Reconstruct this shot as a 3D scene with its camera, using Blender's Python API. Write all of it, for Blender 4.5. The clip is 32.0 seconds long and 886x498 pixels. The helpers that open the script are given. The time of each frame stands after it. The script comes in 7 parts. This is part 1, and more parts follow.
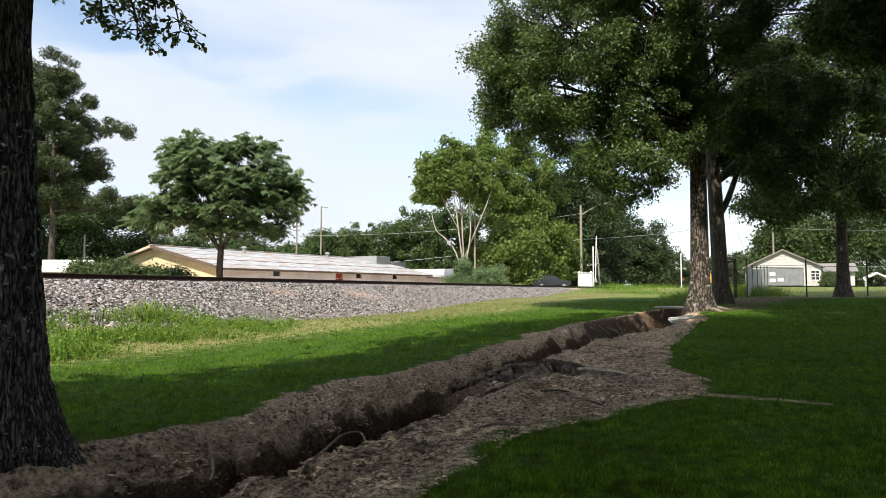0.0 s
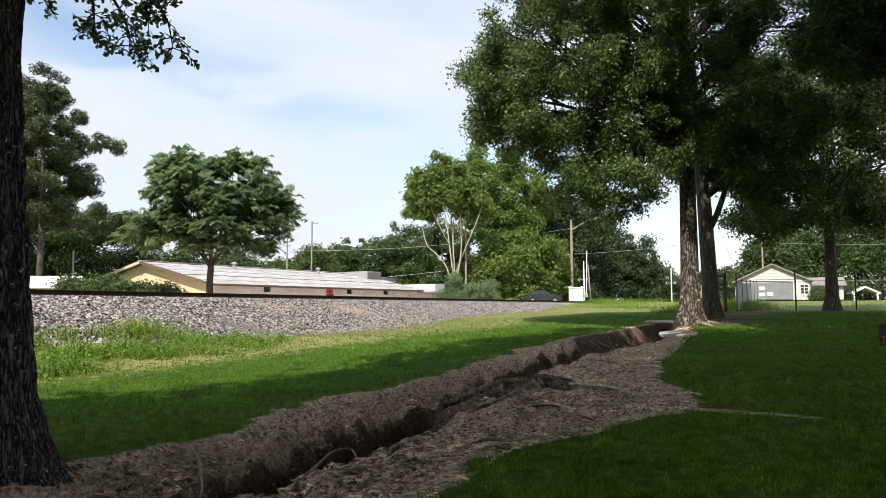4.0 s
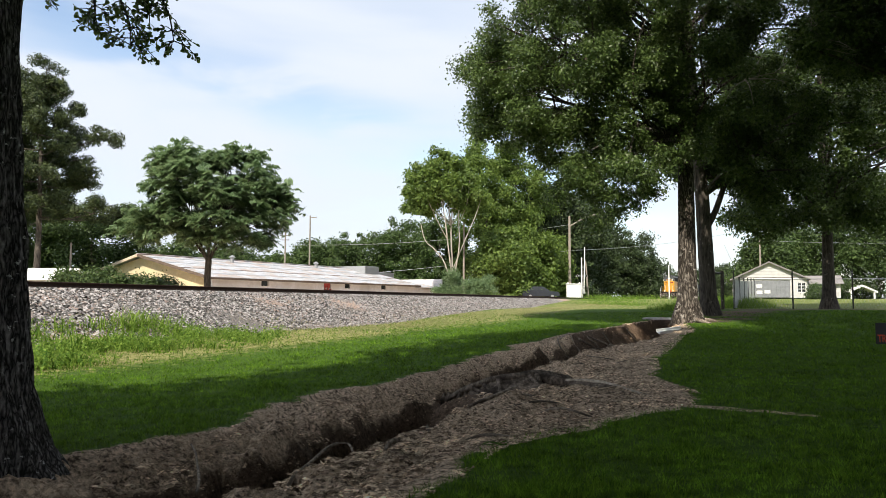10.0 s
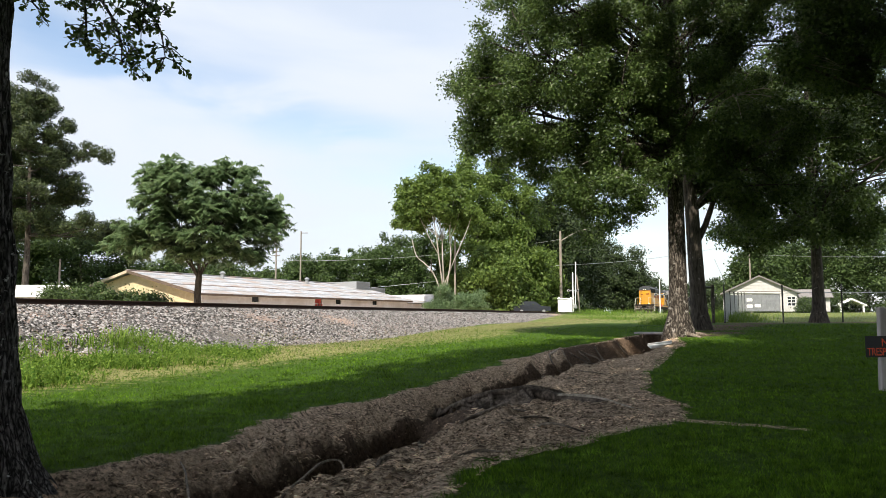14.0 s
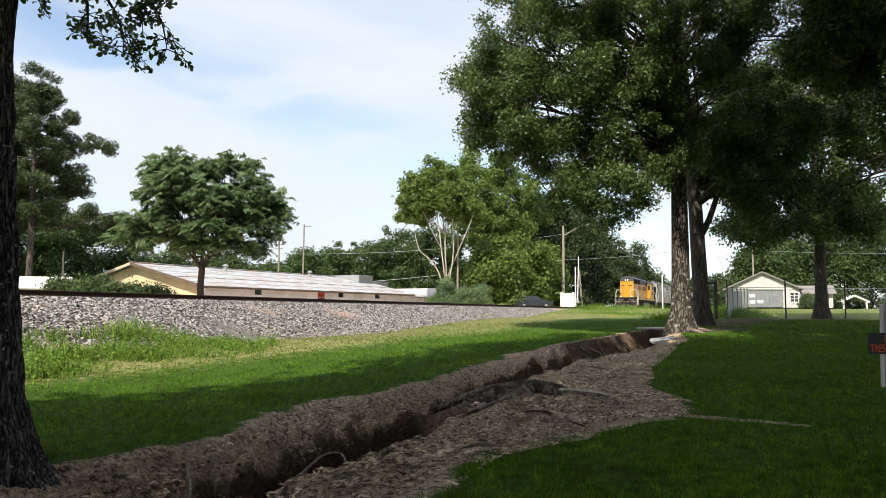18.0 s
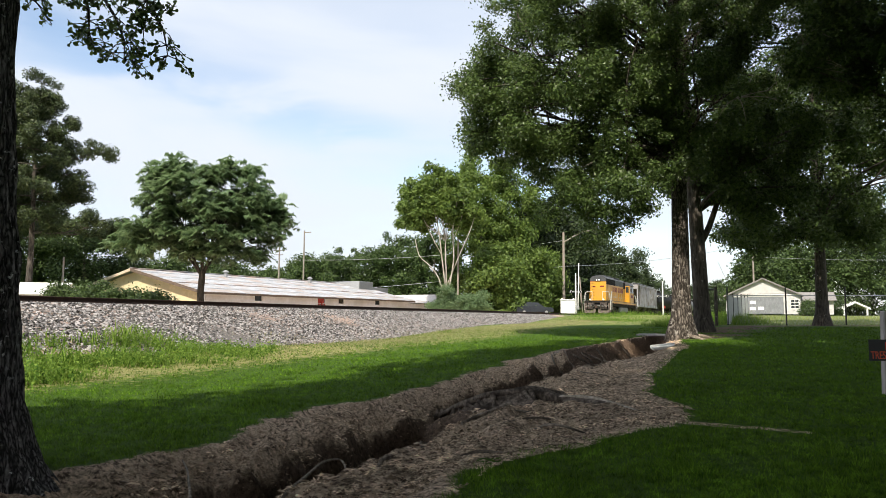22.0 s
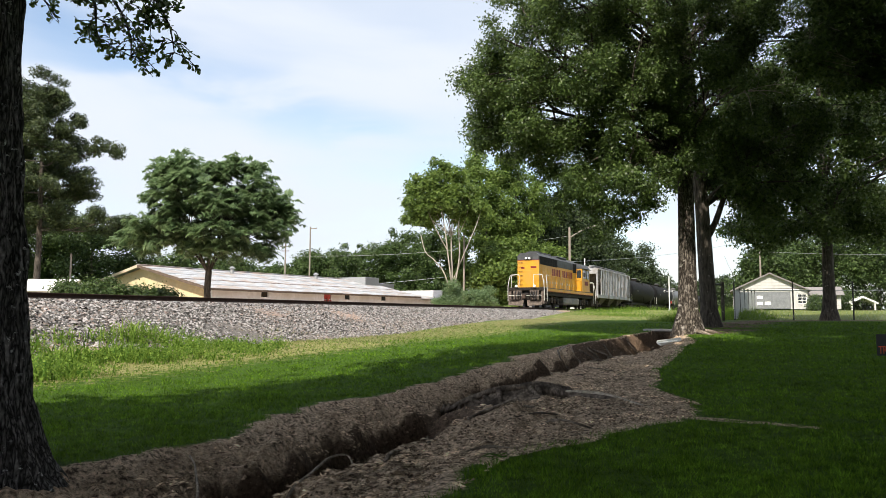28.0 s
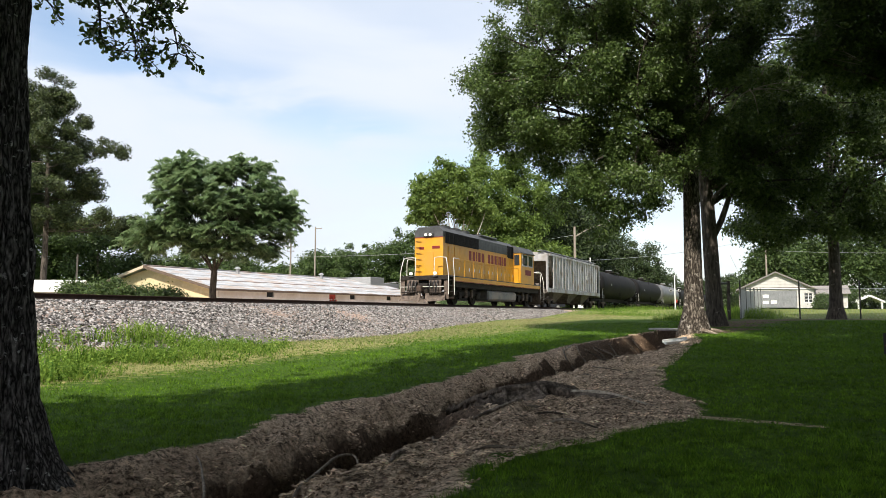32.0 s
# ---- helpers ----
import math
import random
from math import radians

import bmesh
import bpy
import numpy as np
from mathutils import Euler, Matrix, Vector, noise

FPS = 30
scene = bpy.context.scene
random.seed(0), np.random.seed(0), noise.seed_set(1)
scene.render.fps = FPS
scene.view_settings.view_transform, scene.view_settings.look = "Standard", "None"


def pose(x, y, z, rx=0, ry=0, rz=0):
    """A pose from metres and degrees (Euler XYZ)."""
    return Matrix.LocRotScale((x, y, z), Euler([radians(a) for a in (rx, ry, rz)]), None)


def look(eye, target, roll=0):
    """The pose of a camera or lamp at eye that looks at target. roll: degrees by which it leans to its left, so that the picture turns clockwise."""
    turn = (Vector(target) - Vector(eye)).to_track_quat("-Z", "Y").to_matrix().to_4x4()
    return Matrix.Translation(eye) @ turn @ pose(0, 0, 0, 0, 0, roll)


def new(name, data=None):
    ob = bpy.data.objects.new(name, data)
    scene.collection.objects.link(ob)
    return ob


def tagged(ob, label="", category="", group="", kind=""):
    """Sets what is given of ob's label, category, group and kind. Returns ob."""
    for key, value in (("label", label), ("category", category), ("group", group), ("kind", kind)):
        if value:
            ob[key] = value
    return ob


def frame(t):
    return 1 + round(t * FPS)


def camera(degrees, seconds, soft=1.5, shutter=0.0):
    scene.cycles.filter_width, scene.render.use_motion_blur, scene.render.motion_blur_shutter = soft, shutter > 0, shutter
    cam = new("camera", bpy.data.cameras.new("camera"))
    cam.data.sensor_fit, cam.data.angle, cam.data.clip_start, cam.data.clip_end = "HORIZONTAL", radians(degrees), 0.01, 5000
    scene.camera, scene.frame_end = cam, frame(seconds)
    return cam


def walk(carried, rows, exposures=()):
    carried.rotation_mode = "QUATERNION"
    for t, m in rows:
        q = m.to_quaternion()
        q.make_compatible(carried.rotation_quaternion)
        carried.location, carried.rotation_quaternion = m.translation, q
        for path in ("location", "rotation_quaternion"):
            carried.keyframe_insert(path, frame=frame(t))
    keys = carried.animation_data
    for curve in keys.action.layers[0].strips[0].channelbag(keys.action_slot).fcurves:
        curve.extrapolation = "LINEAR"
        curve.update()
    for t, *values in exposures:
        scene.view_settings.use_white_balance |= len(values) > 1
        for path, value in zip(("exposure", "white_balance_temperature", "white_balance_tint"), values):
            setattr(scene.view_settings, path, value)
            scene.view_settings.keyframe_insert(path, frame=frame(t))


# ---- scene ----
cam = camera(61.42, 32.0, soft=0.8)
EYE = Vector((0.0, 0.0, 1.0))
TURNS = [
    (0, 93.347, 0.146, 0.462), (0.5, 93.703, -0.043, 0.364), (1, 93.847, 0.256, 0.304), (1.5, 93.821, 0.072, 0.278),
    (2, 93.949, 0.172, 0.277), (2.5, 94.258, 0.144, 0.092), (3, 94.433, 0.255, -0.176), (3.5, 94.494, 0.309, -0.218),
    (5.5, 94.517, 0.418, -0.252), (6, 94.288, 0.322, -0.220), (6.5, 94.356, 0.269, -0.288), (7, 94.201, 0.331, -0.651),
    (7.5, 94.076, 0.241, -0.725), (8, 93.979, 0.137, -0.588), (8.5, 94.031, -0.018, -0.399), (9, 94.075, -0.035, -0.519),
    (9.5, 94.090, -0.038, -0.456), (10, 94.148, -0.110, -0.407), (10.5, 94.369, -0.275, -0.388), (11, 94.371, -0.211, -0.526),
    (11.5, 94.526, -0.078, -0.704), (12, 94.620, -0.005, -0.864), (12.5, 94.798, -0.081, -0.839), (13, 95.139, -0.077, -0.930),
    (13.5, 95.279, 0.161, -1.097), (14, 95.313, 0.146, -1.061), (14.5, 95.320, -0.106, -0.940), (16.5, 94.933, -0.483, -0.845),
    (17, 94.820, -0.141, -0.900), (17.5, 94.727, -0.115, -0.890), (18, 94.852, -0.208, -0.880), (18.5, 94.967, -0.225, -0.925),
    (19, 95.034, 0.003, -0.981), (19.5, 95.049, -0.282, -0.946), (20, 95.151, -0.450, -0.879), (20.5, 95.308, 0.012, -0.979),
    (21, 95.345, -0.170, -0.998), (21.5, 95.301, -0.394, -0.875), (22, 95.335, -0.265, -0.864), (22.5, 95.373, -0.157, -0.884),
    (23, 95.460, -0.048, -0.810), (23.5, 95.490, -0.277, -0.748), (24, 95.477, -0.288, -0.748), (24.5, 95.312, -0.204, -0.693),
    (25, 94.955, -0.336, -0.586), (25.5, 94.882, -0.385, -0.449), (27.5, 94.857, -0.286, -0.426), (28, 95.002, -0.133, -0.401),
    (28.5, 94.966, -0.164, -0.569), (29, 94.856, -0.420, -0.359), (29.5, 94.925, -0.464, -0.147), (30, 95.034, -0.197, -0.144),
    (30.5, 94.830, -0.057, -0.068), (31, 94.928, -0.118, 0.057), (31.5, 95.134, 0.022, 0.053), (32, 94.979, -0.000, -0.000),
]
walk(cam, [(t, pose(EYE.x, EYE.y, EYE.z, rx, ry, rz)) for t, rx, ry, rz in TURNS],
     exposures=[(0, 0.72, 6900, 10), (32, 0.72, 6900, 10)])

# ---- world and sun ----
SUN_TOWARDS = Vector((-0.34, -0.82, 0.90)).normalized()
world = bpy.data.worlds.new("sky")
scene.world = world
world.use_nodes = True
wn, wl = world.node_tree.nodes, world.node_tree.links
wn.clear()
w_out = wn.new("ShaderNodeOutputWorld")
w_bg = wn.new("ShaderNodeBackground")
w_sky = wn.new("ShaderNodeTexSky")
w_sky.sky_type = "NISHITA"
w_sky.sun_disc = False
w_sky.sun_elevation = math.asin(SUN_TOWARDS.z)
w_sky.sun_rotation = math.atan2(SUN_TOWARDS.x, SUN_TOWARDS.y)
w_sky.air_density = 1.0
w_sky.dust_density = 1.2
w_bg.inputs["Strength"].default_value = 0.14
w_tc = wn.new("ShaderNodeTexCoord")


def sky_noise(place, stretch, scale, detail, distort):
    p = wn.new("ShaderNodeMapping")
    p.inputs["Location"].default_value = place
    p.inputs["Rotation"].default_value = (0.0, 0.36, 0.0)
    p.inputs["Scale"].default_value = stretch
    wl.new(w_tc.outputs["Generated"], p.inputs["Vector"])
    q = wn.new("ShaderNodeTexNoise")
    q.inputs["Scale"].default_value = scale
    q.inputs["Detail"].default_value = detail
    q.inputs["Roughness"].default_value = 0.5
    q.inputs["Distortion"].default_value = distort
    wl.new(p.outputs["Vector"], q.inputs["Vector"])
    return q.outputs["Fac"]


def sky_ramp(fac, p0, v0, p1, v1):
    r = wn.new("ShaderNodeValToRGB")
    r.color_ramp.interpolation = "EASE"
    r.color_ramp.elements[0].position, r.color_ramp.elements[1].position = p0, p1
    r.color_ramp.elements[0].color, r.color_ramp.elements[1].color = (v0, v0, v0, 1), (v1, v1, v1, 1)
    wl.new(fac, r.inputs["Fac"])
    return r.outputs["Color"]


def sky_math(kind, a, b):
    k = wn.new("ShaderNodeMath")
    k.operation = kind
    for i, q in enumerate((a, b)):
        if isinstance(q, float):
            k.inputs[i].default_value = q
        else:
            wl.new(q, k.inputs[i])
    return k.outputs[0]


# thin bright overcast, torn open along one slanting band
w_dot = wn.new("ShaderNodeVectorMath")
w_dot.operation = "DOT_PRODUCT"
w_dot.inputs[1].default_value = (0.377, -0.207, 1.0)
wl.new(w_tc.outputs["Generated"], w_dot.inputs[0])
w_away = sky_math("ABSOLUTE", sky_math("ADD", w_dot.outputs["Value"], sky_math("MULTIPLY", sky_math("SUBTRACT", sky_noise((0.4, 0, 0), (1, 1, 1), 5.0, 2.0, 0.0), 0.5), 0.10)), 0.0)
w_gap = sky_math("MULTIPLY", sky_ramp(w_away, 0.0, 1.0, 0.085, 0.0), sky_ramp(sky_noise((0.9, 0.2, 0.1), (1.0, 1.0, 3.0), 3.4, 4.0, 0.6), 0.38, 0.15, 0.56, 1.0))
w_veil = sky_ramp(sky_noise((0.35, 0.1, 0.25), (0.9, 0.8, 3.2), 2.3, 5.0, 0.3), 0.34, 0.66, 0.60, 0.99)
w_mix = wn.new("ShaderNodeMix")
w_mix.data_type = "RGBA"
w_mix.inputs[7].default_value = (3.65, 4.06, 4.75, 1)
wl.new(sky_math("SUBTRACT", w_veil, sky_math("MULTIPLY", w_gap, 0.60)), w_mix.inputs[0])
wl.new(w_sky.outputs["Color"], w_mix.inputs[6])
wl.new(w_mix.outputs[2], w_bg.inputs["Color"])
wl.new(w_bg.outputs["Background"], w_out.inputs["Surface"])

sun_data = bpy.data.lights.new("sun", "SUN")
sun_data.energy = 4.3
sun_data.angle = radians(0.6)
sun_data.color = (1.0, 0.95, 0.86)
sun = new("sun", sun_data)
sun.matrix_world = look(SUN_TOWARDS * 60, (0, 0, 0))

# ---- materials ----
def mat(name, c1, c2, scale=6.0, rough=0.8, bump=0.0, bscale=None, metal=0.0, c3=None, big=0.35, detail=6.0, spec=0.5, stretch=None):
    """A node material: two colours in fine grain, a third in large stains, with relief."""
    m = bpy.data.materials.new(name)
    m.use_nodes = True
    n, l = m.node_tree.nodes, m.node_tree.links
    b = n["Principled BSDF"]
    b.inputs["Roughness"].default_value = rough
    b.inputs["Metallic"].default_value = metal
    b.inputs["Specular IOR Level"].default_value = spec
    tc = n.new("ShaderNodeTexCoord")
    src = tc.outputs["Object"]
    if stretch:
        mp = n.new("ShaderNodeMapping")
        mp.inputs["Scale"].default_value = stretch
        l.new(src, mp.inputs["Vector"])
        src = mp.outputs["Vector"]
    no = n.new("ShaderNodeTexNoise")
    no.inputs["Scale"].default_value = scale
    no.inputs["Detail"].default_value = detail
    no.inputs["Roughness"].default_value = 0.65
    l.new(src, no.inputs["Vector"])
    rp = n.new("ShaderNodeValToRGB")
    rp.color_ramp.elements[0].position, rp.color_ramp.elements[1].position = 0.32, 0.68
    rp.color_ramp.elements[0].color, rp.color_ramp.elements[1].color = (*c1, 1), (*c2, 1)
    l.new(no.outputs["Fac"], rp.inputs["Fac"])
    col = rp.outputs["Color"]
    if c3:
        n2 = n.new("ShaderNodeTexNoise")
        n2.inputs["Scale"].default_value = big
        n2.inputs["Detail"].default_value = 4.0
        l.new(tc.outputs["Object"], n2.inputs["Vector"])
        r2 = n.new("ShaderNodeValToRGB")
        r2.color_ramp.elements[0].position, r2.color_ramp.elements[1].position = 0.45, 0.66
        l.new(n2.outputs["Fac"], r2.inputs["Fac"])
        mx = n.new("ShaderNodeMix")
        mx.data_type = "RGBA"
        mx.inputs[7].default_value = (*c3, 1)
        l.new(r2.outputs["Color"], mx.inputs[0])
        l.new(col, mx.inputs[6])
        col = mx.outputs[2]
    l.new(col, b.inputs["Base Color"])
    if bump:
        bn = n.new("ShaderNodeBump")
        bn.inputs["Strength"].default_value = bump
        bn.inputs["Distance"].default_value = 0.02
        nb = n.new("ShaderNodeTexNoise")
        nb.inputs["Scale"].default_value = bscale or scale * 2.0
        nb.inputs["Detail"].default_value = 5.0
        l.new(src, nb.inputs["Vector"])
        l.new(nb.outputs["Fac"], bn.inputs["Height"])
        l.new(bn.outputs["Normal"], b.inputs["Normal"])
    return m


def leaf_mat(name, c1, c2, glow=0.35, rough=0.55, spec=0.35):
    """Leaves: each one its own shade, lit from the front and through from behind."""
    m = bpy.data.materials.new(name)
    m.use_nodes = True
    n, l = m.node_tree.nodes, m.node_tree.links
    b = n["Principled BSDF"]
    b.inputs["Roughness"].default_value = rough
    b.inputs["Specular IOR Level"].default_value = spec
    ge = n.new("ShaderNodeNewGeometry")
    rp = n.new("ShaderNodeValToRGB")
    rp.color_ramp.elements[0].color, rp.color_ramp.elements[1].color = (*c1, 1), (*c2, 1)
    l.new(ge.outputs["Random Per Island"], rp.inputs["Fac"])
    l.new(rp.outputs["Color"], b.inputs["Base Color"])
    tr = n.new("ShaderNodeBsdfTranslucent")
    hs = n.new("ShaderNodeHueSaturation")
    hs.inputs["Hue"].default_value = 0.485
    hs.inputs["Value"].default_value = 1.5
    l.new(rp.outputs["Color"], hs.inputs["Color"])
    l.new(hs.outputs["Color"], tr.inputs["Color"])
    mx = n.new("ShaderNodeMixShader")
    mx.inputs["Fac"].default_value = glow
    l.new(b.outputs["BSDF"], mx.inputs[1])
    l.new(tr.outputs["BSDF"], mx.inputs[2])
    l.new(mx.outputs["Shader"], n["Material Output"].inputs["Surface"])
    return m


def plain(name, c, rough=0.5, metal=0.0, emit=0.0):
    m = mat(name, tuple(x * 0.86 for x in c), tuple(min(1, x * 1.1) for x in c), 5.0, rough, 0.0, metal=metal)
    if emit:
        b = m.node_tree.nodes["Principled BSDF"]
        b.inputs["Emission Color"].default_value = (1.0, 0.93, 0.8, 1)
        b.inputs["Emission Strength"].default_value = emit
    return m


def bark_mat(name, dark, light, lichen=None, scale=9.0, amount=0.62, spots=19.0):
    m = mat(name, dark, light, scale, 0.95, 0.9, scale * 1.3, stretch=(1, 1, 0.22), spec=0.2)
    if lichen:
        n, l = m.node_tree.nodes, m.node_tree.links
        b = n["Principled BSDF"]
        old = b.inputs["Base Color"].links[0].from_socket
        tc = n.new("ShaderNodeTexCoord")
        no = n.new("ShaderNodeTexNoise")
        no.inputs["Scale"].default_value = spots
        no.inputs["Detail"].default_value = 4.0
        l.new(tc.outputs["Object"], no.inputs["Vector"])
        rp = n.new("ShaderNodeValToRGB")
        rp.color_ramp.elements[0].position, rp.color_ramp.elements[1].position = amount, amount + 0.05
        l.new(no.outputs["Fac"], rp.inputs["Fac"])
        mx = n.new("ShaderNodeMix")
        mx.data_type = "RGBA"
        mx.inputs[7].default_value = (*lichen, 1)
        l.new(rp.outputs["Color"], mx.inputs[0])
        l.new(old, mx.inputs[6])
        l.new(mx.outputs[2], b.inputs["Base Color"])
    return m


def furrowed_mat(name, dark, light, lichen, scale, tall=0.11, spots=17.0, amount=0.635, grain_scale=55.0):
    """Old bark: long plates between dark furrows, with small crusts of lichen."""
    m = bpy.data.materials.new(name)
    m.use_nodes = True
    n, l = m.node_tree.nodes, m.node_tree.links
    b = n["Principled BSDF"]
    b.inputs["Roughness"].default_value = 0.95
    b.inputs["Specular IOR Level"].default_value = 0.15
    tc = n.new("ShaderNodeTexCoord")

    def noise_of(stretch, sc, detail=5.0):
        mp = n.new("ShaderNodeMapping")
        mp.inputs["Scale"].default_value = stretch
        l.new(tc.outputs["Object"], mp.inputs["Vector"])
        t = n.new("ShaderNodeTexNoise")
        t.inputs["Scale"].default_value = sc
        t.inputs["Detail"].default_value = detail
        t.inputs["Roughness"].default_value = 0.65
        l.new(mp.outputs["Vector"], t.inputs["Vector"])
        return t

    def ramp(fac, p0, p1, c0=(0, 0, 0), c1=(1, 1, 1)):
        r = n.new("ShaderNodeValToRGB")
        r.color_ramp.elements[0].position, r.color_ramp.elements[1].position = p0, p1
        r.color_ramp.elements[0].color, r.color_ramp.elements[1].color = (*c0, 1), (*c1, 1)
        l.new(fac, r.inputs["Fac"])
        return r.outputs["Color"]

    warp = noise_of((1, 1, 0.35), 9.0, 3.0)
    mp = n.new("ShaderNodeMapping")
    mp.inputs["Scale"].default_value = (1, 1, tall)
    add = n.new("ShaderNodeVectorMath")
    add.operation = "MULTIPLY_ADD"
    add.inputs[1].default_value = (0.11, 0.11, 0.9)
    l.new(warp.outputs["Color"], add.inputs[0])
    l.new(tc.outputs["Object"], add.inputs[2])
    l.new(add.outputs["Vector"], mp.inputs["Vector"])
    vo = n.new("ShaderNodeTexVoronoi")
    vo.feature = "DISTANCE_TO_EDGE"
    vo.inputs["Scale"].default_value = scale
    l.new(mp.outputs["Vector"], vo.inputs["Vector"])
    plate = ramp(vo.outputs["Distance"], 0.01, 0.34)
    grain = noise_of((1, 1, 0.3), grain_scale)
    k = n.new("ShaderNodeMath")
    k.operation = "MULTIPLY"
    l.new(plate, k.inputs[0])
    l.new(ramp(grain.outputs["Fac"], 0.30, 0.72), k.inputs[1])
    c = ramp(k.outputs[0], 0.0, 0.85, dark, light)
    spots = ramp(noise_of((1, 1, 1.5), spots, 6.0).outputs["Fac"], amount, amount + 0.045)
    area = ramp(noise_of((1, 1, 1), 2.6, 2.0).outputs["Fac"], 0.42, 0.58)
    k2 = n.new("ShaderNodeMath")
    k2.operation = "MULTIPLY"
    l.new(spots, k2.inputs[0])
    l.new(area, k2.inputs[1])
    mx = n.new("ShaderNodeMix")
    mx.data_type = "RGBA"
    mx.inputs[7].default_value = (*lichen, 1)
    l.new(k2.outputs[0], mx.inputs[0])
    l.new(c, mx.inputs[6])
    l.new(mx.outputs[2], b.inputs["Base Color"])
    bn = n.new("ShaderNodeBump")
    bn.inputs["Strength"].default_value = 1.0
    bn.inputs["Distance"].default_value = 0.03
    l.new(k.outputs[0], bn.inputs["Height"])
    l.new(bn.outputs["Normal"], b.inputs["Normal"])
    return m


def ground_mat():
    """Mown grass with bare, dry and muddy patches where the soil attribute says so."""
    m = bpy.data.materials.new("grass_and_soil")
    m.use_nodes = True
    n, l = m.node_tree.nodes, m.node_tree.links
    b = n["Principled BSDF"]
    b.inputs["Roughness"].default_value = 0.95
    b.inputs["Specular IOR Level"].default_value = 0.15
    tc = n.new("ShaderNodeTexCoord")

    def noise_of(scale, detail=5.0):
        t = n.new("ShaderNodeTexNoise")
        t.inputs["Scale"].default_value = scale
        t.inputs["Detail"].default_value = detail
        t.inputs["Roughness"].default_value = 0.7
        l.new(tc.outputs["Object"], t.inputs["Vector"])
        return t.outputs["Fac"]

    def ramp(fac, p0, c0, p1, c1):
        r = n.new("ShaderNodeValToRGB")
        r.color_ramp.elements[0].position, r.color_ramp.elements[1].position = p0, p1
        r.color_ramp.elements[0].color, r.color_ramp.elements[1].color = (*c0, 1), (*c1, 1)
        l.new(fac, r.inputs["Fac"])
        return r.outputs["Color"]

    def blend(fac, a, c):
        x = n.new("ShaderNodeMix")
        x.data_type = "RGBA"
        l.new(fac, x.inputs[0])
        l.new(a, x.inputs[6])
        l.new(c, x.inputs[7])
        return x.outputs[2]

    grass = ramp(noise_of(38.0), 0.3, (0.018, 0.052, 0.005), 0.72, (0.105, 0.190, 0.026))
    dry = ramp(noise_of(30.0), 0.3, (0.19, 0.20, 0.065), 0.72, (0.46, 0.40, 0.19))
    soil = ramp(noise_of(24.0, 9.0), 0.40, (0.070, 0.045, 0.030), 0.60, (0.82, 0.63, 0.46))

    def attr(name):
        a = n.new("ShaderNodeAttribute")
        a.attribute_name = name
        return a.outputs["Fac"]

    def fray(fac, amount, scale):
        k = n.new("ShaderNodeMath")
        k.operation = "MULTIPLY_ADD"
        l.new(noise_of(scale), k.inputs[0])
        k.inputs[1].default_value = amount
        k.inputs[2].default_value = -amount / 2
        s = n.new("ShaderNodeMath")
        s.operation = "ADD"
        l.new(fac, s.inputs[0])
        l.new(k.outputs[0], s.inputs[1])
        r = n.new("ShaderNodeValToRGB")
        r.color_ramp.elements[0].position, r.color_ramp.elements[1].position = 0.42, 0.58
        l.new(s.outputs[0], r.inputs["Fac"])
        return r.outputs["Color"]

    c = blend(fray(attr("dry"), 0.9, 5.0), grass, dry)
    # dark soil colour, which also carries painted shade in ditch and under trees
    top = ramp(noise_of(22.0, 8.0), 0.3, (0.026, 0.017, 0.012), 0.72, (0.25, 0.175, 0.125))
    sand = ramp(noise_of(30.0, 9.0), 0.38, (0.24, 0.155, 0.10), 0.60, (0.86, 0.68, 0.50))
    soil = blend(ramp(noise_of(1.9, 7.0), 0.47, (0, 0, 0), 0.58, (1, 1, 1)), soil, sand)
    soil = blend(fray(attr("topsoil_shade"), 0.8, 2.5), soil, top)
    c = blend(fray(attr("soil"), 0.7, 7.0), c, soil)
    l.new(c, b.inputs["Base Color"])
    bn = n.new("ShaderNodeBump")
    bn.inputs["Strength"].default_value = 1.0
    bn.inputs["Distance"].default_value = 0.05
    l.new(noise_of(45.0), bn.inputs["Height"])
    l.new(bn.outputs["Normal"], b.inputs["Normal"])
    return m


M_GROUND = ground_mat()
M_BALLAST = mat("ballast_bed", (0.030, 0.027, 0.025), (0.20, 0.183, 0.172), 22.0, 0.95, 1.0, 26.0, c3=(0.34, 0.24, 0.19), big=0.22)
M_RAIL = mat("rusty_rail", (0.016, 0.009, 0.007), (0.05, 0.025, 0.016), 9.0, 0.8, 0.3, metal=0.3)
M_TIE = mat("creosoted_tie", (0.045, 0.034, 0.028), (0.10, 0.08, 0.065), 14.0, 0.9, 0.6)
M_OAK_LEAF = leaf_mat("oak_leaf", (0.024, 0.050, 0.012), (0.112, 0.170, 0.046), 0.30, 0.42)
M_MIMOSA_LEAF = leaf_mat("feathery_leaf", (0.066, 0.118, 0.052), (0.190, 0.275, 0.135), 0.46, 0.42)
M_PINE_LEAF = leaf_mat("pine_needles", (0.012, 0.025, 0.008), (0.068, 0.094, 0.028), 0.15)
M_BRIGHT_LEAF = leaf_mat("sycamore_leaf", (0.048, 0.090, 0.017), (0.155, 0.228, 0.050), 0.36)
M_WOODS_LEAF = leaf_mat("woodland_leaf", (0.018, 0.040, 0.010), (0.082, 0.130, 0.036), 0.25)
# dark kind of leaf, with the crossing trees' deep shade put into its colour
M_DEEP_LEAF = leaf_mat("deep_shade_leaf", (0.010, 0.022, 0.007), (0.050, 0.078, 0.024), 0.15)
M_WEED = leaf_mat("weed_blade", (0.040, 0.105, 0.012), (0.20, 0.305, 0.055), 0.35, 0.7, 0.15)
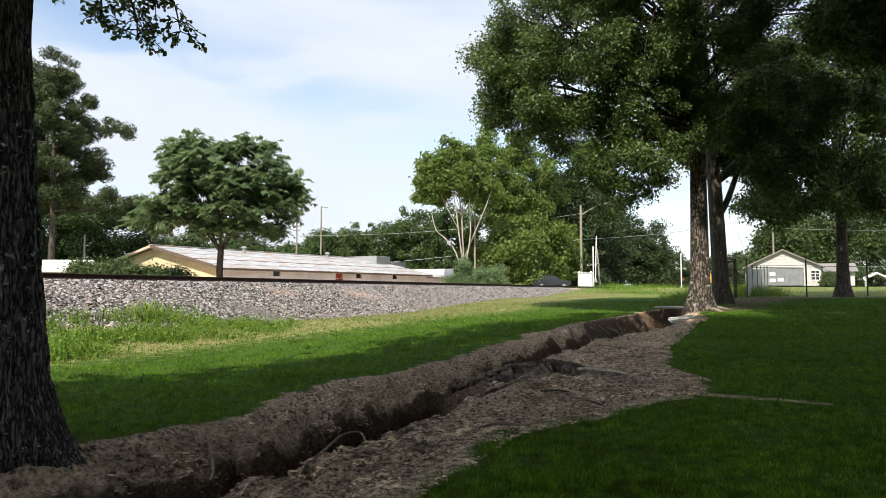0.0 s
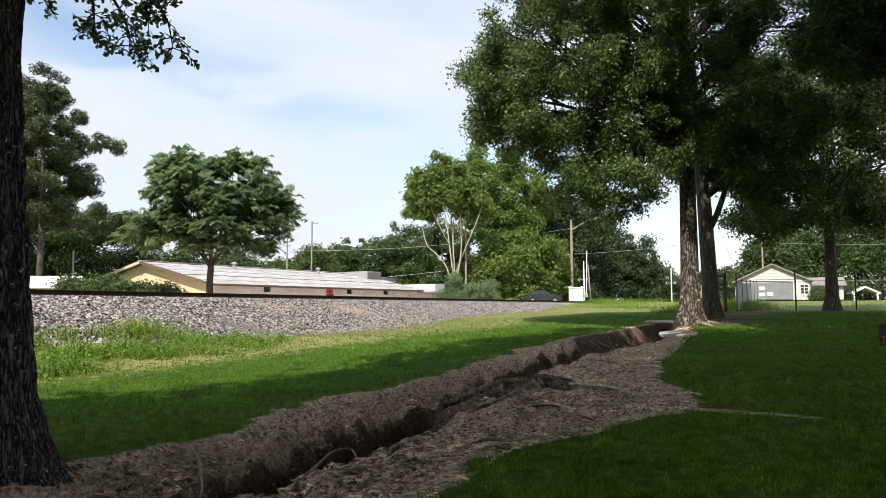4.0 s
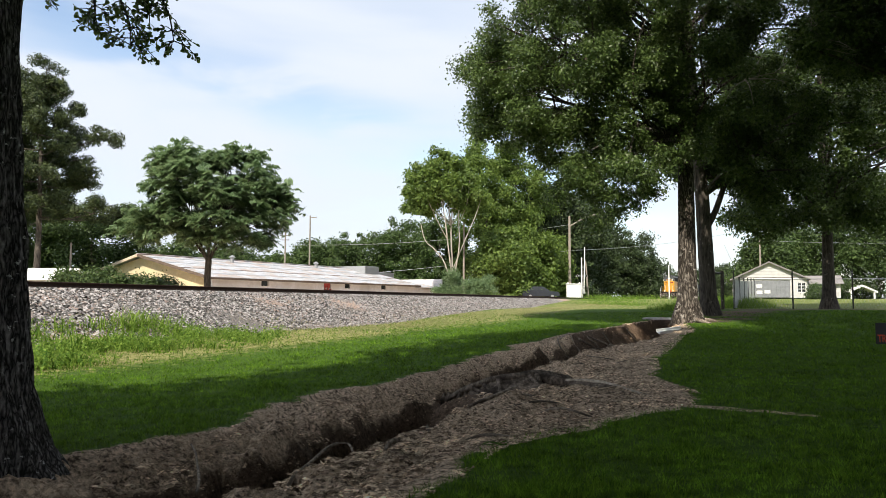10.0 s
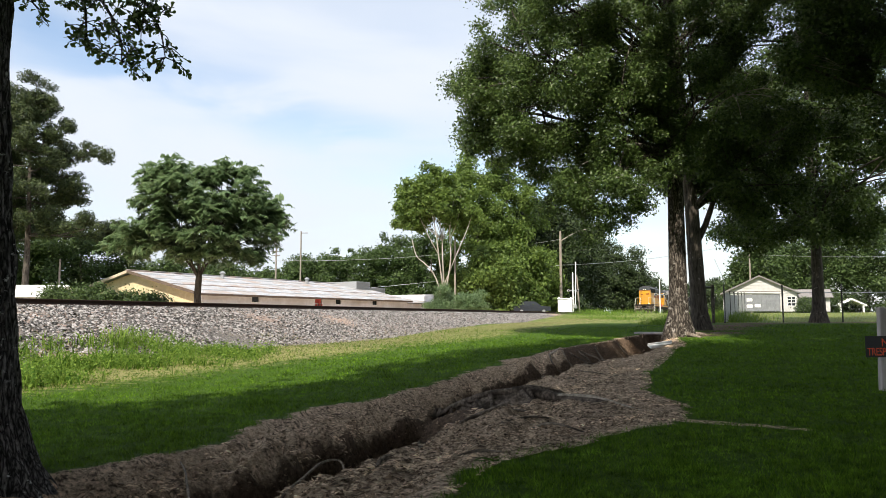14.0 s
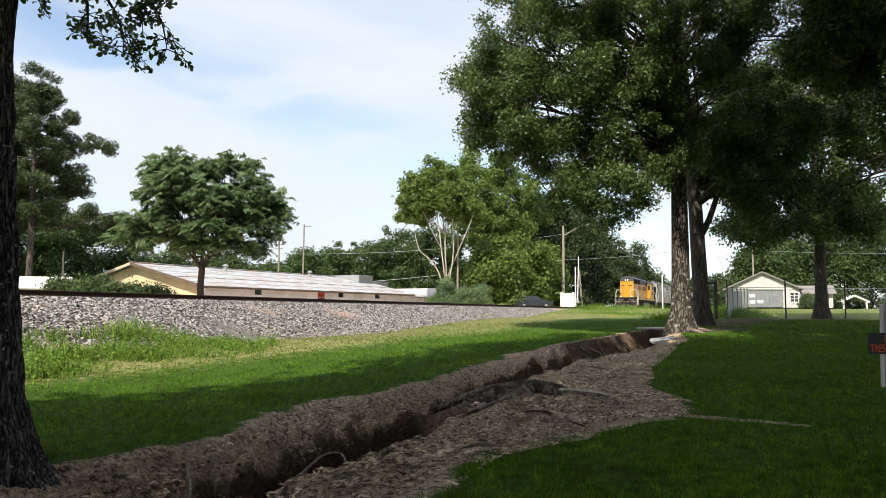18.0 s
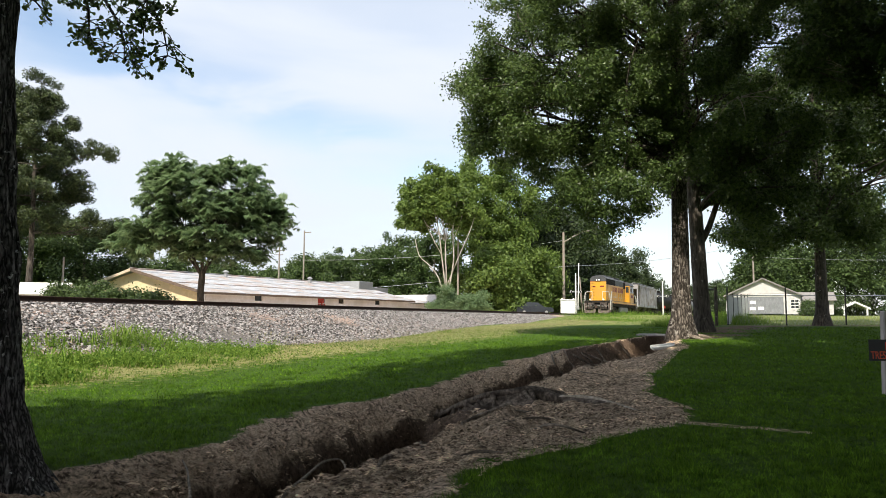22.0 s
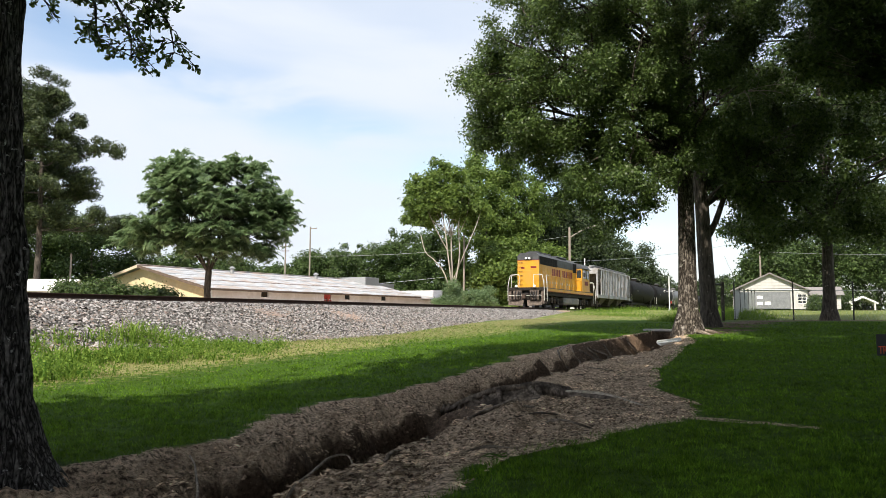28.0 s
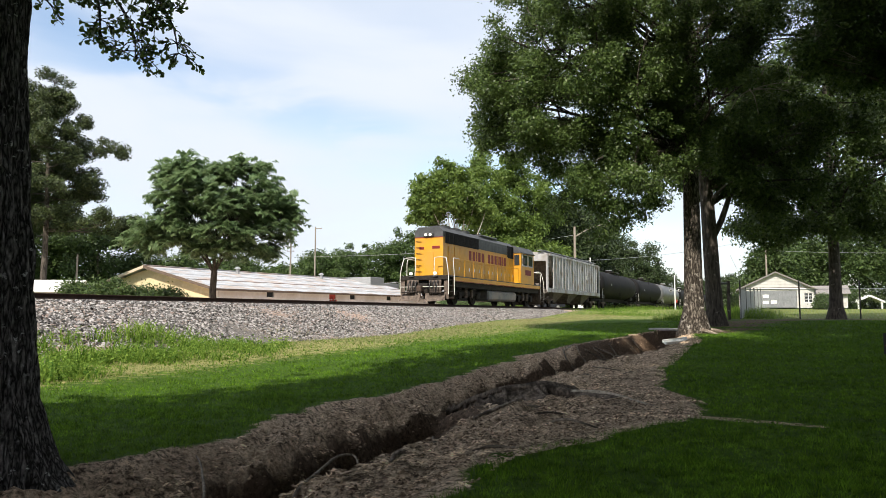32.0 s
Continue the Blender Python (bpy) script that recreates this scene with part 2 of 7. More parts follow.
M_GRASS = leaf_mat("grass_blade", (0.024, 0.072, 0.005), (0.125, 0.235, 0.022), 0.30, 0.9, 0.05)
def mottle(m, amounts):
    """Broad and small patches of lusher and paler growth."""
    n, l = m.node_tree.nodes, m.node_tree.links
    rp = [q for q in n if q.type == "VALTORGB"][0]
    goals = [k.to_socket for k in rp.outputs["Color"].links]
    tc = n.new("ShaderNodeTexCoord")
    col = rp.outputs["Color"]
    for scale, low, high in amounts:
        t = n.new("ShaderNodeTexNoise")
        t.inputs["Scale"].default_value = scale
        t.inputs["Detail"].default_value = 3.0
        l.new(tc.outputs["Object"], t.inputs["Vector"])
        k = n.new("ShaderNodeMapRange")
        k.inputs["From Min"].default_value, k.inputs["From Max"].default_value = 0.32, 0.68
        k.inputs["To Min"].default_value, k.inputs["To Max"].default_value = low, high
        l.new(t.outputs["Fac"], k.inputs["Value"])
        h = n.new("ShaderNodeHueSaturation")
        l.new(k.outputs["Result"], h.inputs["Value"])
        l.new(col, h.inputs["Color"])
        col = h.outputs["Color"]
    for q in goals:
        l.new(col, q)


mottle(M_GRASS, ((0.8, 0.78, 1.2), (9.0, 0.45, 1.7)))
M_DRY_GRASS = leaf_mat("dry_grass_blade", (0.13, 0.16, 0.05), (0.40, 0.36, 0.19), 0.3)
M_BARK = furrowed_mat("oak_bark", (0.018, 0.014, 0.011), (0.30, 0.262, 0.225), (0.38, 0.35, 0.315), 13.0, 0.22, 4.0, 0.58, 18.0)
M_BARK_NEAR = furrowed_mat("dark_oak_bark", (0.010, 0.009, 0.008), (0.40, 0.385, 0.375), (0.62, 0.63, 0.62), 30.0, amount=0.605)
M_BARK_DARK = bark_mat("dark_bark", (0.022, 0.018, 0.015), (0.13, 0.112, 0.096), (0.24, 0.22, 0.195), 11.0, 0.66, 7.0)
M_BARK_PALE = bark_mat("pale_sycamore_bark", (0.20, 0.175, 0.14), (0.56, 0.52, 0.45), None, 4.0)
M_ROOT = mat("weathered_root", (0.05, 0.040, 0.032), (0.42, 0.35, 0.285), 22.0, 0.95, 1.0, 40.0, c3=(0.07, 0.054, 0.041), big=2.5, spec=0.2)
M_ROOT_PALE = mat("pale_stripped_root", (0.16, 0.13, 0.10), (0.58, 0.51, 0.42), 15.0, 0.9, 0.8, 30.0, spec=0.2)
M_STUMP = mat("torn_stump_wood", (0.024, 0.018, 0.014), (0.27, 0.22, 0.18), 26.0, 0.95, 1.0, 42.0, c3=(0.035, 0.027, 0.021), big=5.0, spec=0.15, stretch=(1.0, 1.0, 0.5))
M_POLE = mat("weathered_pole", (0.16, 0.135, 0.11), (0.34, 0.30, 0.26), 8.0, 0.9, 0.4, stretch=(1, 1, 0.1))

# ---- tools ----
D_TRACK = Vector((math.sin(0.433), math.cos(0.433), 0.0))
N_TRACK = Vector((math.cos(0.433), -math.sin(0.433), 0.0))
DX, DY, NX, NY = D_TRACK.x, D_TRACK.y, N_TRACK.x, N_TRACK.y
TRACK_V = -2.7 * NX + 40.0 * NY
TRACK_U0 = -2.7 * DX + 40.0 * DY
RAIL_Z = 1.57


def xy_of(u, v):
    return DX * u + NX * v, DY * u + NY * v


def uv_of(x, y):
    return DX * x + DY * y, NX * x + NY * y


def np_mesh(name, verts, faces, material, smooth=False):
    """A mesh from arrays; faces all of one size."""
    me = bpy.data.meshes.new(name)
    verts = np.asarray(verts, dtype=np.float32)
    faces = np.asarray(faces, dtype=np.int32)
    k = faces.shape[1]
    me.vertices.add(len(verts))
    me.vertices.foreach_set("co", verts.ravel())
    me.loops.add(faces.size)
    me.loops.foreach_set("vertex_index", faces.ravel())
    me.polygons.add(len(faces))
    me.polygons.foreach_set("loop_start", np.arange(0, faces.size, k, dtype=np.int32))
    me.polygons.foreach_set("loop_total", np.full(len(faces), k, dtype=np.int32))
    if smooth:
        me.polygons.foreach_set("use_smooth", np.ones(len(faces), dtype=bool))
    me.materials.append(material)
    me.update(calc_edges=True)
    me.validate()
    return me


def thing(name, label, category, at=None, group="", kind=""):
    ob = new(name)
    ob.empty_display_size = 0.3
    if at is not None:
        ob.matrix_basis = at
    return tagged(ob, label, category, group, kind)


def part(name, bm, material, parent, label="", smooth=False):
    me = bpy.data.meshes.new(name)
    bmesh.ops.recalc_face_normals(bm, faces=bm.faces)
    bm.to_mesh(me)
    bm.free()
    if smooth:
        for p in me.polygons:
            p.use_smooth = True
    me.materials.append(material)
    ob = new(name, me)
    ob.parent = parent
    if label:
        ob["label"] = label
    return ob


def mesh_part(name, me, parent, label=""):
    ob = new(name, me)
    ob.parent = parent
    if label:
        ob["label"] = label
    return ob


def box(x0, x1, y0, y1, z0, z1, bev=0.0, bm=None, turn=None):
    """A box in bm, its edges rounded off."""
    own = bmesh.new()
    bmesh.ops.create_cube(own, size=1.0)
    for v in own.verts:
        v.co = Vector(((x0 + x1) / 2 + v.co.x * (x1 - x0), (y0 + y1) / 2 + v.co.y * (y1 - y0), (z0 + z1) / 2 + v.co.z * (z1 - z0)))
    if bev:
        bmesh.ops.bevel(own, geom=own.edges[:], offset=bev, segments=1, affect="EDGES")
    if turn is not None:
        bmesh.ops.transform(own, matrix=turn, verts=own.verts)
    if bm is None:
        return own
    return join(bm, own)


def join(bm, own):
    me = bpy.data.meshes.new("scrap")
    own.to_mesh(me)
    own.free()
    bm.from_mesh(me)
    bpy.data.meshes.remove(me)
    return bm


def cyl(a, b, r, seg=10, r2=None, bm=None, bev=0.0):
    """A rod from a to b."""
    own = bmesh.new()
    a, b = Vector(a), Vector(b)
    bmesh.ops.create_cone(own, cap_ends=True, segments=seg, radius1=r, radius2=r if r2 is None else r2, depth=(b - a).length)
    if bev:
        rim = [e for e in own.edges if abs(e.verts[0].co.z - e.verts[1].co.z) < 1e-6]
        bmesh.ops.bevel(own, geom=rim, offset=bev, segments=2, affect="EDGES")
    bmesh.ops.transform(own, matrix=Matrix.Translation((a + b) / 2) @ (b - a).to_track_quat("Z", "Y").to_matrix().to_4x4(), verts=own.verts)
    if bm is None:
        return own
    return join(bm, own)


def tube_arrays(points, radii, seg=8, rough=0.0, fseed=0.0, freq=3.0):
    """Rings along a line of points: verts and quads."""
    pts = [Vector(p) for p in points]
    verts, faces = [], []
    side = None
    for i, p in enumerate(pts):
        d = (pts[min(i + 1, len(pts) - 1)] - pts[max(i - 1, 0)]).normalized()
        if side is None:
            side = d.orthogonal().normalized()
        side = (side - d * side.dot(d)).normalized()
        other = d.cross(side)
        for k in range(seg):
            a = 2 * math.pi * k / seg
            r = radii[i]
            if rough:
                q = Vector((math.cos(a) * freq, math.sin(a) * freq, i * 0.14 + fseed))
                r *= 1 + rough * noise.noise(q)
            verts.append(p + (side * math.cos(a) + other * math.sin(a)) * r)
        if i:
            o = len(verts) - 2 * seg
            for k in range(seg):
                k2 = (k + 1) % seg
                faces.append((o + k, o + k2, o + seg + k2, o + seg + k))
    return verts, faces


def tube(name, points, radii, material, parent=None, seg=8, rough=0.0, fseed=0.0, freq=3.0, label=""):
    v, f = tube_arrays(points, radii, seg, rough, fseed, freq)
    me = np_mesh(name, [tuple(q) for q in v], f, material, smooth=True)
    ob = new(name, me)
    if parent is not None:
        ob.parent = parent
    if label:
        ob["label"] = label
    return ob


def bez(points, n):
    """A smooth line through a few points."""
    pts = [Vector(p) for p in points]
    out = []
    for i in range(n):
        t = i / (n - 1) * (len(pts) - 1)
        k = min(int(t), len(pts) - 2)
        t -= k
        p0, p1, p2, p3 = pts[max(k - 1, 0)], pts[k], pts[k + 1], pts[min(k + 2, len(pts) - 1)]
        out.append(0.5 * ((2 * p1) + (p2 - p0) * t + (2 * p0 - 5 * p1 + 4 * p2 - p3) * t * t + (3 * p1 - p0 - 3 * p2 + p3) * t ** 3))
    return out


def leaf_cloud(centers, radii, count, size, rng, material, name, aspect=0.55, up=0.3, fill=2.2, fold=0.25, form=0.85, fuzz=0.38):
    """Many small leaves in clumps round the centres: each one a pointed blade."""
    centers, radii = np.asarray(centers, float), np.asarray(radii, float)
    flat = np.ones(3) if radii.ndim == 1 else None
    rr = radii if radii.ndim == 1 else radii.max(1)
    w = rr ** 2
    pick = rng.choice(len(centers), count, p=w / w.sum())
    d = rng.normal(size=(count, 3))
    d /= np.linalg.norm(d, axis=1)[:, None]
    dist = rng.random(count) ** (1 / fill) * (1 + fuzz * np.abs(rng.normal(size=count)))
    scale = rr[pick][:, None] if flat is not None else radii[pick]
    c = centers[pick] + d * dist[:, None] * scale
    nrm = rng.normal(size=(count, 3)) * 0.75 + d * form
    nrm[:, 2] += up * 2
    nrm /= np.linalg.norm(nrm, axis=1)[:, None]
    a = np.cross(nrm, rng.normal(size=(count, 3)))
    a /= np.linalg.norm(a, axis=1)[:, None] + 1e-9
    b = np.cross(nrm, a)
    s = (size * (0.6 + 0.8 * rng.random(count)))[:, None]
    s *= 1.2
    v = np.stack([c - a * s, c + a * s * 0.5 + b * s * aspect * 1.3 + nrm * s * fold, c + a * s - b * s * aspect * 1.1], 1).reshape(-1, 3)
    f = np.arange(count * 3).reshape(-1, 3)
    return np_mesh(name, v, f, material)

# ---- the lie of the land ----
def lerp_list(x, table):
    if x <= table[0][0]:
        return table[0][1]
    for (a, p), (b, q) in zip(table, table[1:]):
        if x <= b:
            t = (x - a) / (b - a)
            t = t * t * (3 - 2 * t)
            return p + (q - p) * t
    return table[-1][1]


DITCH_LEFT = [(0, -4.2), (3.4, -4.25), (4.8, -4.1), (6, -4.4), (7.2, -4.7), (8, -4.62), (11, -4.72), (20.5, -5.3), (27, -5.2), (30.5, -4.8), (32, -4.75)]
DITCH_RIGHT = [(0, -1.7), (3.6, -1.8), (4.8, -1.88), (6.1, -1.45), (7.6, -1.0), (8.6, -1.0), (10.5, -1.72), (13.5, -2.1), (23, -2.5), (28, -3.2), (32, -3.3)]
DITCH_DEPTH = [(0, 0.60), (8, 0.70), (14, 0.70), (20, 0.72), (28, 0.85), (31.5, 0.7), (32.6, 0.0)]
RISE = [(8, 0.0), (20, 0.17), (45, 0.70), (85, 1.48), (140, 1.66), (400, 1.7)]


def land(u, v):
    """Ground height and how much of it is soil or dry grass, at u along and v across the track's direction."""
    z = lerp_list(u, RISE)
    soil = dry = 0.0
    top = 0.0
    x, y = xy_of(u, v)
    z += 0.05 * noise.noise(Vector((x * 0.12, y * 0.12, 3.0)))
    dv = abs(v - TRACK_V)
    # road crossing and verge: the ground comes up to the rails
    up = max(0.0, 1 - abs(u - 100) / 52.0)
    up = min(1.0, up * 1.6) * max(0.0, 1 - max(0.0, dv - 3) / 9.0)
    z = z + (1.42 - z) * up if z < 1.42 else z
    bank = 1.19 - max(0.0, dv - 2.1) * 0.36
    if bank > z:
        z = bank
    # dry grass by the ballast, widened to paint the sunlit strip paler
    near = 1 - min(1.0, max(0.0, abs(dv - 6.9) - 2.0) / 3.6)
    dry = max(0.0, near) * (0.57 if u < 19 else 0.49)
    if v > TRACK_V:
        # between track and ditch the turf swells a little
        vl, vr = lerp_list(u, DITCH_LEFT), lerp_list(u, DITCH_RIGHT)
        wob = 0.30 * noise.noise(Vector((u * 0.9, 1.7, 0))) + 0.16 * noise.noise(Vector((u * 3.1, 5.7, 0))) + 0.07 * noise.noise(Vector((u * 8.0, 3.7, 0)))
        vl += wob
        vr += 0.25 * noise.noise(Vector((u * 0.8, 9.7, 0))) + 0.12 * noise.noise(Vector((u * 2.7, 2.2, 0)))
        depth = lerp_list(u, DITCH_DEPTH)
        if depth > 0.01 and u > 0.5 and vl < v < vr:
            s = (v - vl) / (vr - vl)
            # the trench bends in under the cut bank beside the stump
            s += 1.0 * math.exp(-((u - 9.6) / (2.4 if u < 9.6 else 5.0)) ** 2) * s * (1 - s)
            cut = lerp_list(s, [(0, 0.0), (0.04, 0.10), (0.13, 0.18), (0.21, 0.36), (0.28, 0.88), (0.36, 1.12), (0.40, 1.02), (0.455, 0.48), (0.53, 0.27), (0.64, 0.19), (0.8, 0.11), (0.9, 0.06), (1.0, 0.0)])
            if u > 18:
                cut = lerp_list(s, [(0, 0.0), (0.05, 0.16), (0.12, 0.46), (0.22, 0.80), (0.36, 1.0), (0.55, 0.9), (0.68, 0.35), (0.85, 0.12), (1.0, 0.0)])
            rough = 0.12 * noise.noise(Vector((x * 1.9, y * 1.9, 0))) + 0.13 * noise.noise(Vector((x * 5.0, y * 5.0, 4))) + 0.05 * noise.noise(Vector((x * 12.0, y * 12.0, 8)))
            if s > 0.42:
                # matted chips lie in low ridges along the wash
                rough = 0.6 * rough + 0.055 * noise.noise(Vector((u * 1.3, v * 6.0, 2))) + 0.03 * noise.noise(Vector((u * 4.0, v * 15.0, 6)))
            elif u > 12:
                rough += (0.34 * noise.noise(Vector((u * 1.5, v * 1.5, 11))) + 0.16 * abs(noise.noise(Vector((u * 4.2, v * 4.2, 3))))) * min(1.0, s * 8) * min(1.0, (u - 12) / 4)
            edge = min(1.0, s * 9, (1 - s) * 5)
            z += -depth * cut + rough * edge
            # the ground is held up round the old stump
            hold = math.exp(-(((x - 0.75) / 0.95) ** 2 + ((y - 9.35) / 0.62) ** 2) ** 2)
            z = max(z, z + (lerp_list(u, RISE) - 0.20 + 0.09 * x + 0.5 * rough - z) * hold)
            soil = 1.0
            # dark topsoil in the cut bank, ditch shade painted in; pale washed chips opposite
            top = lerp_list(s, [(0.0, 0.10), (0.08, 0.15), (0.17, 0.36), (0.26, 0.80), (0.43, 0.95), (0.52, 0.30), (0.7, 0.1), (1.0, 0.2)]) if u < 18 else lerp_list(s, [(0.0, 1.1), (0.06, 1.4), (0.62, 1.4), (0.75, 0.4), (1.0, 0.1)])
        elif u > 0.5 and depth > 0.01:
            gap = min(abs(v - vl), abs(v - vr))
            soil = max(0.0, 0.62 - gap * 2.2)
        # worn strip that runs off across the lawn from the ditch
        strip = abs(u - (7.7 - 0.18 * (v + 1.0))) / 0.30
        if -1.2 < v < 0.25:
            soil = max(soil, (0.84 - 0.25 * max(0, v + 0.6)) * max(0.0, 1 - strip))
        # bare earth under the big trees, coloured dark for the shade there
        for cx, cy, r in ((9.6, 28.3, 2.4), (12.4, 33.0, 2.6), (22.0, 41.4, 2.8), (14.5, 35.6, 2.4), (16.6, 38.4, 2.4), (19.2, 40.2, 2.4), (25.0, 41.4, 2.0), (11.5, 29.5, 1.6)):
            d = math.hypot(x - cx, y - cy)
            mould = 0.85 * max(0.0, 1 - d / (r * 1.5))
            if mould > soil:
                soil, top = mould, 0.95
        # paler grass colour stands in for sunlight on the far lawn
        if u > 38:
            dry = max(dry, min(0.47, (u - 38) * 0.06))
        z += 0.012 * noise.noise(Vector((x * 4, y * 4, 1))) * (soil < 0.3)
    elif TRACK_V - 30 < v < TRACK_V - 3 and u < 84:
        # soil colour added beyond the track to keep green bounce off the long building
        soil = 0.62
    return z, soil, dry, top


def spaced(stops):
    out = []
    for a, b, step in stops:
        n = max(1, round((b - a) / step))
        out += [a + (b - a) * i / n for i in range(n)]
    return out + [stops[-1][1]]


def build_ground():
    us = spaced([(-900, -200, 140), (-200, -40, 32), (-40, -2, 4), (-2, 2, 0.5), (2, 16, 0.075), (16, 34, 0.13), (34, 70, 0.8), (70, 140, 2.5), (140, 400, 20), (400, 3000, 260)])
    vs = spaced([(-2200, -300, 190), (-300, -60, 24), (-60, -26, 3), (-26, -12, 0.35), (-12, -5.8, 0.25), (-5.8, -0.8, 0.06), (-0.8, 2, 0.18), (2, 14, 0.8), (14, 60, 4), (60, 300, 24), (300, 2400, 210)])
    nu, nv = len(us), len(vs)
    verts = np.empty((nu * nv, 3), np.float32)
    soil, dry, dark = (np.empty(nu * nv, np.float32) for _ in range(3))
    i = 0
    for u in us:
        for v in vs:
            z, s, d, t = land(u, v)
            x, y = xy_of(u, v)
            verts[i] = (x, y, z)
            soil[i], dry[i], dark[i] = s, d, t
            i += 1
    idx = np.arange(nu * nv).reshape(nu, nv)
    faces = np.stack([idx[:-1, :-1], idx[:-1, 1:], idx[1:, 1:], idx[1:, :-1]], -1).reshape(-1, 4)[:, ::-1]
    me = np_mesh("ground", verts, faces, M_GROUND, smooth=True)
    for name, data in (("soil", soil), ("dry", dry), ("topsoil_shade", dark)):
        me.attributes.new(name, "FLOAT", "POINT").data.foreach_set("value", data)
    return tagged(new("ground", me), "mown green lawn with an eroded earth ditch running through it", "ground", kind="structure")


build_ground()


def track_point(s, lat, z):
    u, v = TRACK_U0 + s, TRACK_V + lat
    x, y = xy_of(u, v)
    return Vector((x, y, z))


def build_track():
    # ballast bed: a raised bank of stone under the ties
    rows = spaced([(-90, -40, 4), (-40, 22, 0.5), (22, 60, 1.5), (60, 260, 6)])
    prof = [(-5.9, -1.35), (-4.6, -0.9), (-3.3, -0.46), (-1.9, -0.24), (-1.4, -0.19), (1.4, -0.19), (1.9, -0.24), (2.6, -0.44), (3.3, -0.66), (4.0, -0.9), (4.7, -1.14), (5.4, -1.36), (6.1, -1.55)]
    verts, faces = [], []
    for i, s in enumerate(rows):
        for lat, dz in prof:
            w = 0.05 * noise.noise(Vector((s * 0.6, lat * 0.8, 2)))
            verts.append(track_point(s, lat, RAIL_Z + dz + w * (abs(lat) > 2)))
        if i:
            o = len(verts) - 2 * len(prof)
            for k in range(len(prof) - 1):
                faces.append((o + k, o + k + 1, o + len(prof) + k + 1, o + len(prof) + k))
    bed = new("ballast_bank", np_mesh("ballast_bank", [tuple(v) for v in verts], faces, M_BALLAST))
    tagged(bed, "sloping bank of grey and tan crushed stone ballast", "ballast bank", kind="structure")
    # loose stones on the near slope
    rng = np.random.default_rng(5)
    stones = [(-1, -0.6, -0.4), (1, -0.7, -0.3), (0.9, 0.8, -0.4), (-0.8, 0.9, -0.4), (0.1, 0.0, 0.75)]
    tris = [(0, 1, 4), (1, 2, 4), (2, 3, 4), (3, 0, 4)]
    n = 115000
    s = np.concatenate([rng.uniform(-32, 0, int(n * 0.62)), rng.uniform(0, 26, n - int(n * 0.62))])
    lat = 1.5 + 4.6 * rng.random(n)
    lat[: n // 10] = rng.uniform(-0.6, 0.6, n // 10)
    keep = rng.random(n) > np.clip((lat - 5.4) / 1.2, 0, 1) * 0.6
    s, lat = s[keep], lat[keep]
    n = len(s)
    zz = np.interp(lat, [p[0] for p in prof], [p[1] for p in prof]) + RAIL_Z
    cx = DX * (TRACK_U0 + s) + NX * (TRACK_V + lat)
    cy = DY * (TRACK_U0 + s) + NY * (TRACK_V + lat)
    base = np.array(stones)
    size = 0.018 + 0.024 * rng.random(n) ** 1.5
    ang = rng.random((n, 3)) * 2 * np.pi
    ang[:, :2] = rng.normal(0, 0.45, (n, 2))
    ca, sa = np.cos(ang), np.sin(ang)
    v = base[None] * size[:, None, None] * (0.75 + 0.5 * rng.random((n, 5, 3)))
    v[..., 0] *= 1.35
    for ax, (i, j) in enumerate(((1, 2), (0, 2), (0, 1))):
        a, b = v[..., i].copy(), v[..., j].copy()
        v[..., i] = a * ca[:, ax, None] - b * sa[:, ax, None]
        v[..., j] = a * sa[:, ax, None] + b * ca[:, ax, None]
    v += np.stack([cx, cy, zz + size * 0.35], -1)[:, None, :]
    f = (np.array(tris)[None] + (np.arange(n) * 5)[:, None, None]).reshape(-1, 3)
    st = new("ballast_stones", np_mesh("ballast_stones", v.reshape(-1, 3), f, M_STONE))
    tagged(st, "loose grey, tan and pinkish crushed ballast stones", "ballast", kind="stuff")
    # rails
    prof_r = [(-0.07, -0.17), (-0.07, -0.155), (-0.012, -0.13), (-0.012, -0.045), (-0.036, -0.035), (-0.036, -0.004), (-0.028, 0.0), (0.028, 0.0), (0.036, -0.004), (0.036, -0.035), (0.012, -0.045), (0.012, -0.13), (0.07, -0.155), (0.07, -0.17)]
    tr = thing("railway_track", "rusty steel rails on dark timber ties", "railway track", kind="structure")
    for side in (-0.755, 0.755):
        verts, faces = [], []
        k = len(prof_r)
        for i, s in enumerate(spaced([(-90, 80, 10), (80, 260, 6)])):
            verts += [tuple(track_point(s, side + a, RAIL_Z + b)) for a, b in prof_r]
            if i:
                o = len(verts) - 2 * k
                faces += [(o + j, o + (j + 1) % k, o + k + (j + 1) % k, o + k + j) for j in range(k)]
        mesh_part("rail", np_mesh("rail", verts, faces, M_RAIL), tr)
    bm = box(-0.115, 0.115, -1.3, 1.3, -0.36, -0.165, 0.012)
    tie = bpy.data.meshes.new("tie")
    bm.to_mesh(tie)
    bm.free()
    tie.materials.append(M_TIE)
    rnd = random.Random(3)
    for i in range(150):
        s = -34 + i * 0.56
        ob = mesh_part("tie", tie, tr)
        p = track_point(s + rnd.uniform(-0.03, 0.03), 0, RAIL_Z)
        ob.matrix_basis = pose(p.x, p.y, p.z, 0, 0, 90 - math.degrees(0.433) + rnd.uniform(-1.2, 1.2))


